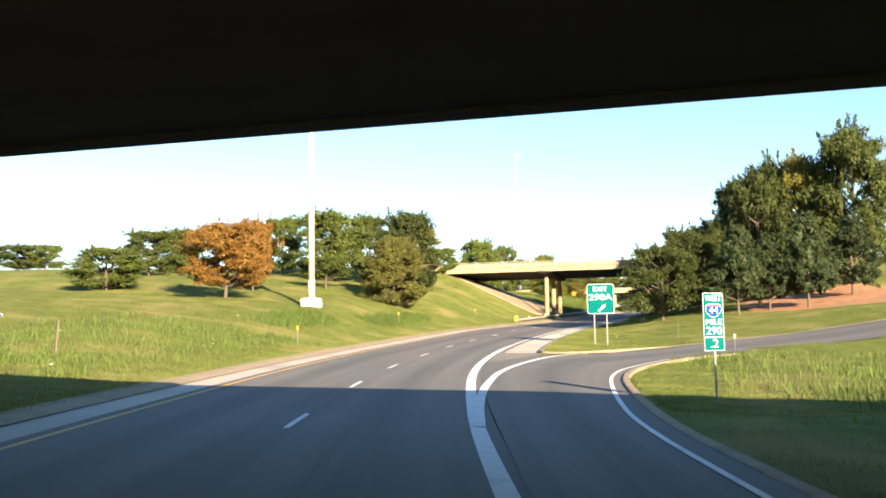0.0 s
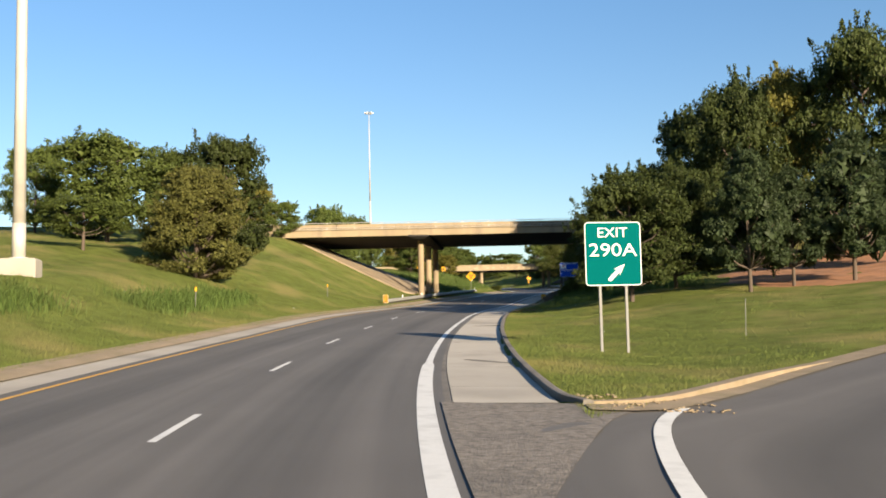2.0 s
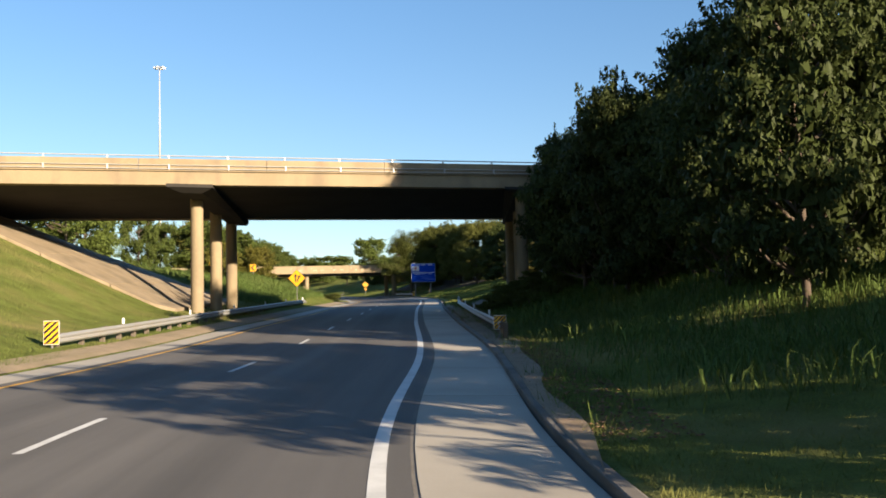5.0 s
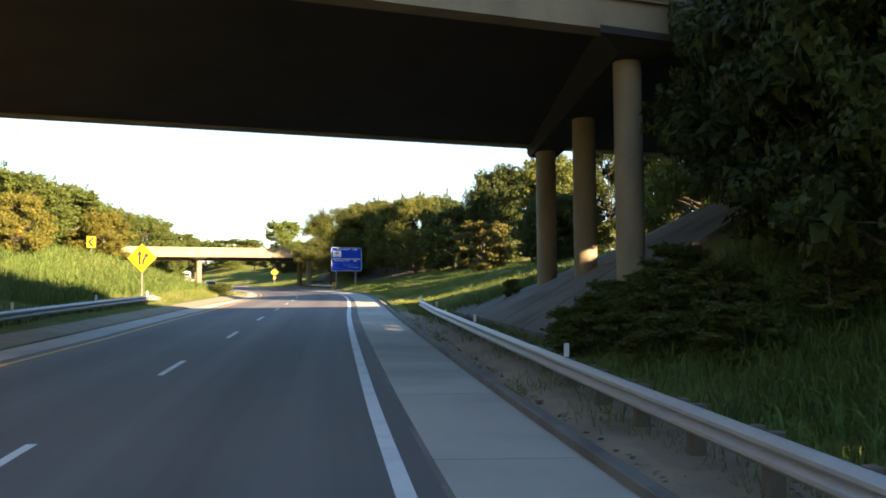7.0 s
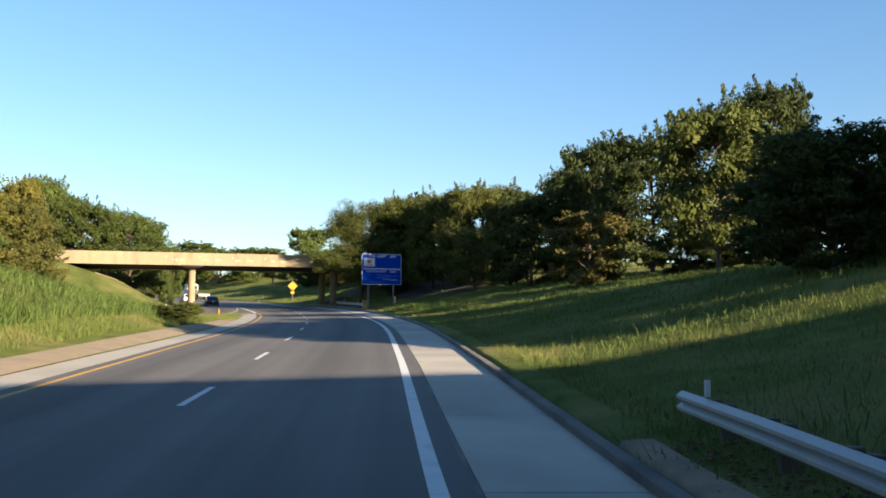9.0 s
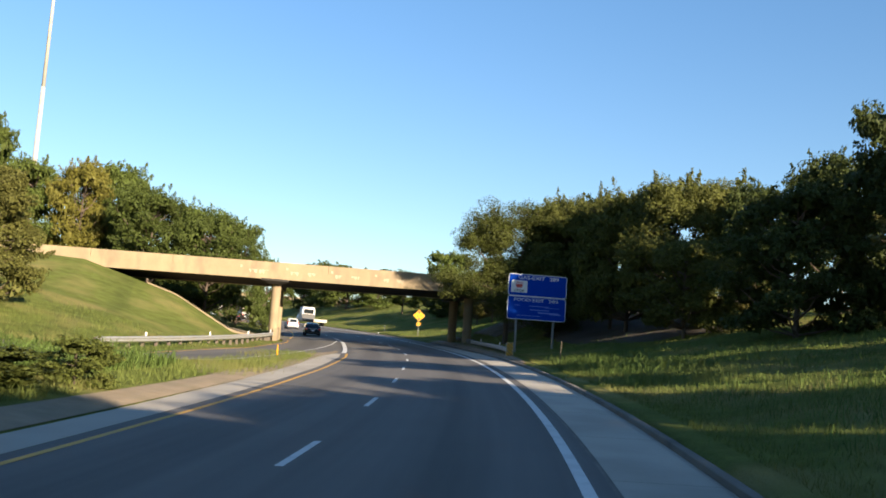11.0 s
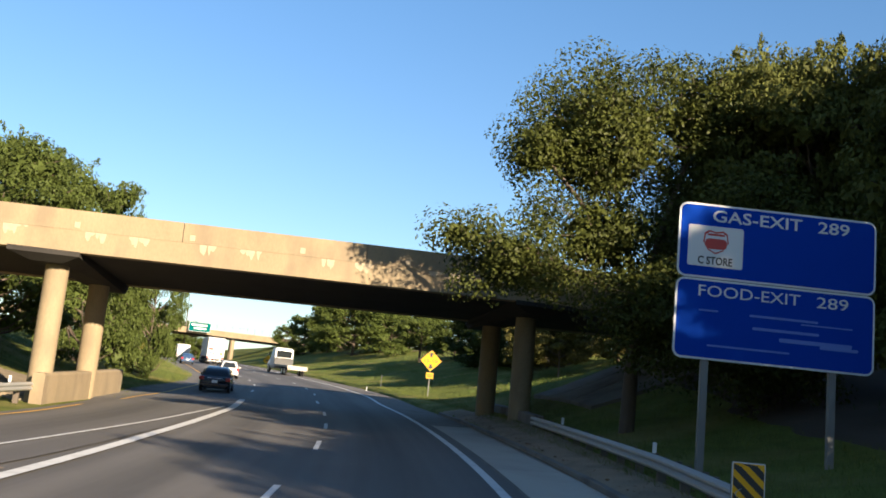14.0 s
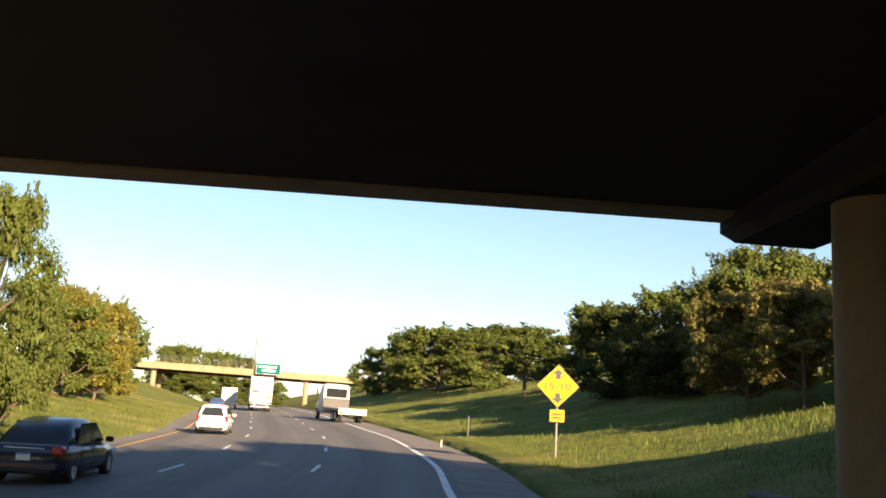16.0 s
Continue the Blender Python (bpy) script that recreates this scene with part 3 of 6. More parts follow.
        x, yy, z = on_road(np.repeat(ys, 2), np.tile([mid - 0.065, mid + 0.065], n), 0.006)
        v = np.stack([x, yy, z], 1)
        f = [(2 * i, 2 * i + 1, 2 * i + 3, 2 * i + 2) for i in range(n - 1)]
        tagged(new(name, fast_mesh(name, v, f, M["white_line"])), "white broken lane marking on asphalt", "lane marking", "lane markings", "structure")


dashes(lane, np.interp(np.arange(-3, 62), (-3, 0, 6, 9, 12, 15, 20, 23, 25, 28, 61), (-7.0, 28.7, 99.2, 131.8, 163.0, 195.0, 248.0, 280.8, 297.6, 331.0, 730.0)))
dashes(-7.75, np.arange(318.0, 700, 12.0))

# ---- exit ramp and kerbs ----
def band(name, left, right, up, mat, label, n=60, cuts=6, category="road"):
    """A sheet between two polylines of (station, offset), each walked evenly."""
    def walked(p):
        p = np.array(p, float)
        x, y = across(p[:, 0], p[:, 1])
        q = np.stack([x, y], 1)
        for _ in range(2):
            q = np.vstack([q[:1], np.stack([0.75 * q[:-1] + 0.25 * q[1:], 0.25 * q[:-1] + 0.75 * q[1:]], 1).reshape(-1, 2), q[-1:]])
        s = np.r_[0, np.cumsum(np.linalg.norm(np.diff(q, axis=0), axis=1))]
        u = np.linspace(0, s[-1], n)
        return np.stack([np.interp(u, s, q[:, 0]), np.interp(u, s, q[:, 1])], 1)
    a, b = walked(left), walked(right)
    w = np.linspace(0, 1, cuts)[None, :, None]
    g = a[:, None] * (1 - w) + b[:, None] * w
    off = plane_z(g[..., 0], g[..., 1])[1]
    z = np.maximum(ground_z(g[..., 0], g[..., 1]), np.where(off < KERB, plane_z(g[..., 0], g[..., 1])[0], -99)) + up
    v = np.concatenate([g, z[..., None]], -1).reshape(-1, 3)
    i = np.arange(n - 1)[:, None] * cuts + np.arange(cuts - 1)
    f = np.stack([i, i + 1, i + cuts + 1, i + cuts], -1).reshape(-1, 4)
    ob = new(name, fast_mesh(name, v, f, M[mat], True))
    along(ob.data, f, np.stack([np.broadcast_to(np.linspace(-4.2, 0, cuts), (n, cuts)), np.broadcast_to(np.arange(n)[:, None] * 1.2, (n, cuts))], -1).reshape(-1, 2))
    return tagged(ob, label, category, kind="structure")


def kerb(name, pts, label, width=0.22, height=0.14, mat="concrete", base=0.0):
    """A rounded kerb along (station, offset) points."""
    p = np.array(pts, float)
    far = np.maximum(1, np.ceil(np.abs(np.diff(p[:, 0])) / 8)).astype(int)
    p = np.vstack([np.linspace(p[i], p[i + 1], far[i], endpoint=False) for i in range(len(p) - 1)] + [p[-1:]])
    x, y = across(p[:, 0], p[:, 1])
    q = np.stack([x, y], 1)
    for _ in range(2):
        q = np.vstack([q[:1], np.stack([0.75 * q[:-1] + 0.25 * q[1:], 0.25 * q[:-1] + 0.75 * q[1:]], 1).reshape(-1, 2), q[-1:]])
    s = np.r_[0, np.cumsum(np.linalg.norm(np.diff(q, axis=0), axis=1))]
    u = np.linspace(0, s[-1], max(4, int(s[-1] / 1.0)))
    q = np.stack([np.interp(u, s, q[:, 0]), np.interp(u, s, q[:, 1])], 1)
    t = np.gradient(q, axis=0)
    t /= np.linalg.norm(t, axis=1)[:, None]
    nn = np.stack([t[:, 1], -t[:, 0]], 1)
    sh = Shape()
    rings = []
    for k in range(len(q)):
        z0 = float(plane_z(*q[k])[0]) + base
        ring = []
        for a, h in ((-0.5, -0.25), (-0.5, 0.55), (-0.36, 0.92), (-0.2, 1.0), (0.42, 1.0), (0.5, 0.9), (0.5, -0.25)):
            c = q[k] + nn[k] * a * width
            hh = h * height if h > 0 else h
            ring.append((c[0], c[1], z0 + hh + 0.012 * noise.noise((c[0] * 1.3, c[1] * 1.3, 7))))
        rings.append(ring)
    sh.sections(rings)
    return tagged(new(name, sh.mesh(name, M[mat])), label, "kerb", kind="structure")


ramp_left = [(-20, 0.3), (10, 0.3), (30, 0.3), (44, 0.3), (53, 0.4), (56, 3.2), (60.8, 7.4), (68.2, 13.6), (73.8, 20.0), (80.2, 31.8), (86.2, 46), (98, 80), (108, 110)]
ramp_right = [(-20, 3.6), (8, 3.85), (18, 4.15), (25, 4.75), (32, 5.45), (36, 5.95), (40, 6.65), (44, 7.6), (48.5, 9.3), (53.4, 11.4), (58, 15), (63, 23), (68, 34), (80, 65), (95, 110)]
band("ramp", ramp_left, ramp_right, 0.012, "asphalt", "grey asphalt exit ramp curving off the highway", n=90, cuts=10)
band("gore", [(47.2, 0.3), (50, 0.3), (53, 0.3), (57.0, 0.3)], [(47.2, 0.8), (49.9, 1.6), (52.5, 2.4), (54.6, 3.1), (56.2, 4.0)], 0.022, "chip_seal", "coarse brownish chip-sealed asphalt in the gore", n=14, cuts=4)


def painted(pts, width, label, name="edge_line", mat="white_line", up=0.028, n=80):
    p = np.array(pts, float)
    left = [(a, b - width / 2) for a, b in p]
    right = [(a, b + width / 2) for a, b in p]
    return band(name, left, right, up, mat, label, n=n, cuts=2, category="road line")


painted([(17, 0.03), (22, 0.14), (28, 0.4), (31, 0.6), (37.5, 1.0), (43.5, 1.75), (48.2, 2.53), (49.7, 2.8), (51.3, 3.11), (53.5, 3.62), (55.2, 4.2), (56.3, 4.75)], 0.27, "broad white line at the start of the exit ramp")
painted([(-20, 2.9), (8, 3.15), (18, 3.45), (25, 4.15), (32, 4.95), (36, 5.45), (40, 6.1), (44, 7.05), (48.5, 8.55), (52, 10.0)], 0.14, "white edge line round the exit ramp")
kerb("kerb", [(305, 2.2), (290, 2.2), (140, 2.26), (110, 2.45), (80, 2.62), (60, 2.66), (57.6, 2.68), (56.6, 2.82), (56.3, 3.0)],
     "low kerb of dark stained concrete", mat="concrete_old")
band("dirt_edge", [(56.2, 2.9), (56.6, 4.2), (59.2, 5.9), (62.4, 8.0), (68.2, 12.4), (74.3, 19.0), (80.7, 30), (86.7, 44)], [(55.4, 2.9), (55.5, 4.3), (58.3, 6.2), (61.6, 8.4), (67.4, 13), (73.6, 19.8), (80.0, 31), (86.0, 45)],
     0.05, "gravel", "strip of dirt and dead leaves along the ramp's edge", n=70, cuts=4, category="verge")
kerb("kerb", [(56.6, 3.0), (56.9, 4.3), (59.7, 6.2), (62.9, 8.4), (68.8, 13.4), (74.6, 20.4), (81.0, 31.5), (87.0, 45.5)], "worn low kerb buried in dirt and grass", width=0.4, height=0.09, mat="gravel")
kerb("kerb", [(-20, 3.65), (8, 3.9), (18, 4.2), (25, 4.8), (32, 5.5), (36, 6.0), (40, 6.7), (44, 7.7), (48.5, 9.4), (53.4, 11.6), (58, 15.8), (63, 23.8), (68, 35)],
     "crumbling low concrete kerb along the ramp", width=0.26, height=0.05, mat="gravel", base=-0.035)
jag = random.Random(8)
band("dirt_edge", [(y, 2.42) for y in range(108, 181, 4)], [(y, min(3.9, 2.6 + 0.035 * (y - 106)) + jag.uniform(-0.35, 0.25) - (0.9 if y > 174 else 0)) for y in range(108, 181, 4)],
     0.05, "dirt", "brown dirt and leaf litter under the guard rail", n=90, cuts=8, category="verge")
band("dirt_edge", [(258, 2.4), (275, 2.3), (306, 2.3)], [(258, 2.6), (268, 3.4), (290, 4.2), (306, 3.4)], 0.05, "dirt", "brown dirt under the guard rail before the overpass", n=40, cuts=6, category="verge")
band("dirt_edge", [(y, inner(y) - 2.55) for y in range(-60, 237, 8)], [(y, inner(y) - 1.5) for y in range(-60, 237, 8)],
     0.035, "gravel", "sandy dirt edge between the inner shoulder and the grass", n=300, cuts=5, category="verge")
band("dirt_edge", [(236, -11.2), (248, -14.4), (258, -13.4), (264, -12.3), (270, -10.4), (273, -9.2)], [(236, -9.65), (248, -9.7), (258, -9.7), (264, -9.6), (268, -8.9), (273, -8.8)],
     0.015, "gravel", "dry dirt and dead grass between the slip road and the shoulder", n=40, cuts=8, category="verge")
band("stain", [(68.05, 1.02), (68.1, 1.3), (67.85, 1.6), (67.4, 2.0), (66.85, 2.5)], [(67.9, 1.05), (67.45, 1.4), (67.2, 1.7), (66.95, 2.0), (66.45, 2.5)],
     0.02, "asphalt_old", "dark damp stain across the concrete shoulder", n=16, cuts=3, category="stain")
# slip road that joins from the inner side
band("slip_road", [(200, -40), (220, -28), (240, -20.5), (258, -16.6), (275, -14.6), (290, -13.4), (300, -13.4)], [(200, -33), (220, -22), (240, -15.8), (258, -12.6), (267, -10.6), (271, -8.9), (290, -8.2), (300, -8.2)],
     0.03, "asphalt", "grey asphalt slip road merging with the highway", n=60)
painted([(210, -28.5), (230, -18.9), (245, -15.0), (258, -12.5), (269.5, -11.2), (275, -10.5), (282, -9.8), (288, -9.15), (294.7, -8.6), (299, -8.1)], 0.13, "white line along the slip road", up=0.052)
painted([(215, -31), (240, -19.7), (258, -16.2), (277, -14.3), (287, -13.1), (294, -12.95)], 0.13, "yellow line along the slip road", name="yellow_line", mat="yellow_line", up=0.052)

# ---- bridges ----
def deck_frame(p0, p1, z):
    """Axes of a bridge whose south face runs from p0 to p1: along it, across it, up."""
    a = Vector((p1[0] - p0[0], p1[1] - p0[1], 0)).normalized()
    b = Vector((-a.y, a.x, 0))
    m = Matrix.Identity(4)
    m.col[0], m.col[1], m.col[2], m.col[3] = (*a, 0), (*b, 0), (0, 0, 1, 0), (p0[0], p0[1], z, 1)
    return m


def slab(sh, x0, x1, y0, y1, z0, z1, rise=0.0, bevel=0.03):
    """A long block whose ends may lie at different heights: rise is per metre along x."""
    vs = []
    for x in (x0, x1):
        d = rise * x
        vs += [(x, y0, z0 + d), (x, y1, z0 + d), (x, y1, z1 + d - 0.0), (x, y0, z1 + d)]
    sh.add(vs, [(0, 1, 2, 3), (7, 6, 5, 4), (0, 4, 5, 1), (1, 5, 6, 2), (2, 6, 7, 3), (3, 7, 4, 0)])


def bridge(label, m, x0, x1, width, depth, rise, bents, parapet=0.85, rail=True, girders=6, cap_drop=0.4, steps=True, tilt=0.0, edge_mat="bridge", proud=0.08):
    """An overpass: deck, edge beams, parapets with rails, and bents of round columns under a cross-beam. Heights count from the underside of the edge beam."""
    b = thing("bridge", m, label, "bridge")
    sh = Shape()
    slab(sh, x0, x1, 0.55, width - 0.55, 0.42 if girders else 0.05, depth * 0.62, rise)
    part("deck", sh, M["soffit_shade"], b)
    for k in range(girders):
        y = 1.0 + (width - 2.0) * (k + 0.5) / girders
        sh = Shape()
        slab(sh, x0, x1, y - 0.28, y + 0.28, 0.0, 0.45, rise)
        part("girder", sh, M["soffit_shade"], b, "concrete girder under the deck, coloured dark for shade")
    for y in (0.0, width - 0.55):
        sh = Shape()
        slab(sh, x0, x1, y, y + 0.55, 0.0, depth * 0.52, rise)
        part("edge_beam", sh, M[edge_mat], b, "concrete edge beam with water stains")
        out = y - proud if y == 0 else y + 0.1 + proud
        n = int((x1 - x0) / 6.5)
        for k in range(n):
            xa, xb = x0 + (x1 - x0) * k / n + 0.012, x0 + (x1 - x0) * (k + 1) / n - 0.012
            sh = Shape()
            slab(sh, xa, xb, out, out + 0.45, depth * 0.52, depth, rise)
            if rail:
                slab(sh, xa, xb, out - 0.03 if y == 0 else out + 0.1, out + 0.38 if y == 0 else out + 0.48, depth * 0.52, depth * 0.56, rise)
            part("parapet_panel", sh, M["bridge"], b)
        if rail:
            for zz in ((depth + 0.2, 0.035), (depth * 0.74, 0.025), (depth * 0.6, 0.025)):
                sh = Shape()
                yy = out + 0.22 if zz[0] > depth else (out - 0.07 if y == 0 else out + 0.52)
                sh.tube((x0, yy, zz[0] + rise * x0), (x1, yy, zz[0] + rise * x1), zz[1], n=8)
                part("rail", sh, M["rail_steel"], b, "grey metal rail")
            for k in range(int((x1 - x0) / 3.2)):
                x = x0 + 1 + 3.2 * k
                sh = Shape()
                sh.box((x, out + 0.22, depth + 0.09 + rise * x), (0.08, 0.08, 0.24), bevel=0.01)
                part("rail_post", sh, M["rail_steel"], b)
                sh = Shape()
                sh.box((x, out - 0.05 if y == 0 else out + 0.5, depth * 0.67 + rise * x), (0.09, 0.09, depth * 0.2), bevel=0.01)
                part("rail_bracket", sh, M["rail_steel"], b)
    for cols in bents:
        cx = sum(c[0] for c in cols) / len(cols)
        sh = Shape()
        w = 0.55
        ring = lambda yy, zz: [(cx - w, yy, zz), (cx + w, yy, zz)]
        pts = [(-0.02, 0.02), (-0.02, -0.16), (0.5, -cap_drop), (width - 0.5, -cap_drop), (width + 0.02, -0.16), (width + 0.02, 0.02)]
        a = [(cx - w - 0.7 if steps and yy in (-0.02,) else cx - w, yy, zz + rise * cx) for yy, zz in pts]
        c = [(cx + w + 0.7 if steps and yy in (-0.02,) else cx + w, yy, zz + rise * cx) for yy, zz in pts]
        skew = (cols[-1][0] - cols[0][0]) / max(1.0, cols[-1][1] - cols[0][1])
        a = [(x + skew * (y - width / 2), y, z) for x, y, z in a]
        c = [(x + skew * (y - width / 2), y, z) for x, y, z in c]
        # Cross-beams take the same near-black colour in place of real shade.
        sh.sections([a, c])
        part("cross_beam", sh, M["soffit_shade"], b, "concrete cross-beam on the columns, coloured dark for shade")
        for x, y, r in cols:
            at = m @ Vector((x, y, 0))
            foot = float(ground_z(at.x, at.y)) - 0.4 - at.z
            sh = Shape()
            n = 24
            sh.lathe([(foot, r), (foot * 0.66, r), (foot * 0.33, r), (-cap_drop + 0.02 + rise * cx, r)], n=n, axis="z", c=(x, y, 0))
            part("column", sh, M["bridge"], b, "round concrete column", smooth=True)
    for ob in b.children:
        if tilt and not ob.name.startswith("column"):
            for v in ob.data.vertices:
                v.co.z += tilt * v.co.y
    return b


b1m = deck_frame((3.6, 153.0), (36.0, 153.0), 14.9)
bridge("tan concrete road overpass on round columns with metal rails", b1m, -24, 66, 13.3, 1.43, 0.016,
       [[(14.0, 3.2, 0.37), (15.7, 8.4, 0.37), (17.2, 12.3, 0.37)], [(33.75, 1.2, 0.36), (36.1, 6.9, 0.36), (37.6, 11.8, 0.36)]], tilt=-0.0325, girders=0)
b2m = deck_frame((49.0, 293.0), (70.0, 293.0), 19.03)
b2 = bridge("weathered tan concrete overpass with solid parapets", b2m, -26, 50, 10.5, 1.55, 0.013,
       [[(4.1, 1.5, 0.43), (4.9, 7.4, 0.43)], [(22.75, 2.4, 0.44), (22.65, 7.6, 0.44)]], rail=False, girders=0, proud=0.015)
# Deck widened out of sight behind the start, so its shadow fills the road.
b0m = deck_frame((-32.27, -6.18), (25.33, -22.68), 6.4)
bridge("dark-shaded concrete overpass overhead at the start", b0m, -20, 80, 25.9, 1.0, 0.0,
       # Shade-dark colour on the edge beams here as well.
       [[(13, y, 0.42) for y in (1.0, 9.0, 17.0, 24.9)], [(40.5, y, 0.42) for y in (1.0, 9.0, 17.0, 24.9)]], rail=False, girders=0, edge_mat="soffit_shade")
b3m = deck_frame((15.0, 524), (77.0, 526), 30.9)
b3 = bridge("far pale overpass with a fence along its top", b3m, -30, 70, 12, 1.5, -0.012,
       [[(9.5, 1.0, 0.6), (9.5, 11, 0.6)], [(44.5, 1.0, 0.6), (44.5, 11, 0.6)]], rail=False, cap_drop=0.6)
for k in range(34):
    x = -2 + 2.0 * k
    sh = Shape()
    sh.tube((x, 0.3, 1.45 - 0.012 * x), (x, 0.3, 3.2 - 0.012 * x), 0.05, n=6)
    part("fence_post", sh, M["steel"], b3)
sh = Shape()
for zz in (1.9, 2.2, 2.5, 2.8, 3.15):
    sh.tube((-2, 0.3, zz + 0.024), (64, 0.3, zz - 0.77), 0.018, n=5)
part("fence_wire", sh, M["steel"], b3)

# pale patches and lime runs on the second overpass
pr = random.Random(5)
for k in range(9):
    x = 0.7 + 4.1 * k
    sh = Shape()
    sh.box((x, -0.02, 1.0 + 0.013 * x), (0.2, 0.03, 0.22), None, 0.006)
    part("patch", sh, M["lime"], b2, "small square pale patch on the parapet")
    for j in range(2):
        xx, top = x + 0.9 + 1.5 * j + pr.uniform(-0.5, 0.5), 0.79
        sh = Shape()
        for q in range(pr.randint(5, 9)):
            xc, w, h = xx + pr.uniform(-0.35, 0.35), pr.uniform(0.05, 0.13), pr.uniform(0.06, 0.4)
            t = top + 0.013 * xc
            sh = Shape()
            sh.plate([(xc - w, t), (xc + w, t), (xc + w * 0.85, t - h * 0.5), (xc + w * 0.5, t - h * 0.9), (xc + w * 0.1, t - h), (xc - w * 0.35, t - h * 0.85), (xc - w * 0.8, t - h * 0.6)], -0.006 - 0.001 * q, -0.002)
            part("lime_run", sh, M["lime"], b2, "whitish lime run below the joint")

# slope paving under the bridges
def paving(y0, y1, l0, l1, skew, label, mat="concrete_old"):
    """A dirty concrete apron laid on the bank, cut into slabs by open joints."""
    root = thing("slope_paving", None, label, "slope paving", kind="structure")
    ny, nl = max(2, int((y1 - y0) / 3.2)), max(2, int(abs(l1 - l0) / 3.0))
    for i in range(ny):
        for j in range(nl):
            sh = Shape()
            ring_t = []
            for u in (0.012, 0.35, 0.68, 0.988):
                for w in (0.012, 0.35, 0.68, 0.988):
                    l = l0 + (l1 - l0) * (j + w) / nl
                    y = y0 + (y1 - y0) * (i + u) / ny - skew * l
                    x = float(line_x(y)) + l / math.cos(float(np.interp(y, DY, DT)))
                    lift = 0.16 + 0.03 * noise.noise((x * 0.4, y * 0.4, 1)) + 0.035 * noise.noise((i * 3.1, j * 2.7, 5))
                    ring_t.append((x, y, float(ground_z(x, y)) + lift))
            fs = [(a * 4 + b, a * 4 + b + 1, a * 4 + b + 5, a * 4 + b + 4) for a in range(3) for b in range(3)]
            edge = [0, 1, 2, 3, 7, 11, 15, 14, 13, 12, 8, 4]
            k = len(ring_t)
            low = [(x, y, z - 0.5) for x, y, z in ring_t]
            sh.add(ring_t + low, fs + [(edge[q], edge[(q + 1) % 12], k + edge[(q + 1) % 12], k + edge[q]) for q in range(12)])
            part("slab", sh, M[mat], root)
    return root


paving(153.4, 173.4, 4.3, 20.5, 0.0, "dirty concrete slope paving under the overpass, coloured darker for shade", "paving_dark")
paving(155.0, 172.0, -13.4, -27.0, 0.0, "stained sandy concrete slope paving beside the columns", "paving_tan")
paving(293.0, 303.0, -14.8, -26.0, 0.1, "stained sandy concrete slope paving under the second overpass", "paving_tan")
paving(293.0, 303.0, 6.3, 17.0, 0.1, "dirty concrete slope paving under the second overpass, coloured darker for shade", "paving_dark")

# crash wall round the inner columns of the second overpass
rings = []
for y in np.linspace(292.2, 306.0, 10):
    l = -14.1 + 0.5 * (y - 287) / 19
    pts = [(float(a), float(b), float(plane_z(a, b)[0])) for a, b in (across(y, l - 0.45), across(y, l))]
    (xa, ya, za), (xb, yb, zb) = pts
    rings.append([(xa, ya, zb - 0.4), (xa, ya, zb + 1.05), (xa * 0.88 + xb * 0.12, ya * 0.88 + yb * 0.12, zb + 1.12), (xa * 0.12 + xb * 0.88, ya * 0.12 + yb * 0.88, zb + 1.12), (xb, yb, zb + 1.05), (xb, yb, zb - 0.4)])
wall = part("crash_wall", Shape().sections(rings), M["bridge"])
tagged(wall, "low tan concrete crash wall round the bridge columns", "crash wall", kind="structure")

# ---- trees ----
def leaf_cloud(rng, centres, radii, count, size, flat=0.6, droop=0.0, aspect=0.62, fine=True):
    """Many small pointed leaves gathered in clumps: arrays of vertices and faces."""
    k = rng.choice(len(centres), count, p=radii ** 2 / np.sum(radii ** 2))
    d = rng.normal(size=(count, 3))
    d /= np.linalg.norm(d, axis=1)[:, None]
    r = radii[k] * (0.45 + 0.6 * rng.random(count) ** 0.6)
    c = centres[k] + d * r[:, None] * np.array([1, 1, flat])
    nrm = d + rng.normal(size=(count, 3)) * 0.42 + np.array([0, 0, 0.35])
    nrm /= np.linalg.norm(nrm, axis=1)[:, None]
    a = np.cross(nrm, rng.normal(size=(count, 3)) + np.array([0, 0, -droop]))
    a /= np.linalg.norm(a, axis=1)[:, None]
    b = np.cross(nrm, a)
    s = size * (0.6 + 0.8 * rng.random(count))[:, None]
    if fine:
        v = np.stack([c - b * s * 0.5 + a * s * aspect, c + b * s * 1.3, c - b * s * 0.7 - a * s * aspect], 1).reshape(-1, 3)
        return v, np.arange(count * 3).reshape(-1, 3)
    v = np.stack([c - b * s, c + a * s * aspect + nrm * s * 0.12, c + b * s * 1.1, c - a * s * aspect + nrm * s * 0.12], 1).reshape(-1, 3)
    f = np.arange(count * 4).reshape(-1, 4)
    return v, f


KINDS = {  # crown from, to (shares of the height), form, boughs, leaves, leaf size, material, label
    "g": (0.1, 1.0, "round", 30, 24000, 0.0135, "leaf", "broad green leafy tree on the grassy bank"),
    "d": (0.04, 1.0, "round", 30, 24000, 0.0135, "leaf_dark", "dense dark green tree in the roadside belt"),
    "y": (0.1, 1.0, "round", 30, 24000, 0.013, "leaf_yellow", "yellowing leafy tree on the bank"),
    "o": (0.2, 1.0, "round", 30, 28000, 0.0115, "leaf_orange", "autumn orange leafy tree with a short trunk"),
    "s": (0.35, 1.0, "flat", 16, 11000, 0.015, "leaf", "small spreading tree with bare lower branches"),
    "c": (0.0, 1.0, "egg", 64, 52000, 0.0105, "leaf_olive", "rounded conical olive tree, leafy to the ground"),
    "p": (0.2, 1.0, "cone", 46, 30000, 0.0165, "needle", "dark green pine tree with a bare lower trunk"),
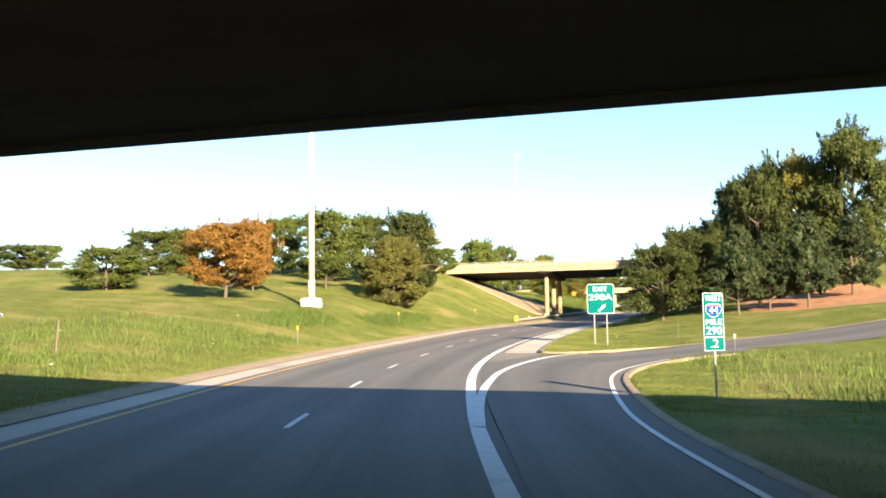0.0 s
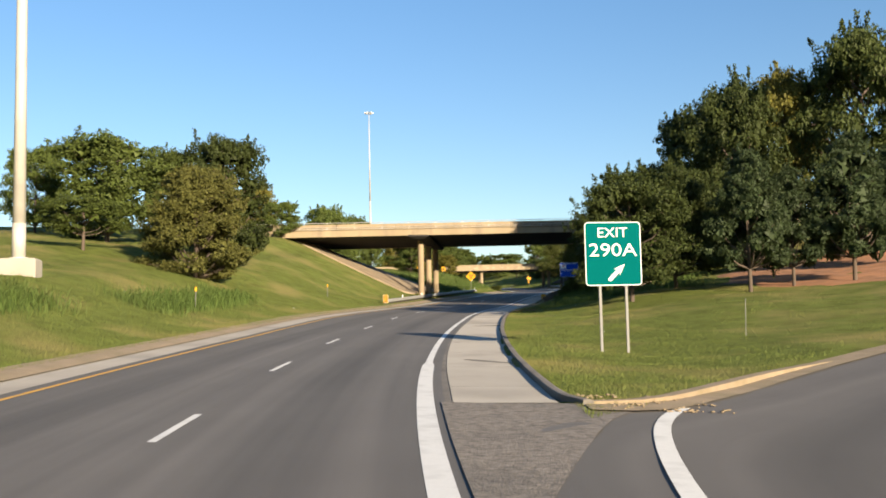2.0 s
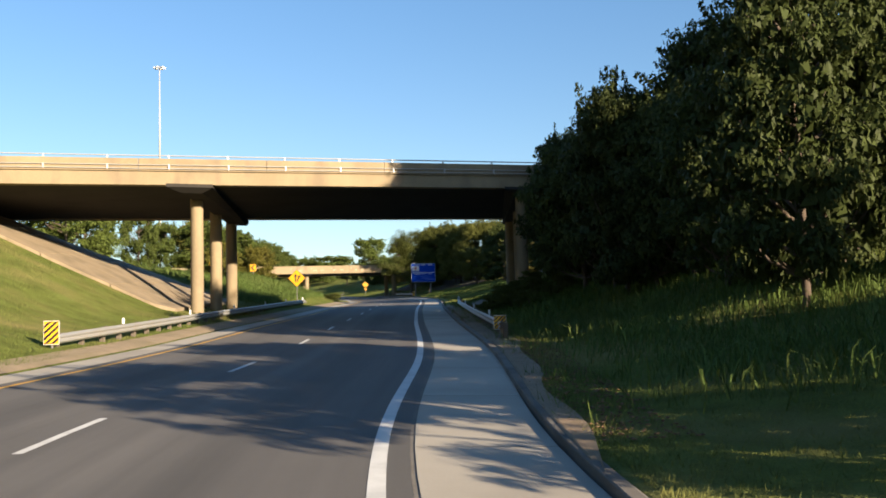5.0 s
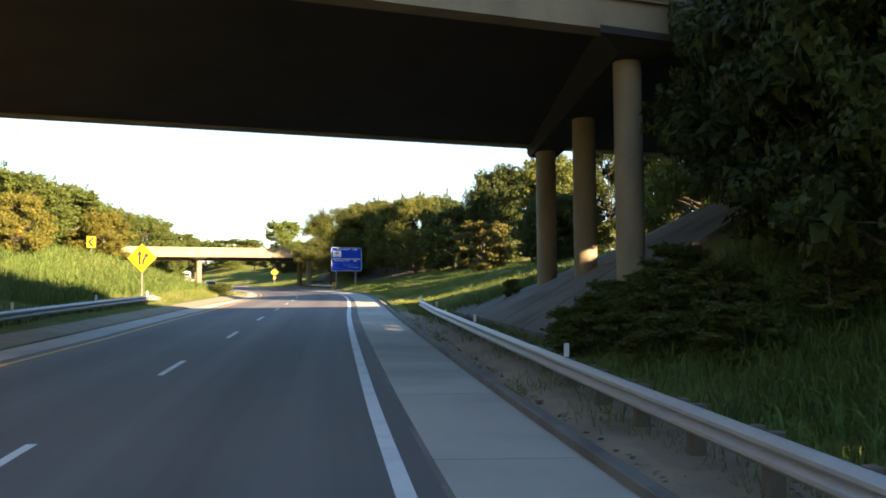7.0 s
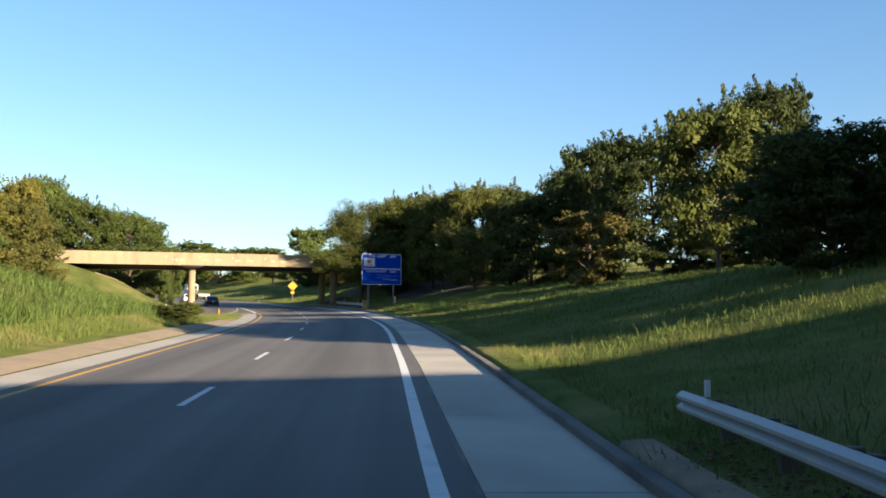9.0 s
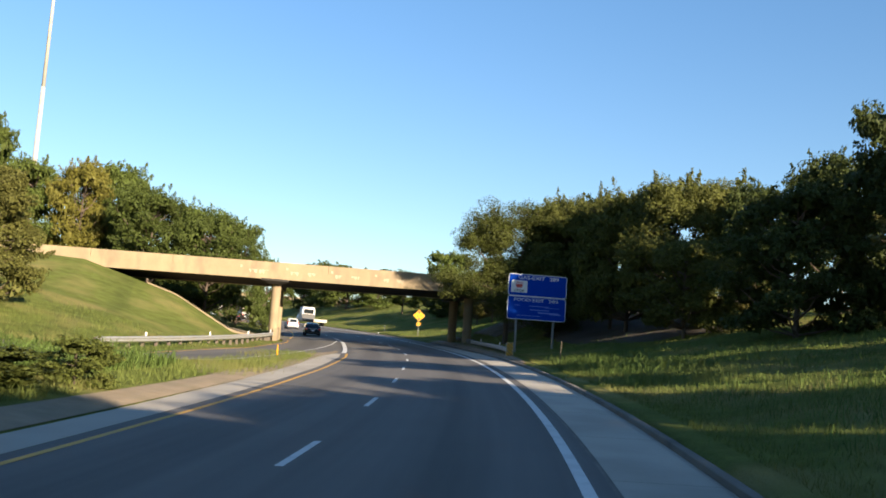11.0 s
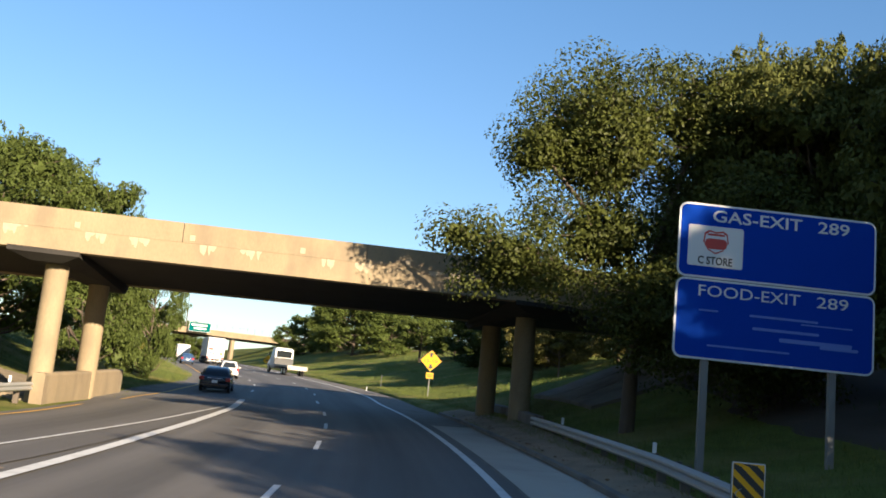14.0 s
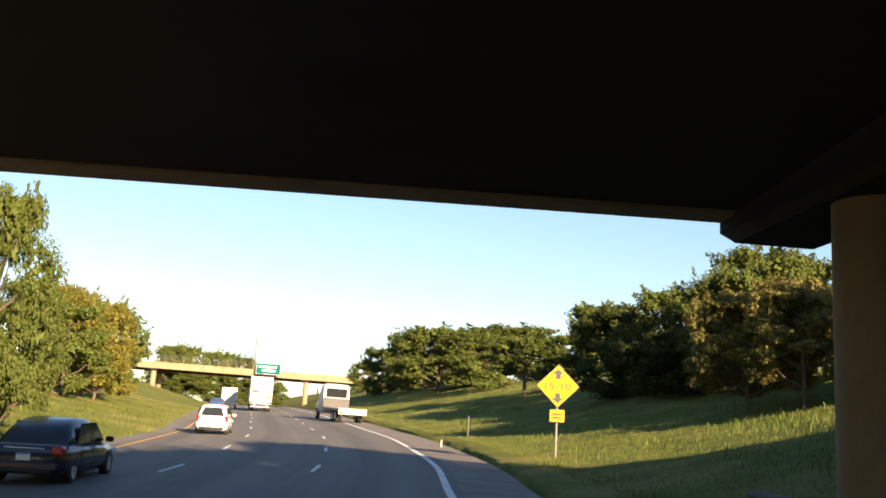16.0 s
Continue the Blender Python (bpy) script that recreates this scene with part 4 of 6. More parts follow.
    "w": (0.04, 1.0, "round", 32, 30000, 0.0105, "leaf", "leafy broadleaf tree with long ragged branches"),
    "e": (0.1, 1.0, "round", 34, 30000, 0.0125, "leaf_dark", "dense dark green tree with small leaves"),
    "h": (0.15, 1.0, "round", 30, 40000, 0.0105, "leaf_dark", "dark green broadleaf tree, its crown hanging low over the grass"),
    "t": (0.17, 1.0, "round", 32, 28000, 0.0125, "leaf_green", "green tree with a short bare trunk"),
    "n": (0.12, 1.0, "round", 36, 50000, 0.0092, "leaf_light", "tall leafy tree with light tips, shading the bank"),
    "k": (0.2, 1.0, "round", 26, 22000, 0.013, "leaf_brown", "browning olive tree with crooked low trunks"),
    "f": (0.04, 1.0, "round", 26, 15000, 0.0165, "leaf", "green tree in the far woods"),
    "u": (0.0, 1.0, "round", 24, 11000, 0.021, "leaf_green", "green bushy weeds on the bank"),
    "b": (0.02, 1.0, "round", 16, 12000, 0.019, "leaf_brown", "low brownish olive bush on the bank"),
}
tree_store, tree_pending = {}, []


def envelope(form, u):
    """Half width of a crown one metre wide at the share u of its height."""
    if form == "cone":
        return 0.5 * np.minimum(1, 6 * u + 0.45) * np.clip(1 - u, 0, 1) ** 0.75 + 0.03
    if form == "egg":
        return 0.5 * np.clip(np.minimum(0.7 + 2.0 * u, 1.0) * np.sqrt(np.clip(1 - ((u - 0.2) / 0.8) ** 2, 0.02, 1)), 0.05, 1)
    if form == "flat":
        return 0.5 * np.sqrt(np.clip(1 - (1.5 * u - 0.55) ** 2, 0.05, 1))
    return 0.5 * np.sqrt(np.clip(1 - ((u - 0.42) / 0.62) ** 2, 0.06, 1))


def make_tree(kind, variant):
    """A tree one metre high and one metre wide; scaled where it stands. Boughs leave the trunk, each bears tufts on its upper and outer side, and sprigs stick out."""
    lo, hi, form, boughs, leaves, size, mat, label = KINDS[kind]
    rng = np.random.default_rng(100 * variant + ord(kind))
    root = thing("bush" if kind in "bu" else "tree", None, label, "bush" if kind in "bu" else "tree", "trees" if kind not in "bu" else "bushes")
    tight = form in ("cone", "egg")
    u = np.clip((np.arange(boughs) + rng.random(boughs)) / boughs, 0.03, 0.97) ** (1.15 if form == "cone" else 0.9)
    az = np.arange(boughs) * 2.39996 + rng.normal(size=boughs) * 0.5
    env = envelope(form, u)
    reach = env * (0.52 + 0.34 * rng.random(boughs)) * (0.85 + 0.3 * rng.random(boughs))
    r0, r1 = {"cone": (0.1, 0.05), "egg": (0.13, 0.06)}.get(form, (0.135, 0.075))
    rb = np.minimum(r0 + r1 * rng.random(boughs), env * 0.75 + 0.03)
    reach = np.maximum(0, np.minimum(reach, env * (0.98 if tight else 1.06) - rb * 0.72))
    zb = lo + (hi - lo) * u
    zb = np.minimum(zb, hi - rb * 0.62)
    ctr = np.stack([reach * np.cos(az), reach * np.sin(az), zb], 1)
    sh = Shape()
    fork = lo + 0.3 * (hi - lo)
    bend = rng.normal(size=2) * 0.015
    sh.tube((0, 0, -0.06), (*bend, fork), 0.021, 0.015, n=9, caps=False)
    sh.tube((*bend, fork), (0, 0, lo + 0.85 * (hi - lo)), 0.015, 0.004, n=7, caps=False)
    for c in ctr:
        h = max(lo * 0.85, c[2] - 0.06 - 0.45 * float(np.hypot(c[0], c[1])))
        mid = (c[0] * 0.55, c[1] * 0.55, h + (c[2] - h) * 0.35)
        sh.tube((0, 0, h), mid, 0.008, 0.006, n=5, caps=False)
        sh.tube(mid, tuple(c), 0.006, 0.003, n=5, caps=False)
    per = 13
    d = rng.normal(size=(boughs, per, 3))
    d[..., 2] = np.abs(d[..., 2]) * 0.9 - 0.28
    d += (ctr / (np.linalg.norm(ctr, axis=1)[:, None] + 1e-6))[:, None] * np.array([0.55, 0.55, 0.0])
    d /= np.linalg.norm(d, axis=2)[..., None]
    tuft = (ctr[:, None] + d * rb[:, None, None] * (0.55 + 0.5 * rng.random((boughs, per, 1))) * np.array([1, 1, 0.66])).reshape(-1, 3)
    rr = np.repeat(rb, per) * (0.26 + 0.2 * rng.random(boughs * per))
    for p, q in zip(np.repeat(ctr, per, axis=0)[::3], tuft[::3]):
        sh.tube(tuple(p), tuple(q), 0.003, 0.0012, n=3, caps=False)
    part("trunk", sh, M["bark"], root, smooth=True)
    asp = 0.25 if kind == "p" else 0.6
    n_core, n_sprig = int(leaves * 0.1), int(leaves * 0.2)
    v1, f1 = leaf_cloud(rng, tuft, rr, leaves - n_core - n_sprig, size, flat=0.6, aspect=asp)
    v2, f2 = leaf_cloud(rng, ctr, rb * 0.62, n_core, size * 2.0, flat=0.6, aspect=0.7)
    # sprigs: short sprays of leaves that reach out beyond the tufts
    k = rng.integers(0, len(tuft), 90)
    way = d.reshape(-1, 3)[k] + rng.normal(size=(90, 3)) * 0.35 + np.array([0, 0, 0.35 if kind != "w" else 0.1])
    way /= np.linalg.norm(way, axis=1)[:, None]
    w = rng.integers(0, 90, n_sprig)
    along_it = rng.random(n_sprig) ** 0.8
    c = tuft[k][w] + way[w] * (rr[k][w] * (0.5 + 1.15 * along_it))[:, None] + rng.normal(size=(n_sprig, 3)) * (0.016 - 0.01 * along_it)[:, None]
    v3, f3 = leaf_cloud(rng, c, np.full(n_sprig, 0.004), n_sprig, size * 0.85, aspect=asp)
    v = np.concatenate([v1, v2, v3])
    v[:, 2] = np.maximum(v[:, 2], -0.01)
    f = np.concatenate([f1, f2 + len(v1), f3 + len(v1) + len(v2)])
    crown = new("crown", fast_mesh("crown", v, f, M[mat]))
    crown.parent = root
    return root


def tree(x, y, top, width, kind, sink=0.15):
    """A tree at (x, y) whose crown ends at the height top."""
    z = float(ground_z(x, y)) - sink
    h = max({"b": 2.2, "u": 0.75}.get(kind, 4.0), (top - z) * 0.96)
    variant = int((x * 7 + y * 3)) % (3 if kind in "gdpe" else 2)
    m = Matrix.Translation((x, y, z)) @ Matrix.Rotation((x * 1.7 + y) % 6.28, 4, "Z") @ Matrix.Diagonal((width * 0.95, width * 0.95, h, 1))
    if (kind, variant) not in tree_store:
        tree_store[kind, variant] = make_tree(kind, variant)
        tree_pending.append((tree_store[kind, variant], m))
    else:
        copy_thing(tree_store[kind, variant], m)


# easting, northing, height of the top, width of the crown, kind
TREES_WEST = [
    (-33.3, 96.1, 13.9, 8.3, "g"),
    (-34.9, 115.7, 18.2, 7.4, "g"),
    (-34.2, 130.6, 20.1, 7.4, "g"),
    (-19.5, 87.8, 15.2, 8.9, "o"),
    (-19.6, 101.7, 17.4, 5.9, "o"),
    (-64.0, 146.0, 17.5, 9.2, "g"),
    (-59.7, 146.1, 17.0, 6.2, "g"),
    (-21.9, 135.4, 22.3, 6.5, "g"),
    (-14.0, 127.4, 21.9, 11.5, "g"),
    (-10.0, 140.9, 23.1, 7.0, "g"),
    (-13.0, 111.6, 14.0, 6.7, "s"),
    (-5.1, 110.5, 16.3, 8.5, "c"),
    (0.9, 153.0, 19.2, 5.2, "g"),
    (9.3, 217.2, 25.3, 11.8, "g"),
    (-4.0, 223.8, 31.9, 11.4, "y"),
    (11.1, 271.6, 34.0, 12.4, "g"),
]
TREES_EAST = [
    (31.2, 98.5, 15.8, 7.3, "p"),
    (38.3, 98.0, 16.9, 7.9, "p"),
    (42.0, 130.4, 25.9, 9.6, "e"),
    (44.0, 126.0, 27.7, 9.4, "e"),
    (46.9, 121.7, 27.4, 9.6, "y"),
    (51.0, 115.9, 29.9, 11.8, "e"),
    (34.8, 99.5, 14.7, 6.4, "p"),
    (29.0, 105.5, 15.5, 7.5, "h"),
    (45.6, 104.3, 17.0, 8.5, "p"),
    (39.4, 135.1, 21.0, 8.5, "e"),
    # Next two: understory added to close gaps that let sun onto the shoulder.
    (39.0, 141.5, 15.0, 5.5, "d"),
    (42.5, 136.0, 16.5, 6.5, "d"),
    (31.3, 121.1, 18.2, 6.8, "e"),
    (39.5, 116.4, 24.1, 8.5, "e"),
    # Added among the others to keep sun dapples off the road.
    (35.6, 119.8, 18.6, 6.4, "e"),
    (34.0, 128.5, 16.2, 5.6, "e"),
    (35.4, 138.1, 18.3, 6.4, "e"),
    (36.2, 140.7, 17.2, 5.6, "e"),
    (35.8, 136.3, 17.0, 5.6, "e"),
    (39.4, 151.5, 18.9, 4.3, "e"),
    (36.2, 133.9, 17.2, 5.4, "e"),
    (36.3, 144.0, 17.0, 6.8, "e"),
    (38.0, 147.5, 17.5, 7.5, "e"),
    (41.5, 151.0, 18.5, 7.5, "e"),
    (-3.9, 124.5, 21.2, 8.6, "e"),
    (23.8, 100.5, 13.8, 8.6, "h"),
    (68.2, 189.0, 24.8, 7.5, "t"),
    # Unseen tree, added for its shadow across the bank.
    (72.5, 197.5, 25.5, 8.5, "d"),
    (90.0, 318.0, 28.0, 9.0, "d"),
    (78.0, 251.0, 24.0, 9.0, "d"),
    # Next three: added behind the front row to block sun below the overpass.
    (50.0, 140.0, 22.0, 8.0, "d"),
    (47.5, 150.0, 20.5, 6.0, "d"),
    (53.0, 146.0, 22.0, 8.0, "d"),
    # Next three: unseen trees beyond the crest, added to shade the bank.
    (64.5, 171.0, 27.0, 9.0, "d"),
    (71.0, 176.0, 28.0, 9.5, "d"),
    (75.0, 184.5, 27.0, 9.0, "d"),
    (62.0, 181.5, 25.0, 9.0, "t"),
    (84.0, 214.0, 18.6, 7.0, "d"),
    (78.0, 207.5, 17.6, 6.0, "d"),
    (79.5, 224.0, 19.0, 7.0, "d"),
    (86.0, 231.0, 20.5, 8.0, "d"),
    (77.0, 226.5, 18.4, 5.0, "d"),
]
TREES_MIDDLE = [
    (24.0, 215.0, 20.3, 8.3, "g"),
    (28.1, 224.1, 20.4, 9.4, "g"),
    (30.8, 217.7, 17.4, 5.5, "y"),
    (24.4, 198.7, 15.3, 3.7, "y"),
    (33.5, 264.0, 22.4, 7.4, "c"),
    (29.0, 258.0, 21.0, 7.0, "g"),
    (41.2, 226.2, 12.1, 3.3, "u"),
    (43.0, 229.0, 12.4, 2.2, "u"),
    (21.7, 318.0, 37.0, 9.0, "g"),
    (27.5, 319.0, 32.6, 9.0, "g"),
    (33.0, 318.0, 32.6, 8.5, "y"),
    (38.5, 318.0, 30.8, 8.0, "g"),
    (47.0, 310.5, 27.0, 9.5, "w"),
    (92.0, 545.0, 46.0, 22.0, "f"),
    (89.4, 426.1, 33.8, 19.7, "f"),
]
TREES_MIDDLE_EAST = [
    (73.5, 217.8, 25.3, 8.4, "t"),
    (87.6, 228.9, 30.7, 8.6, "e"),
    (81.4, 236.2, 27.5, 10.7, "e"),
    (83.9, 249.1, 29.4, 9.1, "d"),
    (72.9, 231.8, 19.9, 7.1, "b"),
    (84.2, 270.9, 28.2, 10.0, "n"),
    (80.5, 270.5, 27.8, 8.0, "n"),
    (79.6, 276.4, 27.6, 9.2, "n"),
    (78.7, 288.5, 28.3, 8.4, "e"),
    (112.0, 459.0, 43.5, 16.0, "f"),
    (77.8, 263.3, 22.1, 7.9, "n"),
    (84.5, 265.9, 22.4, 5.3, "b"),
    (59.8, 194.5, 17.8, 7.4, "h"),
    (61.6, 197.0, 17.0, 6.6, "d"),
    (59.0, 193.6, 15.8, 5.0, "d"),
    (77.3, 285.0, 28.3, 7.0, "n"),
    (80.0, 280.4, 28.2, 8.0, "n"),
    (83.6, 264.3, 26.6, 6.5, "d"),
    (82.5, 292.1, 29.7, 7.7, "d"),
    # Added to put the right-hand bridge columns in shade.
    (78.0, 284.0, 27.0, 8.5, "n"),
    (80.5, 292.5, 27.5, 8.0, "e"),
    # Added at the back of the belt to shade the trees before it.
    (90.0, 263.5, 29.5, 9.0, "d"),
]
TREES_FAR = [
    (41.0, 311.8, 29.0, 10.7, "w"),
    (46.0, 314.8, 28.4, 10.2, "w"),
    (50.8, 319.9, 28.0, 7.3, "w"),
    (35.2, 329.8, 35.0, 10.0, "g"),
    (54.4, 324.8, 24.4, 4.2, "w"),
    (46.5, 364.4, 25.2, 6.5, "f"),
    (43.6, 382.7, 27.0, 8.0, "y"),
    (50.3, 341.8, 23.7, 4.1, "w"),
    (41.1, 403.2, 30.0, 9.0, "f"),
    (38.5, 394.0, 30.5, 9.0, "y"),
    (46.8, 373.0, 26.6, 7.0, "y"),
    (38.5, 592.0, 41.0, 12.0, "f"),
    (45.5, 600.0, 39.5, 12.0, "f"),
    (19.0, 590.0, 42.5, 14.0, "f"),
    (22.0, 558.0, 35.0, 12.0, "f"),
    (29.0, 560.0, 34.0, 12.0, "f"),
    (36.0, 563.0, 33.0, 12.0, "f"),
    (43.0, 566.0, 32.5, 11.0, "f"),
    (49.0, 569.0, 32.0, 10.0, "f"),
    (25.1, 566.6, 40.7, 13.0, "f"),
    (32.1, 586.2, 41.5, 13.9, "f"),
    (87.4, 342.2, 26.9, 5.6, "g"),
    (88.3, 337.2, 25.6, 6.2, "k"),
    (83.0, 330.3, 23.4, 5.0, "k"),
    (84.4, 328.1, 23.5, 4.8, "k"),
    (92.5, 351.0, 30.4, 8.0, "g"),
    (98.5, 356.0, 31.2, 8.5, "g"),
    (86.0, 346.5, 23.6, 6.5, "d"),
    (86.0, 352.5, 24.2, 6.5, "d"),
    (91.0, 347.0, 25.2, 7.0, "d"),
    (86.5, 349.7, 27.0, 6.8, "g"),
    (84.7, 356.1, 26.7, 7.0, "d"),
    (83.3, 380.8, 27.1, 8.9, "s"),
    (86.3, 373.4, 26.5, 7.0, "f"),
    (83.8, 408.8, 30.6, 9.1, "f"),
    (80.3, 429.1, 33.5, 13.4, "f"),
    (74.0, 460.6, 33.1, 9.4, "f"),
    (77.9, 449.6, 34.8, 10.0, "f"),
    (71.8, 491.6, 32.8, 6.8, "f"),
    (86.2, 336.5, 24.6, 6.4, "k"),
    (87.7, 323.7, 23.4, 5.6, "k"),
    (89.5, 329.0, 24.4, 6.5, "k"),
]
for row in TREES_WEST + TREES_EAST + TREES_MIDDLE + TREES_MIDDLE_EAST + TREES_FAR:
    tree(*row)
# leafy weeds that spill over the guard rail before the slope paving: easting, northing, height, width
for x, y, h, w in [(34.6, 152.4, 0.75, 1.5), (33.9, 150.9, 0.85, 1.7), (34.9, 151.6, 0.84, 1.6), (34.4, 149.6, 0.95, 1.9), (35.6, 152.6, 0.8, 1.5), (35.5, 150.6, 0.96, 1.8),
                   (33.9, 148.4, 0.8, 1.7), (35.4, 148.6, 1.15, 2.0), (36.6, 151.6, 1, 1.8), (34.2, 146.6, 0.9, 1.8), (35.9, 146.4, 1.1, 2.1), (40.8, 166.6, 0.8, 0.9)]:
    tree(x, y, float(ground_z(x, y)) + h, w, "u", sink=0.1)
for ob, m in tree_pending:
    ob.matrix_basis = m


def lobed_tree(label, foot, lobes, leaves, size, mat):
    """A tree whose crown hangs in separate lobes: (centre, radii) each, on limbs from one trunk."""
    rng = np.random.default_rng(77)
    root = thing("tree", pose(*foot), label, "tree", "trees")
    f0 = Vector(foot)
    sh = Shape()
    fork = Vector((0.1, 0, (lobes[0][0][2] - foot[2]) * 0.45))
    sh.tube((0, 0, -0.5), fork, 0.26, 0.2, n=12, caps=False)
    ctr, rad = [], []
    for c, r in lobes:
        c = Vector(c) - f0
        mid = fork.lerp(c, 0.6) + Vector((0, 0, 0.4))
        sh.tube(fork, mid, 0.13, 0.08, n=8, caps=False)
        sh.tube(mid, c, 0.08, 0.04, n=7, caps=False)
        for k in range(int(7 * (r[0] * r[1] + r[0] * r[2]))):
            d = Vector(rng.normal(size=3)).normalized() * (0.35 + 0.65 * rng.random())
            q = Vector((c.x + d.x * r[0], c.y + d.y * r[1], c.z + d.z * r[2]))
            sh.tube(c.lerp(q, 0.1), q, 0.022, 0.006, n=4, caps=False)
            ctr.append(q)
            rad.append(0.55 + 0.35 * rng.random())
    part("trunk", sh, M["bark"], root, smooth=True)
    v, f = leaf_cloud(rng, np.array(ctr), np.array(rad), leaves, size, flat=0.75, aspect=0.55, fine=False)
    mid_c, mid_r = np.array([Vector(c) - f0 for c, r in lobes]), np.array([min(r) for c, r in lobes])
    v2, f2 = leaf_cloud(rng, mid_c, mid_r * 0.62, leaves // 5, size * 1.6, flat=0.9, aspect=0.6, fine=False)
    v, f = np.concatenate([v, v2]), np.concatenate([f, f2 + len(v)])
    part("crown", fast_mesh("crown", v, f, M[mat]), None, root)


gz = float(ground_z(72.6, 286.0))
lobed_tree("tall leafy tree whose low branch hangs towards the overpass", (72.6, 286.0, gz),
           [((70.9, 285.6, 24.0), (3.4, 3.0, 3.2)), ((67.7, 284.1, 19.3), (2.5, 2.0, 1.4)), ((65.9, 283.9, 19.9), (0.9, 0.7, 0.5)), ((72.4, 283.2, 18.6), (2.6, 2.0, 2.0)), ((75.4, 283.0, 18.0), (2.4, 2.0, 2.2)), ((74.8, 282.6, 21.4), (2.5, 2.0, 2.0)), ((70.6, 284.8, 20.6), (2.4, 2.0, 1.7)), ((75.0, 286.0, 21.5), (3.0, 3.0, 2.6)),
            # The small lobe at 68.6 is added to stretch the shade along the parapet.
            ((74.6, 285.5, 25.4), (2.6, 2.6, 2.3)), ((68.6, 285.0, 23.2), (1.3, 1.2, 1.2)), ((73.4, 285.2, 17.9), (2.6, 2.2, 1.5)), ((76.5, 284.6, 17.5), (2.6, 2.4, 2.2))], 105000, 0.067, "leaf_mid")

# ---- signs ----
def upright(x, y, z, facing=0.0):
    """The pose of a sign that stands at a place and faces back along the y axis, turned by some degrees."""
    return pose(x, y, z, 0, 0, facing)


def text_mesh(text, size, mat, width=None, bold=0.0):
    """Lettering as a thin mesh, standing upright in x and z, centred."""
    cu = bpy.data.curves.new("lettering", "FONT")
    cu.body, cu.size, cu.extrude, cu.align_x, cu.align_y, cu.offset = text, size, 0.004, "CENTER", "CENTER", bold
    cu.resolution_u = 3
    ob = new("lettering", cu)
    me = bpy.data.meshes.new_from_object(ob.evaluated_get(bpy.context.evaluated_depsgraph_get()))
    bpy.data.objects.remove(ob)
    xs = [v.co.x for v in me.vertices]
    k = width / max(1e-6, max(xs) - min(xs)) if width else 1.0
    mid = (max(xs) + min(xs)) / 2
    for v in me.vertices:
        v.co = Vector(((v.co.x - mid) * k, -v.co.z, v.co.y))
    me.materials.clear()
    me.materials.append(mat)
    return me


def rounded(w, h, r, n=5, cx=0.0, cz=0.0):
    out = []
    for sx, sz, a0 in ((1, 1, 0), (-1, 1, 90), (-1, -1, 180), (1, -1, 270)):
        for i in range(n + 1):
            a = radians(a0 + 90 * i / n)
            out.append((cx + sx * (w / 2 - r) + r * math.cos(a), cz + sz * (h / 2 - r) + r * math.sin(a)))
    return out


def panel(parent, w, h, cz, face, border, r=0.12, edge=0.035, y=0.0, cx=0.0):
    """A sign panel with its rim: backing, border and field."""
    p = part("panel", Shape().plate(rounded(w, h, r, cx=cx, cz=cz), y, y + 0.03), M["steel"], parent, "grey sheet-metal panel back")
    part("border", Shape().plate(rounded(w - 0.01, h - 0.01, r, cx=cx, cz=cz), y - 0.006, y - 0.001), M[border], p)
    part("field", Shape().plate(rounded(w - 2 * edge, h - 2 * edge, max(0.01, r - edge), cx=cx, cz=cz), y - 0.012, y - 0.007), M[face], p)
    return p


def letters(parent, text, size, mat, x, z, width=None, y=-0.02, bold=0.0, name="lettering"):
    ob = part(name, text_mesh(text, size, M[mat], width, bold), None, parent)
    ob.location = (x, y, z)
    return ob


def shape_on(parent, name, outline, mat, y=-0.02, label=""):
    return part(name, Shape().plate(outline, y - 0.005, y), M[mat], parent, label)


def post_at(parent, x, z0, z1, mat="steel", w=0.09, y=0.05, name="post"):
    sh = Shape()
    sh.box((x, y, (z0 + z1) / 2), (w, w * 0.7, z1 - z0), bevel=0.012)
    return part(name, sh, M[mat], parent)


ARROW = [(-0.5, -0.5), (-0.34, -0.66), (0.14, -0.18), (0.14, -0.52), (0.5, -0.3), (0.62, 0.62), (-0.3, 0.5), (-0.52, 0.14), (-0.18, 0.14)]

# exit sign in the gore
gz = float(ground_z(12.6, 71.55))
s1 = thing("exit_sign", upright(12.6, 71.55, gz, -4), "green exit sign with white lettering on two metal posts", "road sign")
top, bot = 7.72 - gz, 5.46 - gz
panel(s1, 2.03, top - bot, (top + bot) / 2, "sign_green", "sign_white", 0.14, 0.04)
letters(s1, "EXIT", 0.5, "sign_white", 0, top - 0.4, 1.08)
letters(s1, "290A", 0.66, "sign_white", 0, top - 1.02, 1.72)
shape_on(s1, "arrow", [(0.1 + a * 0.52, top - 1.8 + b * 0.52) for a, b in [(-0.62, -0.44), (-0.44, -0.62), (0.22, 0.04), (0.22, -0.22), (0.58, 0.58), (-0.22, 0.22), (0.04, 0.22)]], "sign_white")
for x in (-0.5, 0.44):
    post_at(s1, x, -0.4, top - 0.3, "steel", 0.1)

# mile marker
gz = float(ground_z(7.92, 23.63))
s2 = thing("mile_marker", upright(7.92, 23.63, gz, 6), "tall narrow green mile marker on a steel post", "road sign")
top, bot = 4.38 - gz, 2.79 - gz
panel(s2, 0.58, 1.22, top - 0.61, "sign_green", "sign_white", 0.04, 0.018)
panel(s2, 0.58, 0.38, bot + 0.19, "sign_green", "sign_white", 0.04, 0.018)
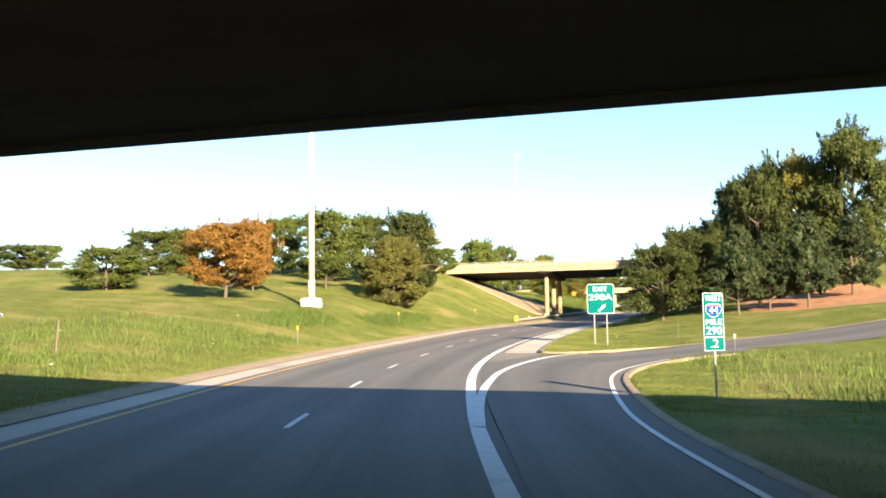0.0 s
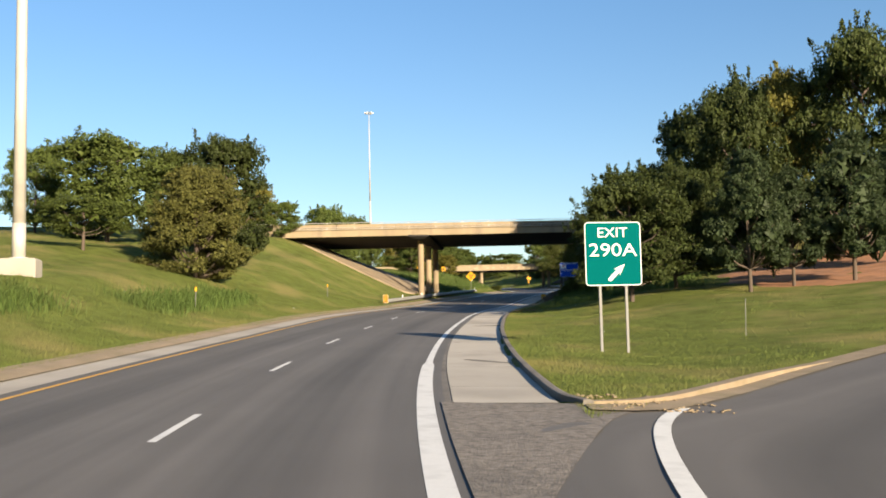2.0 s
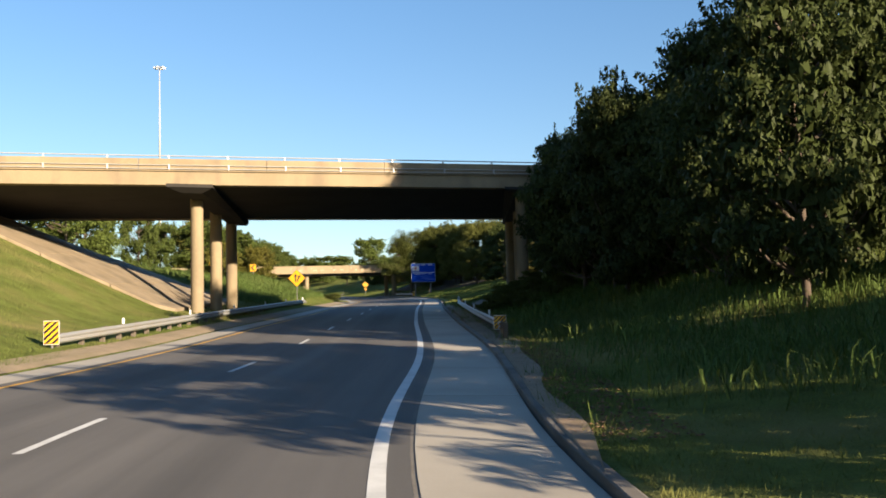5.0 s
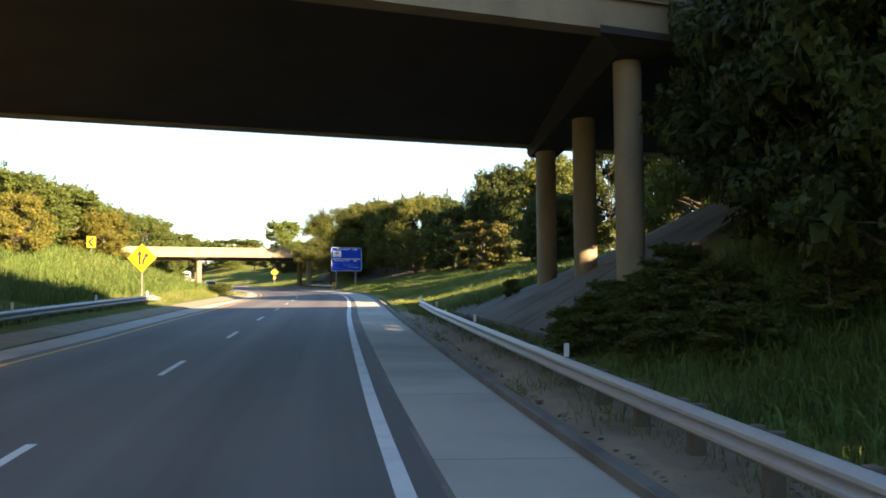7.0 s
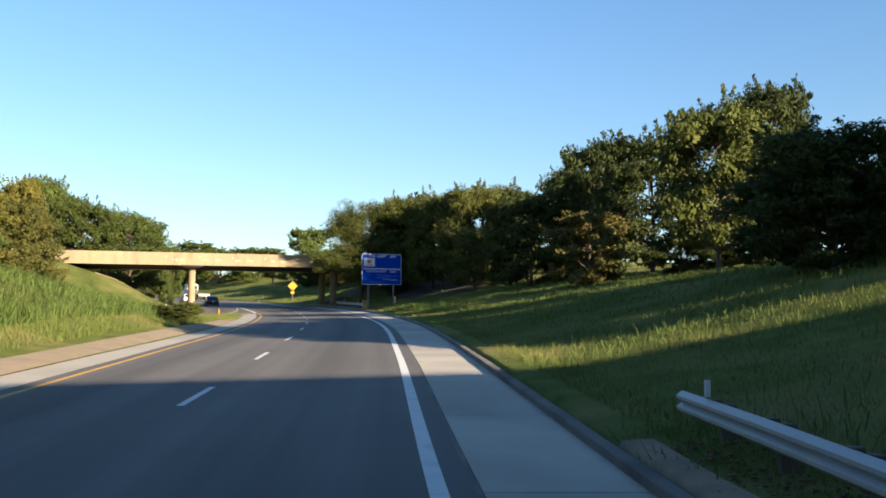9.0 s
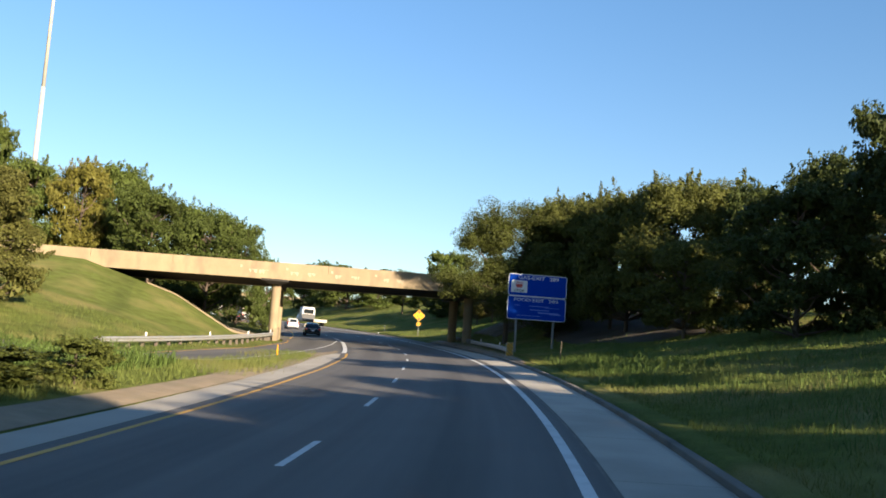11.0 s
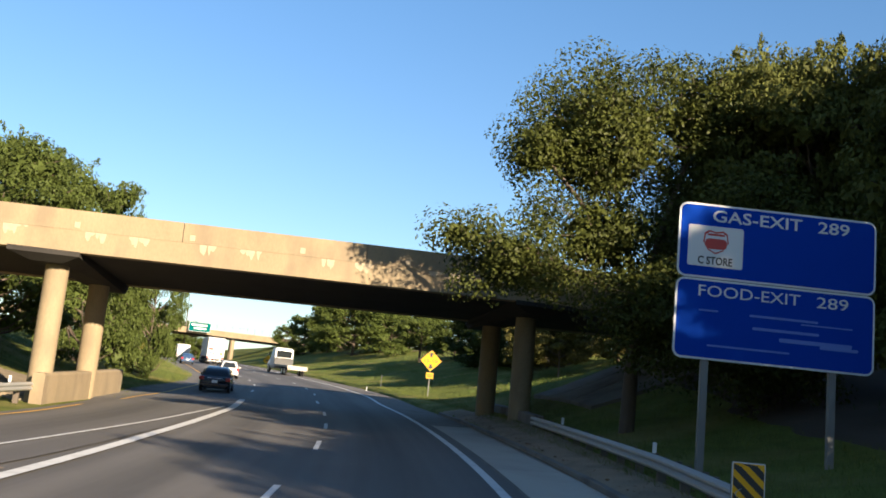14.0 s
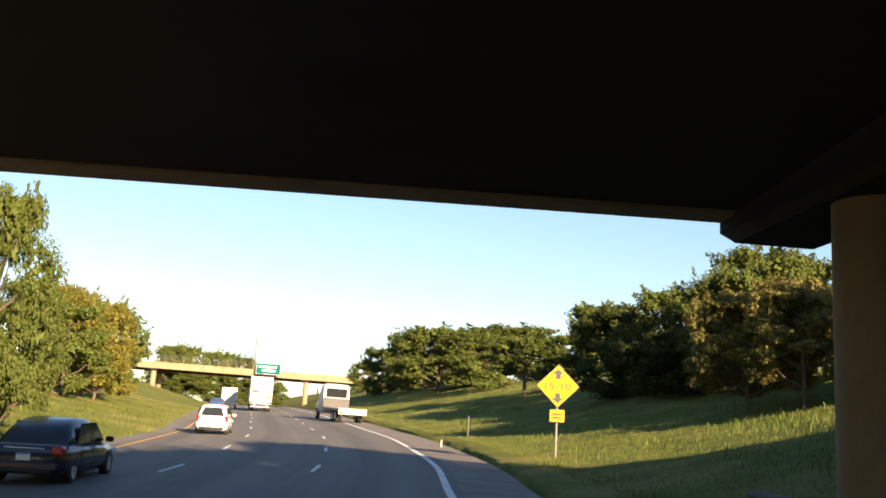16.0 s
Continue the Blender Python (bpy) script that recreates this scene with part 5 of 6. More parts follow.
letters(s2, "WEST", 0.24, "sign_white", 0, top - 0.16, 0.46)
shield = [(-0.2, 0.12), (-0.12, 0.17), (0, 0.145), (0.12, 0.17), (0.2, 0.12), (0.22, -0.02), (0.13, -0.15), (0, -0.21), (-0.13, -0.15), (-0.22, -0.02)]
sd = shape_on(s2, "shield", [(x * 1.04, z * 1.04 + top - 0.47) for x, z in shield], "sign_white", -0.016)
shape_on(sd, "shield_field", [(x * 0.98, z * 0.98 + top - 0.47) for x, z in shield], "sign_blue", -0.022)
shape_on(sd, "shield_band", [(-0.17, top - 0.37), (0.17, top - 0.37), (0.13, top - 0.31), (0, top - 0.335), (-0.13, top - 0.31)], "sign_red", -0.028)
letters(sd, "44", 0.26, "sign_white", 0, top - 0.49, 0.26, y=-0.034)
letters(s2, "MILE", 0.22, "sign_white", 0, top - 0.81, 0.44)
letters(s2, "290", 0.3, "sign_white", 0, top - 1.05, 0.44)
letters(s2, ".2", 0.32, "sign_white", 0, bot + 0.19, 0.22)
post_at(s2, 0.02, -0.4, top - 0.2, "steel", 0.06)

# services sign
gz = float(ground_z(71.8, 275.7))
s3 = thing("services_sign", upright(71.7, 275.7, gz, -7.5), "large blue services sign of two panels, partly faded", "road sign")
top, bot = 19.84 - gz, 16.27 - gz
mid = (top + bot) / 2 + 0.05
panel(s3, 4.66, top - mid - 0.01, (top + mid) / 2, "sign_blue", "sign_white", 0.2, 0.05)
panel(s3, 4.66, mid - bot - 0.01, (mid + bot) / 2, "sign_blue", "sign_white", 0.2, 0.05)
letters(s3, "GAS-EXIT", 0.38, "sign_white", -0.5, top - 0.29, 2.1, bold=0.004)
letters(s3, "289", 0.38, "sign_white", 1.3, top - 0.29, 0.74, bold=0.004)
letters(s3, "FOOD-EXIT", 0.36, "sign_white", -0.62, mid - 0.29, 2.36)
letters(s3, "289", 0.36, "sign_white", 1.32, mid - 0.29, 0.74)
lg = shape_on(s3, "logo_panel", rounded(1.28, 0.94, 0.05, cx=-1.46, cz=top - 0.99), "sign_white", -0.016, "white panel with a red shield and dark lettering")
shape_on(lg, "logo_shield", [(-1.46 + x * 1.35, top - 0.86 + z * 1.45) for x, z in shield], "sign_red", -0.024)
shape_on(lg, "logo_field", [(-1.46 + x * 1.2, top - 0.87 + z * 1.25) for x, z in shield], "sign_white", -0.03)
shape_on(lg, "logo_bar", rounded(0.5, 0.24, 0.09, cx=-1.46, cz=top - 0.93), "sign_red", -0.036)
shape_on(lg, "logo_bar", rounded(0.4, 0.05, 0.02, cx=-1.46, cz=top - 0.72), "sign_red", -0.036)
letters(lg, "C STORE", 0.25, "sign_black", -1.46, top - 1.33, 0.8, y=-0.026, bold=0.006)
for x, z, w, h in ((-1.55, mid - 0.72, 0.45, 0.04), (0.2, mid - 0.74, 1.6, 0.05), (1.2, mid - 0.82, 1.2, 0.03), (0.25, mid - 1.02, 1.55, 0.06), (0.95, mid - 1.22, 1.7, 0.09), (1.5, mid - 1.3, 0.9, 0.07), (-0.6, mid - 1.5, 1.9, 0.04)):
    shape_on(s3, "faded_bar", rounded(w, h, h * 0.45, cx=x, cz=z), "sign_faded", -0.016, "pale weathered streak")
for x in (-1.55, 1.4):
    post_at(s3, x, -0.6, top - 0.5, "steel", 0.17, 0.1)


def diamond(side, cz, k=1.0):
    h = side * 0.7071 * k
    r = 0.06
    return [(0 + dx, cz + dz) for dx, dz in ((h - r, -r), (h, 0), (h - r, r), (r, h - r), (0, h), (-r, h - r), (-h + r, r), (-h, 0), (-h + r, -r), (-r, -h + r), (0, -h), (r, -h + r))]


def warning_sign(x, y, top, side, facing, label, posts=(0,)):
    gz = float(ground_z(x, y))
    s = thing("warning_sign", upright(x, y, gz, facing), label, "road sign")
    h = top - gz
    cz = h - side * 0.7071
    p = part("panel", Shape().plate(diamond(side, cz), 0, 0.02), M["steel"], s, "grey sheet-metal panel back")
    part("border", Shape().plate(diamond(side, cz, 0.99), -0.006, -0.001), M["sign_black"], p)
    part("field", Shape().plate(diamond(side, cz, 0.955), -0.012, -0.007), M["sign_yellow"], p)
    post_at(s, 0, -0.4, h - 0.2, "steel", 0.07, 0.06)
    return s, cz


s4, cz = warning_sign(30.6, 192.1, 13.1, 1.2, -20, "yellow diamond merge warning sign on a post")
shape_on(s4, "arrow", [(-0.18, cz - 0.38), (-0.06, cz - 0.38), (-0.06, cz + 0.16), (0.06, cz + 0.14), (-0.12, cz + 0.42), (-0.3, cz + 0.14), (-0.18, cz + 0.16)], "sign_black")
shape_on(s4, "arrow", [(0.02, cz - 0.38), (0.13, cz - 0.38), (0.13, cz - 0.18), (0.27, cz + 0.06), (0.36, cz - 0.02), (0.34, cz + 0.3), (0.06, cz + 0.17), (0.17, cz + 0.11), (0.02, cz - 0.14)], "sign_black")
s5, cz = warning_sign(74.0, 326.2, 19.31, 1.12, -8, "yellow low-clearance warning diamond with a small plate below")
letters(s5, "15-10", 0.36, "sign_black", 0, cz - 0.02, 0.95)
for sgn in (1, -1):
    shape_on(s5, "arrow", [(x * 1.0, cz + sgn * z) for x, z in ((-0.09, 0.26), (0.09, 0.26), (0.09, 0.44), (0.22, 0.44), (0, 0.62), (-0.22, 0.44), (-0.09, 0.44))][::sgn], "sign_black")
pl = panel(s5, 0.55, 0.46, cz - 1.08, "sign_yellow", "sign_black", 0.04, 0.02)
for k in range(2):
    shape_on(pl, "text_bar", rounded(0.36, 0.06, 0.02, cz=cz - 1.02 - 0.13 * k), "sign_black", -0.018)
s6, cz = warning_sign(66.9, 455.0, 23.6, 1.5, 0, "far yellow diamond warning sign by the roadworks")
shape_on(s6, "symbol_bar", rounded(0.7, 0.25, 0.08, cz=cz), "sign_black")


def chevron(x, y, mid, facing):
    gz = float(ground_z(x, y))
    s = thing("chevron_sign", upright(x, y, gz, facing), "yellow chevron curve sign with a black arrowhead", "road sign", "chevron signs")
    h = mid - gz
    panel(s, 0.68, 0.86, h, "sign_yellow", "sign_black", 0.05, 0.015)
    shape_on(s, "chevron", [(0.24, h + 0.34), (0.03, h + 0.34), (-0.26, h), (0.03, h - 0.34), (0.24, h - 0.34), (-0.05, h)], "sign_black")
    post_at(s, 0, -0.4, h + 0.3, "steel", 0.06)


chevron(29.6, 212.6, 14.7, -16)
chevron(24.3, 207.0, 14.95, -16)


def marker_panel(x, y, z, facing, w=0.62, h=0.62, lean=1):
    """A striped hazard panel at a guard rail's end."""
    s = thing("hazard_marker", upright(x, y, z, facing), "black and yellow striped hazard panel at the rail end", "hazard marker", "hazard markers")
    panel(s, w, h, 0, "sign_orange", "sign_white", 0.02, 0.02)
    st = 0.5 * h / 2
    for k in range(-4, 5):
        c = k * st
        pts = []
        for a in np.linspace(-w / 2 + 0.025, w / 2 - 0.025, 5):
            pts.append((a, c + lean * a * 0.9))
        up = [(a, min(h / 2 - 0.025, max(-h / 2 + 0.025, b + st * 0.27))) for a, b in pts]
        dn = [(a, min(h / 2 - 0.025, max(-h / 2 + 0.025, b - st * 0.27))) for a, b in pts]
        if sum(u[1] - d[1] for u, d in zip(up, dn)) > 0.05:
            shape_on(s, "stripe", dn + up[::-1], "sign_black", -0.014)
    post_at(s, 0, -0.9, h / 2, "steel", 0.07, 0.06)
    return s


marker_panel(26.25, 132.0, 6.98, -20, 0.48, 0.54)
marker_panel(67.5, 269.1, 13.75, -12, 0.5, 0.95, -1)
mx, my, mz = on_road(127.0, -11.4)
marker_panel(float(mx), float(my), float(mz) + 0.75, -20, 0.5, 0.75)


# ---- guard rails ----
def guard_rail(label, pts, top=0.72, blocks=True, reflect=True):
    """A W-shaped steel rail on posts, along (station, offset) points."""
    p = np.array(pts, float)
    st = np.concatenate([np.linspace(p[i, 0], p[i + 1, 0], 12, endpoint=False) for i in range(len(p) - 1)] + [p[-1:, 0]])
    x, y = across(st, np.interp(st, p[:, 0], p[:, 1]))
    base = plane_z(x, y)[0] + 0.05
    q = np.stack([x, y, base + np.interp(st, p[:, 0], p[:, 2]) * top], 1)
    root = thing("guard_rail", None, label, "guard rail")
    t = np.gradient(q[:, :2], axis=0)
    t /= np.linalg.norm(t, axis=1)[:, None]
    side = np.stack([-t[:, 1], t[:, 0]], 1)
    if p[0, 1] < 0:
        side = -side
    prof = [(0.0, 0.0), (0.03, -0.015), (0.085, -0.06), (0.085, -0.1), (0.01, -0.155), (0.085, -0.21), (0.085, -0.25), (0.03, -0.295), (0.0, -0.31)]
    prof = prof + [(a - 0.012, b) for a, b in prof[::-1]]
    rings = [[(q[k, 0] + side[k, 0] * a, q[k, 1] + side[k, 1] * a, q[k, 2] + b) for a, b in prof] for k in range(len(q))]
    part("rail", Shape().sections(rings), M["rail_steel"], root)
    s = np.r_[0, np.cumsum(np.linalg.norm(np.diff(q, axis=0), axis=1))]
    for d in np.arange(0.4, s[-1], 1.9):
        c = Vector([np.interp(d, s, q[:, i]) for i in range(3)])
        k = min(len(t) - 1, int(np.searchsorted(s, d)))
        m = Matrix.Rotation(math.atan2(t[k, 1], t[k, 0]), 4, "Z")
        sd = Vector((*side[k], 0))
        g = float(ground_z(c.x, c.y))
        sh = Shape()
        sh.box(c - sd * 0.2 + Vector((0, 0, -0.15 - (c.z - g + 0.4) / 2 + 0.06)), (0.15, 0.18, c.z - g + 0.5), m, 0.015)
        po = part("post", sh, M["wood_post"], root)
        if blocks:
            sh = Shape()
            sh.box(c - sd * 0.06 + Vector((0, 0, -0.15)), (0.14, 0.11, 0.34), m, 0.01)
            part("spacer", sh, M["wood_post"], po)
    if reflect:
        for d in np.arange(6, s[-1], 11.0):
            c = Vector([np.interp(d, s, q[:, i]) for i in range(3)])
            sh = Shape()
            sh.box(c + Vector((0, 0, 0.13)), (0.09, 0.03, 0.22), None, 0.006)
            part("reflector", sh, M["sign_white"], root, "small white reflector tab")
    return root


guard_rail("weathered steel guard rail on wooden posts under the overpass", [(132.4, 3.0, 0.95), (136, 3.05, 1), (142, 3.1, 1), (155, 3.2, 1), (170, 3.3, 1), (178, 3.5, 1), (181, 3.6, 0.95)], top=0.66)
guard_rail("weathered steel guard rail beside the inner shoulder", [(127.2, -11.3, 0.9), (131, -11.05, 1), (144, -10.95, 1), (154, -10.8, 1), (160, -10.65, 1), (186, -10.8, 1), (192, -11.5, 0.7)])
guard_rail("steel guard rail leading to the bridge columns", [(269.6, 3.0, 0.95), (275, 3.3, 1), (285, 3.6, 1), (292, 3.85, 1)])
guard_rail("steel guard rail along the slip road", [(250, -19.6, 1), (262, -17.9, 1), (276, -16.2, 1), (288, -14.7, 1), (292.5, -14.4, 1)])
sh = Shape()
for ya, yb, la, lb in ((291.5, 299, 4.0, 4.4), (299, 307, 4.4, 4.6)):
    xa, ya2, za = (float(v) for v in on_road(ya, la))
    xb, yb2, zb = (float(v) for v in on_road(yb, lb))
    d = Vector((xb - xa, yb2 - ya2, zb - za))
    sh.box(((xa + xb) / 2, (ya2 + yb2) / 2, (za + zb) / 2 + 0.35), (0.4, d.length, 0.95), look((0, 0, 0), tuple(d)) @ pose(0, 0, 0, 90, 0, 0), 0.05)
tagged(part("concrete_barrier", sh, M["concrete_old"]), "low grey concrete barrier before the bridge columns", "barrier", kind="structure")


# ---- posts, masts ----
def stake(x, y, h, mat, label, w=0.06, lean=0.0, cap=None):
    gz = float(ground_z(x, y))
    s = thing("marker_post", upright(x, y, gz, 0) @ pose(0, 0, 0, 0, lean, 0), label, "marker post")
    sh = Shape()
    sh.tube((0, 0, -0.3), (0, 0, h), w / 2, w / 2.4, n=7)
    part("shaft", sh, M[mat], s)
    if cap:
        sh = Shape()
        sh.box((0, -0.02, h - 0.12), (0.1, 0.02, 0.24), None, 0.006)
        part("reflector", sh, M[cap], s)


stake(-15.6, 37.8, 1.5, "wood_post", "crooked weathered wooden stake in the grass", 0.09, 4)
stake(18.55, 57.6, 0.95, "steel", "thin steel marker post with a reflector", 0.04, 0, "sign_white")
stake(19.3, 75.3, 1.5, "steel", "thin tall steel stake in the grass", 0.035, 2)
for sx, sy in ((-8.75, 59.8), (-3.8, 95.6), (4.85, 123.2)):
    stake(sx, sy, 1.15, "steel", "thin marker post with a yellow reflector on the verge", 0.05, 1, "sign_yellow")
stake(73.5, 346.0, 1.15, "steel", "thin steel marker post", 0.06, 0)
stake(71.2, 338.5, 0.45, "sign_white", "short white delineator post", 0.08, 0)
stake(64.9, 252.7, 1.35, "wood_post", "thin leaning stake in the long grass", 0.035, 3)
stake(50.8, 262.0, 0.7, "sign_yellow", "short yellow delineator post by the slip road", 0.09, 0)


def high_mast(x, y, h, label):
    gz = float(ground_z(x, y))
    s = thing("light_mast", upright(x, y, gz), label, "light mast")
    sh = Shape()
    sh.box((0, 0, 0.2), (1.9, 1.5, 1.3), None, 0.08)
    part("base", sh, M["concrete"], s, "square pale concrete footing")
    sh = Shape()
    for a, b, r0, r1 in ((0.84, 0.92, 0.46, 0.46), (0.92, 2.6, 0.33, 0.325), (2.6, h * 0.45, 0.31, 0.24), (h * 0.45, h, 0.23, 0.1)):
        sh.tube((0, 0, a), (0, 0, b), r0, r1, n=16)
    part("pole", sh, M["mast"], s, smooth=True)
    sh = Shape()
    sh.lathe([(h - 0.3, 0.9), (h - 0.2, 1.0), (h - 0.1, 0.9)], 16, "z")
    part("ring", sh, M["steel"], s)
    for k in range(6):
        a = 6.283 * k / 6
        sh = Shape()
        sh.box((1.1 * math.cos(a), 1.1 * math.sin(a), h - 0.3), (0.5, 0.5, 0.35), Matrix.Rotation(a, 4, "Z"), 0.06)
        part("floodlight", sh, M["white_paint"], s)


high_mast(-11.7, 89.2, 40.0, "tall pale tapered light mast on a concrete footing")
high_mast(26.5, 324.5, 48.0, "tall slender light mast far behind the overpass")
sh = Shape()
sh.tube((46.6, 536.0, 24), (46.3, 536.0, 41.0), 0.25, 0.1, n=8)
tagged(part("utility_pole", sh, M["wood_post"]), "dark utility pole behind the far overpass", "pole")

# overhead sign on the far overpass
s7 = thing("overhead_sign", upright(50.6, 523.6, 30.7, 0), "green overhead direction sign on the far overpass", "road sign")
panel(s7, 5.6, 2.5, 1.5, "sign_green", "sign_white", 0.2, 0.08)
for k, (x, w) in enumerate(((-0.2, 4.2), (0.1, 3.2))):
    shape_on(s7, "text_bar", rounded(w, 0.45, 0.1, cx=x, cz=1.95 - 0.85 * k), "sign_white", -0.02)
for x in (-2.0, 2.0):
    post_at(s7, x, 0.0, 2.8, "steel", 0.15, 0.5)
gz = float(ground_z(-24.0, 51.0))
s8 = thing("small_sign", upright(-24.2, 51.0, gz, 10), "small blue and white sign on a wooden post", "road sign")
panel(s8, 0.9, 0.95, 4.8 - gz, "sign_white", "sign_white", 0.04, 0.02)
shape_on(s8, "blue_band", rounded(0.84, 0.4, 0.03, cz=5.05 - gz), "sign_blue", -0.018)
post_at(s8, -0.1, -0.3, 5.1 - gz, "wood_post", 0.12)
# drain on the shoulder
x, y, z = (float(v) for v in on_road(91.3, 1.55))
dr = thing("drain", pose(x, y, z + 0.005, 0, 0, -14), "rusty slotted drain across the concrete shoulder", "drain")
sh = Shape()
for a in (-0.16, 0.16):
    sh.box((0, a, 0.012), (1.75, 0.06, 0.02), None, 0.004)
part("frame", sh, M["dark_metal"], dr)
for k in range(14):
    sh = Shape()
    sh.box((-0.8 + 0.123 * k, 0, 0.01), (0.035, 0.3, 0.016), None, 0.003)
    part("bar", sh, M["dark_metal"], dr)
# Flat black plate under the bars, standing in for the dark of a hole.
sh = Shape()
sh.box((0, 0, 0.001), (1.72, 0.3, 0.004))
part("pit", sh, M["sign_black"], dr)


# ---- vehicles ----
def wheel(parent, x, y, r, w, rim="rim"):
    """A tyre with a rim, axle along x."""
    t = part("wheel", Shape().lathe([(-w / 2, r * 0.62), (-w / 2, r * 0.9), (-w * 0.36, r), (w * 0.36, r), (w / 2, r * 0.9), (w / 2, r * 0.62)], 22, "x"), M["rubber"], parent, "black rubber tyre", True)
    t.location = (x, y, r)
    part("rim", Shape().lathe([(-w * 0.42, r * 0.05), (-w * 0.45, r * 0.3), (-w * 0.4, r * 0.6), (-w * 0.48, r * 0.64), (w * 0.48, r * 0.64), (w * 0.4, r * 0.6), (w * 0.45, r * 0.3), (w * 0.42, r * 0.05)], 18, "x"), M[rim], t, "pale metal rim", True)


def ring(y, w, z0, z1, tuck=0.1, flat=0.0, n=4):
    """A rounded cross-section of a body at the length y: width, floor, top."""
    h = z1 - z0
    half = [(w * 0.42, 0.0), (w * 0.48, h * 0.12), (w * 0.5, h * 0.38), (w * (0.5 - tuck * 0.3), h * 0.72), (w * (0.5 - tuck), h * 0.95), (w * (0.42 - tuck), h)]
    pts = half + [(-a, b) for a, b in half[::-1]]
    return [(a, y, z0 + b) for a, b in pts]


def road_pose(y, l, turn=0.0):
    x, yy, z = (float(v) for v in on_road(y, l, 0.01))
    slope = float(np.interp(y + 2, DY, DZ) - np.interp(y - 2, DY, DZ)) / 4
    return pose(x, yy, z, 0, 0, -math.degrees(float(np.interp(y, DY, DT))) + turn) @ pose(0, 0, 0, math.degrees(math.atan(slope)), 0, 0)


def car(label, m, paint, hatch=True, length=4.0, width=1.7, height=1.5):
    """A car, its tail at y = 0 and its nose at y = length."""
    c = thing("car", m, label, "car")
    L, W, H = length, width, height
    b = 0.6 * H
    lower = [ring(0.0, W * 0.86, 0.34, b * 0.92, 0.06), ring(0.08, W * 0.95, 0.24, b, 0.05), ring(0.5, W, 0.2, b * 1.04, 0.04), ring(L * 0.5, W, 0.19, b * 1.03, 0.04),
             ring(L * 0.72, W, 0.19, b * 1.0, 0.05), ring(L * 0.92, W * 0.95, 0.22, b * 0.84, 0.07), ring(L, W * 0.8, 0.3, b * 0.68, 0.08)]
    part("body", Shape().sections(lower), M[paint], c, smooth=True)
    if hatch:
        cab = [(0.12, 0.76, b * 0.99, 0), (0.34, 0.7, H * 0.95, 1), (0.6, 0.7, H * 0.99, 1), (L * 0.45, 0.74, H, 1), (L * 0.58, 0.76, H * 0.965, 1), (L * 0.78, 0.84, b * 0.97, 0)]
    else:
        cab = [(0.34, 0.84, b * 1.0, 0), (0.98, 0.75, H * 0.89, 1), (1.4, 0.71, H * 0.97, 1), (1.85, 0.7, H, 1), (L * 0.5, 0.71, H * 0.995, 1), (L * 0.57, 0.72, H * 0.965, 1), (L * 0.65, 0.75, H * 0.86, 1), (L * 0.8, 0.84, b * 0.97, 0)]
    rings = []
    for y, w, zt, k in cab:
        zb = b * 0.93
        t = max(zt, zb + 0.01)
        half = [(W * 0.47, zb), (W * 0.47 - (0.47 - w * 0.5) * W * 0.55, zb + (t - zb) * 0.55), (W * w * 0.5, zb + (t - zb) * 0.9), (W * w * 0.42, t)]
        rings.append([(a, y, z) for a, z in half] + [(-a, y, z) for a, z in half[::-1]])
    roof = part("cabin", Shape().sections(rings), M[paint], c, smooth=True)

    def pane(name, pts):
        sh = Shape()
        sh.add(pts, [tuple(range(len(pts)))])
        sh.add([(p[0] * 0.99, p[1], p[2] - 0.01) for p in pts], [tuple(range(len(pts)))[::-1]])
        return part(name, sh, M["window_dark"], roof, "dark tinted glass")

    y0, y1 = (cab[0][0], cab[1][0])
    z0, z1 = b * 1.03, cab[1][2] * 0.985
    wl, wh = W * (0.35 if hatch else 0.37), W * cab[1][1] * (0.36 if hatch else 0.37)
    k = 0.2 if hatch else 0.36
    pane("rear_window", [(-wl, y0 + (y1 - y0) * k - 0.03, z0 + 0.03), (wl, y0 + (y1 - y0) * k - 0.03, z0 + 0.03), (wh, y1 - (y1 - y0) * 0.1 - 0.03, z1 - 0.04), (-wh, y1 - (y1 - y0) * 0.1 - 0.03, z1 - 0.04)])
    for s in (-1, 1):
        xo, xi = s * W * 0.478, s * W * 0.43
        zt = H * 0.93
        ya, yb2, ym = cab[1][0] + 0.12, L * 0.7, L * 0.47
        yt0, yt1 = cab[2][0] + 0.12, L * 0.575
        for nm, q in (("rear_side_window", [(xo, ya, z0), (xo, ym - 0.04, z0), (xi, ym - 0.04, zt), (xi, yt0, zt)]), ("front_side_window", [(xo, ym + 0.04, z0), (xo, yb2, z0), (xi, yt1, zt), (xi, ym + 0.04, zt)])):
            sh = Shape()
            sh.add(q + [(p[0] - s * 0.03, p[1], p[2]) for p in q], [(0, 1, 2, 3), (7, 6, 5, 4), (0, 4, 5, 1), (1, 5, 6, 2), (2, 6, 7, 3), (3, 7, 4, 0)])
            part(nm, sh, M["window_dark"], roof, "dark tinted glass")
        sh = Shape()
        sh.box((s * W * (0.43 if hatch else 0.41), 0.06 if hatch else 0.1, b * 0.88), (0.16, 0.14, 0.34) if hatch else (0.3, 0.26, 0.22), None, 0.05)
        part("tail_light", sh, M["tail_red"], c, "red tail light")
        for ym in ((L * 0.3, L * 0.5) if not hatch else (L * 0.34, L * 0.56)):
            sh = Shape()
            sh.box((s * W * 0.497, ym, b * 0.62), (0.012, 0.012, b * 0.6), None, 0.003)
            part("door_seam", sh, M["rubber"], c)
            sh = Shape()
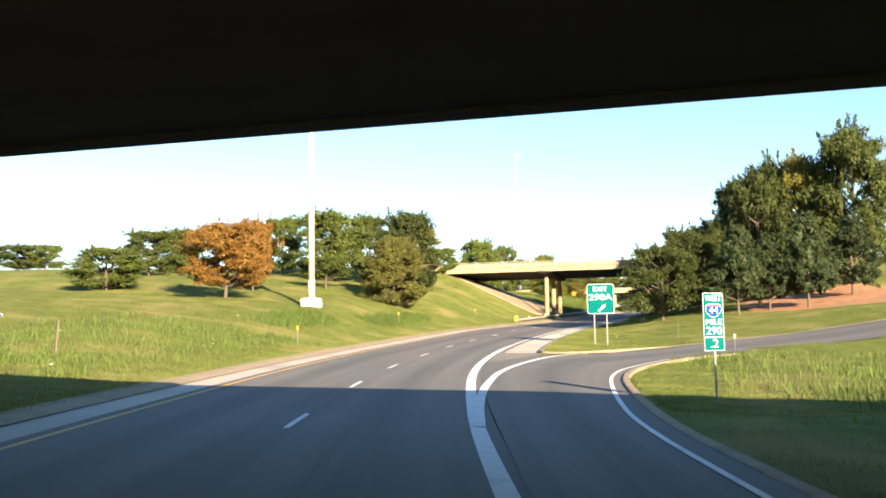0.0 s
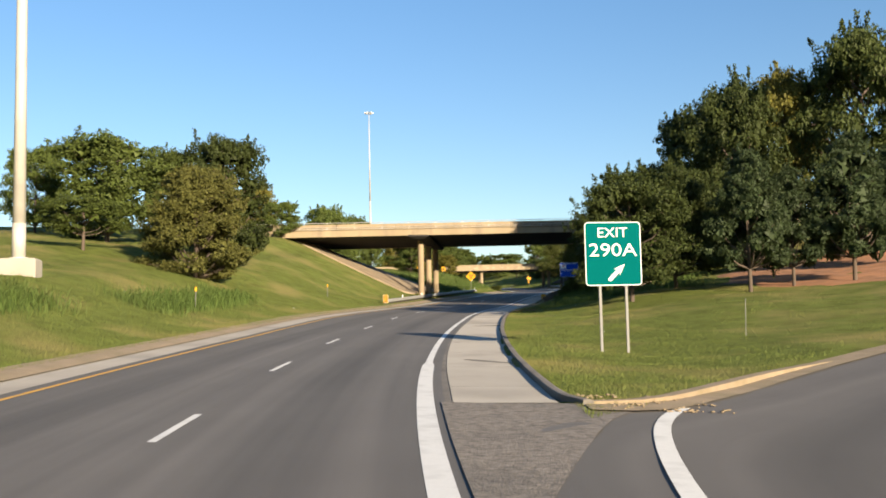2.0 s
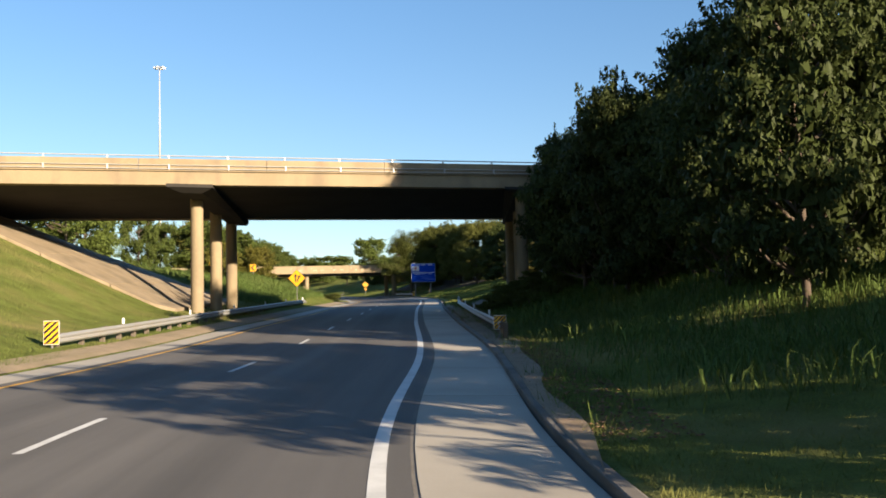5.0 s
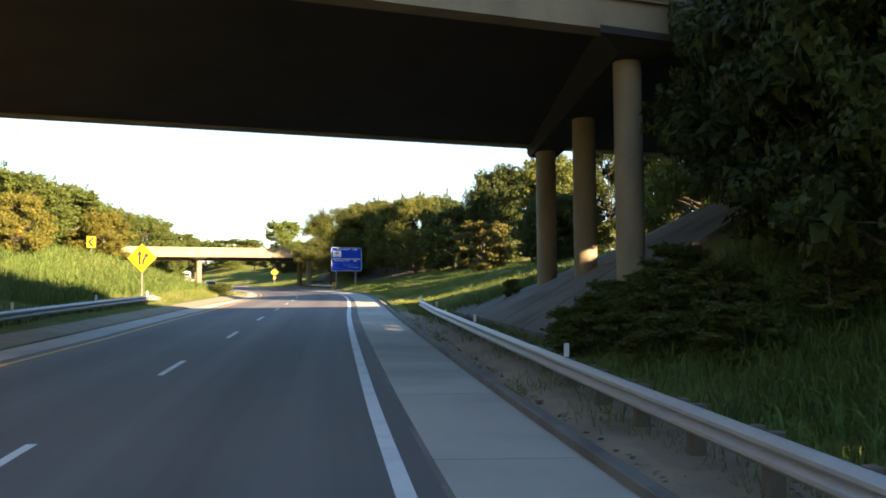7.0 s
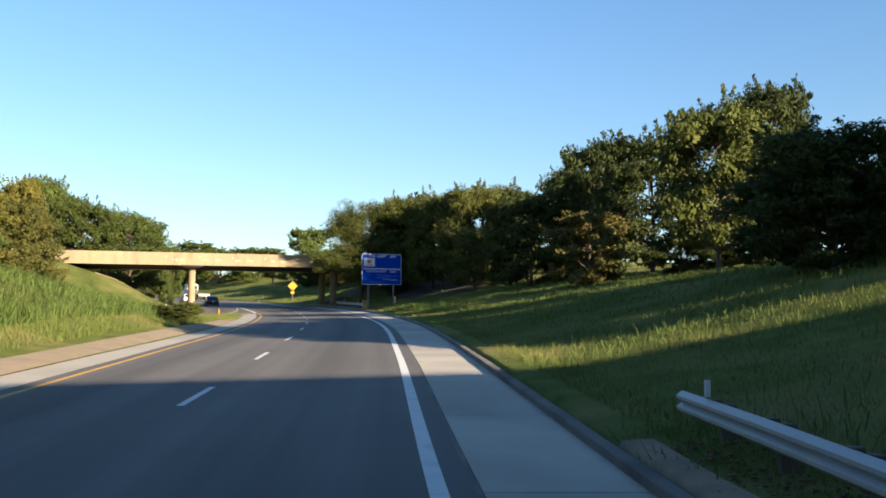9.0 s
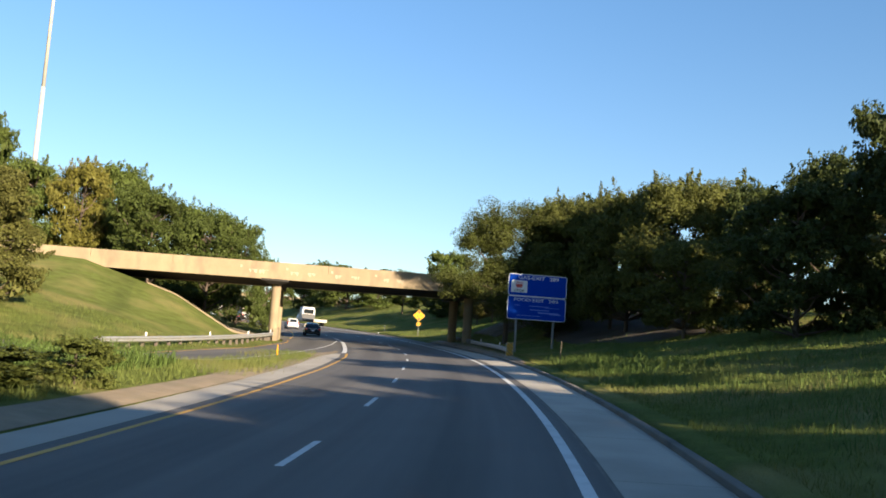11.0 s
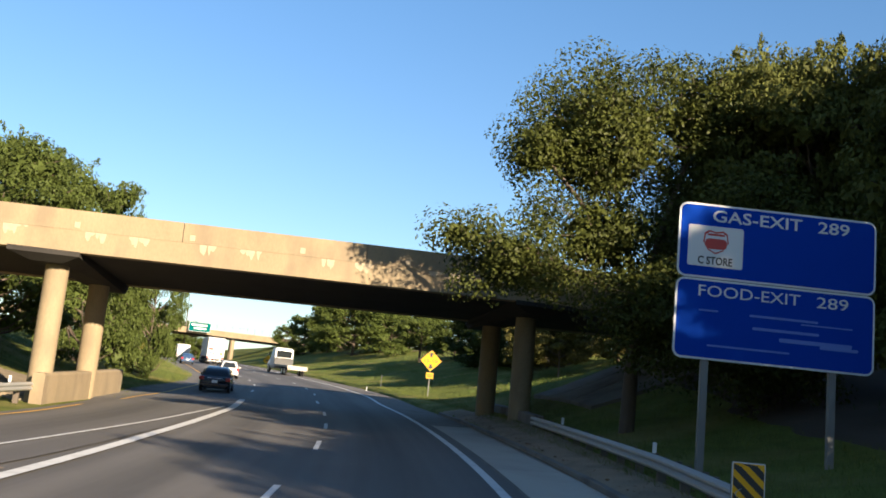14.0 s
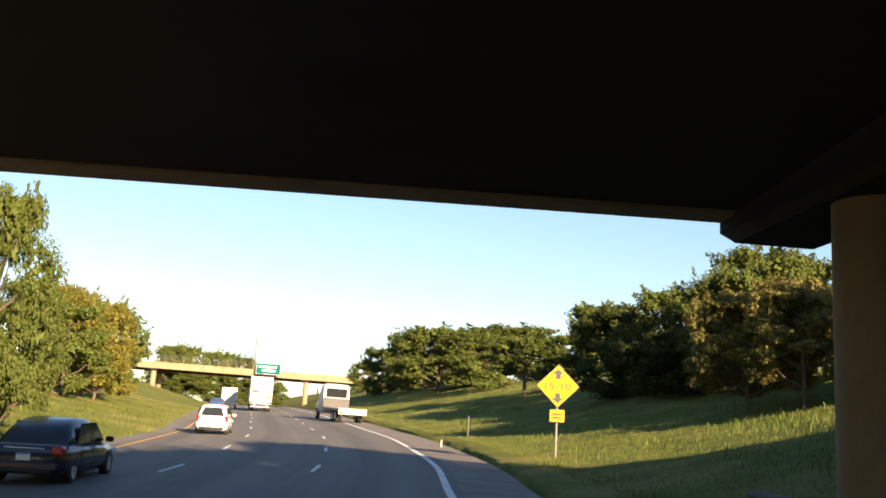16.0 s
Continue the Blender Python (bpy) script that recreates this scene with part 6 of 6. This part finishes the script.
            sh.box((s * W * 0.5, ym + 0.2, b * 0.84), (0.03, 0.16, 0.03), None, 0.008)
            part("door_handle", sh, M[paint], c)
        sh = Shape()
        sh.box((s * W * 0.4, L - 0.12, b * 0.68), (0.3, 0.2, 0.14), None, 0.03)
        part("headlight", sh, M["sign_white"], c)
        sh = Shape()
        sh.box((s * W * 0.56, L * 0.69, b * 1.08), (0.2, 0.1, 0.14), None, 0.03)
        part("mirror", sh, M[paint], c)
        for y in (L * 0.19, L * 0.82):
            wheel(c, s * (W / 2 - 0.1), y, 0.31, 0.2)
    sh = Shape()
    sh.box((0, 0.02, 0.42), (W * 0.9, 0.16, 0.2), None, 0.05)
    part("bumper", sh, M[paint], c)
    sh = Shape()
    sh.box((0, -0.05, 0.33), (W * 0.72, 0.06, 0.12), None, 0.03)
    part("lower_bumper", sh, M["rubber"], c, "black plastic lower bumper")
    sh = Shape()
    sh.box((0, 0.0, b * 0.93 if not hatch else b * 0.78), (W * 0.5, 0.03, 0.025), None, 0.008)
    part("trim_bar", sh, M["rim"], c, "thin bright trim bar across the tail")
    sh = Shape()
    sh.box((0, -0.015, 0.62 if not hatch else 0.55), (0.31, 0.02, 0.16), None, 0.004)
    part("number_plate", sh, M["plate"], c, "pale number plate")
    return c


car("small white hatchback with red tail lights", road_pose(343.0, -9.6), "white_paint", True, 3.8, 1.66, 1.5)
car("black saloon car with dark glass", road_pose(313.3, -9.62), "black_paint", False, 4.6, 1.78, 1.46)
car("dark blue car far ahead", road_pose(397.0, -11.3), "blue_paint", False, 4.5, 1.75, 1.45)


def lorry(m):
    """A tractor with a long white box trailer; tail at y = 0."""
    t = thing("lorry", m, "red tractor with a long white ribbed box trailer", "lorry")
    L, W, z0, z1 = 14.6, 2.6, 1.15, 4.1
    sh = Shape()
    sh.box((0, L / 2, (z0 + z1) / 2), (W, L, z1 - z0), None, 0.04)
    body = part("trailer_body", sh, M["white_paint"], t)
    for s in (-1, 1):
        for k in range(28):
            sh = Shape()
            sh.box((s * (W / 2 + 0.012), 0.4 + k * 0.51, (z0 + z1) / 2), (0.03, 0.07, z1 - z0 - 0.2), None, 0.008)
            part("side_rib", sh, M["white_paint"], body)
        sh = Shape()
        sh.box((s * 0.64, -0.03, (z0 + z1) / 2 + 0.03), (1.22, 0.05, z1 - z0 - 0.16), None, 0.015)
        door = part("rear_door", sh, M["white_paint"], body)
        for k in (0.28, 0.75):
            sh = Shape()
            sh.tube((s * k, -0.08, z0 + 0.1), (s * k, -0.08, z1 - 0.1), 0.022, n=6)
            part("lock_bar", sh, M["steel"], door)
        sh = Shape()
        sh.box((s * 1.1, -0.05, z0 - 0.14), (0.3, 0.06, 0.14), None, 0.01)
        part("tail_light", sh, M["tail_red"], t, "red tail light")
    for x, z, w, h, mt in ((-0.75, 2.35, 0.75, 0.28, "sign_red"), (-0.75, 1.75, 0.4, 0.36, "sign_faded"), (0.85, 1.7, 0.32, 0.42, "sign_yellow"), (-0.25, 1.75, 0.2, 0.34, "sign_black")):
        shape_on(body, "door_sticker", rounded(w, h, 0.05, cx=x, cz=z), mt, -0.064, "printed sticker on the rear door")
    sh = Shape()
    sh.box((0, 0.0, 0.98), (2.5, 0.14, 0.22), None, 0.02)
    sh.box((0, -0.02, 0.56), (2.2, 0.1, 0.12), None, 0.02)
    for x in (-0.7, 0.7):
        sh.box((x, 0.0, 0.76), (0.1, 0.1, 0.4), None, 0.01)
    part("rear_bumper", sh, M["white_paint"], t)
    sh = Shape()
    for x in (-0.5, 0.5):
        sh.box((x, 8.4, 0.98), (0.14, 15.6, 0.28), None, 0.02)
    part("chassis", sh, M["dark_metal"], t)
    for y in (1.4, 2.65, 12.6, 13.9):
        for s in (-1, 1):
            wheel(t, s * 1.12, y, 0.51, 0.3)
            wheel(t, s * 0.8, y, 0.51, 0.28)
    for s in (-1, 1):
        wheel(t, s * 1.08, 18.2, 0.51, 0.3)
    for s in (-1, 1):
        sh = Shape()
        sh.box((s * 1.1, 10.6, 0.75), (0.1, 0.3, 1.0), None, 0.02)
        part("landing_leg", sh, M["dark_metal"], t)
    cab = [ring(15.0, 2.4, 1.0, 3.9, 0.02), ring(15.3, 2.45, 0.95, 4.0, 0.03), ring(16.8, 2.45, 0.9, 3.95, 0.04), ring(17.5, 2.4, 0.8, 3.1, 0.06), ring(17.7, 2.3, 0.6, 2.1, 0.08), ring(19.2, 2.0, 0.55, 1.8, 0.1), ring(19.5, 1.8, 0.6, 1.5, 0.1)]
    cb = part("cab", Shape().sections(cab), M["red_paint"], t, "red tractor cab with a tall fairing")
    for s in (-1, 1):
        sh = Shape()
        sh.box((s * 1.24, 16.9, 2.35), (0.04, 0.9, 0.7), None, 0.01)
        part("side_window", sh, M["window_dark"], cb)
        sh = Shape()
        sh.box((s * 1.5, 17.5, 2.4), (0.12, 0.15, 0.7), None, 0.03)
        part("mirror", sh, M["dark_metal"], cb)
        sh = Shape()
        sh.tube((s * 1.1, 15.1, 0.7), (s * 1.1, 16.4, 0.7), 0.32, n=14)
        part("fuel_tank", sh, M["rim"], cb)
    return t


lorry(road_pose(412.0, -6.6, 0))


def flatbed(m):
    t = thing("flatbed_truck", m, "white cab truck with a low flatbed on the shoulder side", "truck")
    sh = Shape()
    sh.box((0, 3.0, 1.05), (2.45, 6.0, 0.22), None, 0.03)
    sh.box((0, 0.0, 0.92), (2.45, 0.12, 0.52), None, 0.02)
    bed = part("bed", sh, M["concrete"], t, "pale wooden flatbed deck")
    for s in (-1, 1):
        sh = Shape()
        sh.box((s * 1.0, -0.03, 0.82), (0.3, 0.06, 0.14), None, 0.01)
        part("tail_light", sh, M["tail_red"], t)
        for y in (1.3, 2.4, 8.6):
            wheel(t, s * 1.05, y, 0.48, 0.28)
    sh = Shape()
    sh.box((0, 4.8, 0.75), (0.9, 9.4, 0.3), None, 0.02)
    part("chassis", sh, M["dark_metal"], t)
    cb = part("cab", Shape().sections([ring(6.2, 2.4, 0.7, 3.1, 0.03), ring(6.4, 2.45, 0.65, 3.2, 0.04), ring(7.7, 2.45, 0.6, 3.1, 0.06), ring(8.4, 2.3, 0.55, 2.0, 0.08), ring(9.6, 2.1, 0.55, 1.7, 0.1)]), M["white_paint"], t, "white truck cab")
    sh = Shape()
    sh.box((0, 6.17, 2.42), (1.9, 0.04, 0.8), None, 0.01)
    part("rear_window", sh, M["window_dark"], cb)
    sh = Shape()
    sh.box((0, 6.1, 1.55), (2.4, 0.08, 0.8), None, 0.01)
    part("headboard", sh, M["dark_metal"], t, "dark steel headboard behind the cab")
    for s in (-1, 1):
        sh = Shape()
        sh.box((s * 1.36, 8.0, 2.4), (0.12, 0.12, 0.5), None, 0.02)
        part("mirror", sh, M["dark_metal"], cb)


flatbed(road_pose(374.5, 0.5, 9))


def van(m):
    v = thing("van", m, "white box van far ahead", "van")
    sh = Shape()
    sh.box((0, 2.2, 1.65), (2.1, 4.4, 2.3), None, 0.06)
    part("box_body", sh, M["white_paint"], v)
    part("cab", Shape().sections([ring(4.4, 1.95, 0.4, 2.2, 0.05), ring(5.4, 1.95, 0.4, 2.0, 0.08), ring(6.2, 1.85, 0.45, 1.2, 0.1)]), M["white_paint"], v)
    for s in (-1, 1):
        for y in (1.0, 5.2):
            wheel(v, s * 0.9, y, 0.36, 0.24)
        sh = Shape()
        sh.box((s * 0.9, -0.02, 0.9), (0.15, 0.05, 0.3), None, 0.01)
        part("tail_light", sh, M["tail_red"], v)


van(road_pose(432.0, -10.5))

# ---- mulch, litter, scree ----
def patch(name, cx, cy, rx, ry, mat, label, up=0.07, seed=0.0, category="ground cover"):
    """A ragged sheet of loose material lying on the turf."""
    n, k = 64, 12
    v = [(cx, cy, float(turf(cx, cy)) + up)]
    for j in range(1, k + 1):
        for i in range(n):
            a = 6.2832 * i / n
            q = (1 + 0.22 * noise.noise((math.cos(a) * 1.6 + seed, math.sin(a) * 1.6, 1)) + 0.1 * noise.noise((math.cos(a) * 6, math.sin(a) * 6, seed))) * j / k
            x, y = cx + rx * q * math.cos(a), cy + ry * q * math.sin(a)
            v.append((x, y, float(turf(x, y)) + (up if j < k else -0.05)))
    q = [(1 + (j - 1) * n + i, 1 + j * n + i, 1 + j * n + (i + 1) % n, 1 + (j - 1) * n + (i + 1) % n) for j in range(1, k) for i in range(n)]
    me = bpy.data.meshes.new(name)
    me.from_pydata(v, [], [(0, 1 + i, 1 + (i + 1) % n) for i in range(n)] + q)
    me.materials.append(M[mat])
    me.polygons.foreach_set("use_smooth", [True] * len(me.polygons))
    return tagged(new(name, me), label, category, kind="structure")


patch("bare_earth", 80.5, 279.0, 5.5, 16.0, "earth", "bare earth under the trees, its colour darkened for their shade", 0.06, 4.0)
patch("mulch_bed", 43.5, 105.0, 10.5, 11.5, "mulch", "reddish brown pine-straw mulch under the pines")


def scatter(name, n, place, size, mat, label, seed, flat=0.35):
    """Loose bits lying about: chips, stones or dead leaves as small lumps."""
    rng = np.random.default_rng(seed)
    sh_v, sh_f = [], []
    for k in range(n):
        x, y, z = place(rng)
        s = size * (0.5 + rng.random())
        c = np.array([x, y, z + s * flat * 0.4])
        o = np.array([(1, 0, 0), (0.2, 0.9, 0), (-1, 0.2, 0), (-0.1, -0.8, 0), (0.1, 0, flat), (0, 0.1, -flat)]) * s * (0.8 + 0.4 * rng.random((6, 1)))
        a = rng.random() * 6.28
        rot = np.array([(math.cos(a), -math.sin(a), 0), (math.sin(a), math.cos(a), 0), (0, 0, 1)])
        sh_v += (c + o @ rot.T).tolist()
        sh_f += [(6 * k + p, 6 * k + q, 6 * k + r) for p, q, r in ((0, 1, 4), (1, 2, 4), (2, 3, 4), (3, 0, 4), (1, 0, 5), (2, 1, 5), (3, 2, 5), (0, 3, 5))]
    tagged(new(name, fast_mesh(name, sh_v, sh_f, M[mat])), label, "litter", kind="stuff")


def beside(y0, y1, l0, l1):
    def place(rng):
        x, y = (float(v) for v in across(rng.uniform(y0, y1), rng.uniform(l0, l1)))
        return x, y, max(float(turf(x, y)), float(plane_z(x, y)[0]) if plane_z(x, y)[1] < KERB else -99) + 0.03
    return place


scatter("leaf_litter", 5200, beside(110, 180, 2.5, 4.2), 0.04, "litter", "dead leaves and twigs under the guard rail", 21)
scatter("debris", 260, beside(125, 176, 2.5, 3.9), 0.035, "gravel", "pale chips of stone in the dirt under the guard rail", 26)
scatter("debris", 160, beside(55.6, 58.0, 2.9, 5.5), 0.05, "gravel", "broken stones and dirt at the kerb's end", 22)
scatter("leaf_litter", 700, beside(262, 300, 2.4, 4.4), 0.05, "litter", "dead leaves under the guard rail before the overpass", 23)
scatter("litter", 5, beside(60, 130, 4.0, 12.0), 0.05, "white_paint", "scraps of pale litter in the grass", 24)
scatter("litter", 5, beside(30, 130, -22.0, -12.0), 0.08, "white_paint", "scraps of pale litter in the grass", 25)


# ---- grass ----
def blades(name, n, y0, y1, l0, l1, h0, h1, w, mat, label, seed, keep=None, clump=0.0):
    """Many single grass blades standing on the verge between two offsets from the road's edge line."""
    rng = np.random.default_rng(seed)
    y = rng.uniform(y0, y1, n)
    u = rng.random(n) ** 1.5
    l = l0 + (l1 - l0) * u
    if clump:
        k = rng.integers(0, max(1, n // 40), n)
        cy, cl = rng.uniform(y0, y1, n // 40 + 1), l0 + (l1 - l0) * rng.random(n // 40 + 1)
        y, l = cy[k] + rng.normal(size=n) * clump, cl[k] + rng.normal(size=n) * clump
    x, yy = across(y, l)
    if keep is not None:
        ok = keep(x, yy, y, l)
        x, yy = x[ok], yy[ok]
    m = len(x)
    z = turf(x, yy) - 0.04
    h = h0 + (h1 - h0) * rng.random(m) ** 1.6
    a = rng.random(m) * 6.283
    wx, wy = np.cos(a) * w, np.sin(a) * w
    bx, by = rng.normal(size=m) * 0.35 * h, rng.normal(size=m) * 0.35 * h
    if h1 > 0.45:        # long blades arch over at two thirds of their height
        arch = 0.75 + 0.5 * rng.random(m)
        mx, my, mz = x + bx * 0.55, yy + by * 0.55, z + h * 0.66
        tx, ty, tz = x + bx * 2.1 * arch, yy + by * 2.1 * arch, z + h * (0.62 + 0.4 * rng.random(m))
        v = np.stack([np.stack(p, 1) for p in ((x - wx, yy - wy, z), (x + wx, yy + wy, z), (mx + wx, my + wy, mz), (mx - wx, my - wy, mz), (tx, ty, tz))], 1).reshape(-1, 3)
        k = 5 * np.arange(m)[:, None]
        f = np.concatenate([k + np.array([[0, 1, 2]]), k + np.array([[0, 2, 3]]), k + np.array([[3, 2, 4]])])
    else:
        v = np.stack([np.stack(p, 1) for p in ((x - wx, yy - wy, z), (x + wx, yy + wy, z), (x + bx, yy + by, z + h))], 1).reshape(-1, 3)
        f = np.arange(3 * m).reshape(-1, 3)
    ob = new(name, fast_mesh(name, v, f, M[mat]))
    tagged(ob, label, "grass", kind="stuff")


def off_ramp(x, yy, y, l):
    mulch = ((x - 43.5) / 10.5) ** 2 + ((yy - 105) / 11.5) ** 2 < 0.9
    return ~(on_ramp(x, yy, 0.7) | on_paving(x, yy) | mulch | (((x - 80.5) / 5.5) ** 2 + ((yy - 279) / 16) ** 2 < 0.85))


blades("grass", 120000, 8, 130, KERB + 0.35, 32, 0.04, 0.16, 0.011, "blade", "mown grass on the verge, green with dry straw patches", 1, off_ramp)
blades("grass", 130000, 130, 345, KERB + 1.2, 26, 0.05, 0.22, 0.011, "blade", "uncut grass on the shaded bank", 2, off_ramp)
blades("grass", 120000, 12, 150, -10.7, -40, 0.05, 0.18, 0.012, "blade", "mown grass on the verge, green with dry straw patches", 3)
blades("grass", 70000, 150, 268, -10.8, -30, 0.08, 0.4, 0.015, "blade", "uncut grass on the bank beside the inner shoulder", 4, off_ramp)
blades("grass", 60000, 300, 420, -12.6, -45, 0.06, 0.28, 0.016, "blade", "mown grass on the bank beyond the overpass", 5)
blades("grass", 150000, 20, 118, KERB + 0.3, 11, 0.05, 0.15, 0.009, "blade", "rough grass beside the kerb, straw and green", 21, off_ramp)
blades("grass", 110000, 14, 125, -10.3, -20, 0.06, 0.18, 0.01, "blade", "rough grass beside the inner shoulder, straw and green", 22)
blades("grass", 60000, 302, 440, KERB + 1.0, 26, 0.05, 0.2, 0.013, "blade", "uncut grass on the bank beyond the overpass", 30, off_ramp)
blades("tall_grass", 5000, 305, 400, 6, 26, 0.15, 0.46, 0.013, "blade_tall", "clumps of rank weeds on the bank beyond the overpass", 31, off_ramp, clump=0.8)
blades("grass", 90000, 118, 300, KERB + 0.7, 12, 0.08, 0.26, 0.011, "blade", "long grass at the foot of the shaded bank", 23, off_ramp)
blades("grass", 9000, 236, 268, -14, -10, 0.12, 0.35, 0.012, "blade", "dry grass on the nose between the slip road and the shoulder", 24, clump=0.5)
blades("tall_grass", 22000, 178, 262, 5, 22, 0.14, 0.46, 0.009, "blade_tall", "rank weeds in clumps on the shaded bank", 25, off_ramp, clump=0.9)
blades("tall_grass", 16000, 112, 150, 5, 16, 0.3, 0.8, 0.015, "blade_tall", "rank weeds in the shade under the trees", 26, off_ramp, clump=0.8)
blades("tall_grass", 3000, 143, 154, 4.8, 9.0, 0.25, 0.6, 0.011, "blade_tall", "rank bushy weeds before the slope paving", 27, clump=0.6)
blades("tall_grass", 2500, 172.5, 177, 4.5, 9, 0.3, 0.8, 0.014, "blade_tall", "weeds at the far edge of the slope paving", 28, clump=0.6)
blades("tall_grass", 26000, 172, 238, -12.5, -22, 0.35, 1.0, 0.014, "blade_tall", "tall rank grass on the inner bank", 6, off_ramp)
blades("tall_grass", 4000, 66, 80, -16.5, -19, 0.4, 0.85, 0.014, "blade_tall", "clump of longer grass on the mown bank", 7, clump=0.7)
blades("tall_grass", 5000, 86, 104, -14.8, -16.6, 0.4, 0.8, 0.014, "blade_tall", "clumps of longer grass beside the inner shoulder", 11, clump=0.6)
blades("tall_grass", 5000, 30, 60, -24, -13, 0.3, 0.6, 0.014, "blade_tall", "tufts of dry weeds on the mown bank", 12, clump=0.7)
blades("tall_grass", 9000, 182, 290, 8, 24, 0.15, 0.46, 0.008, "blade_tall", "tall rank grass on the shaded bank", 8, clump=1.2)
blades("tall_grass", 2600, 110, 182, 2.7, 4.4, 0.1, 0.45, 0.012, "blade_tall", "weeds growing through the dirt under the guard rail", 14, clump=0.35)
blades("tall_grass", 5000, 136, 150, 4.4, 9.5, 0.2, 0.5, 0.011, "blade_tall", "weeds behind the guard rail", 13, clump=0.6)
blades("tall_grass", 3500, 236, 262, 4.2, 8, 0.35, 0.75, 0.008, "blade_tall", "seeding grass stalks beside the shoulder", 9, clump=0.5)
blades("tall_grass", 6000, 20, 52, 9.5, 30, 0.3, 0.8, 0.012, "blade_tall", "clumps of dry weeds beside the ramp", 10, off_ramp, clump=0.8)
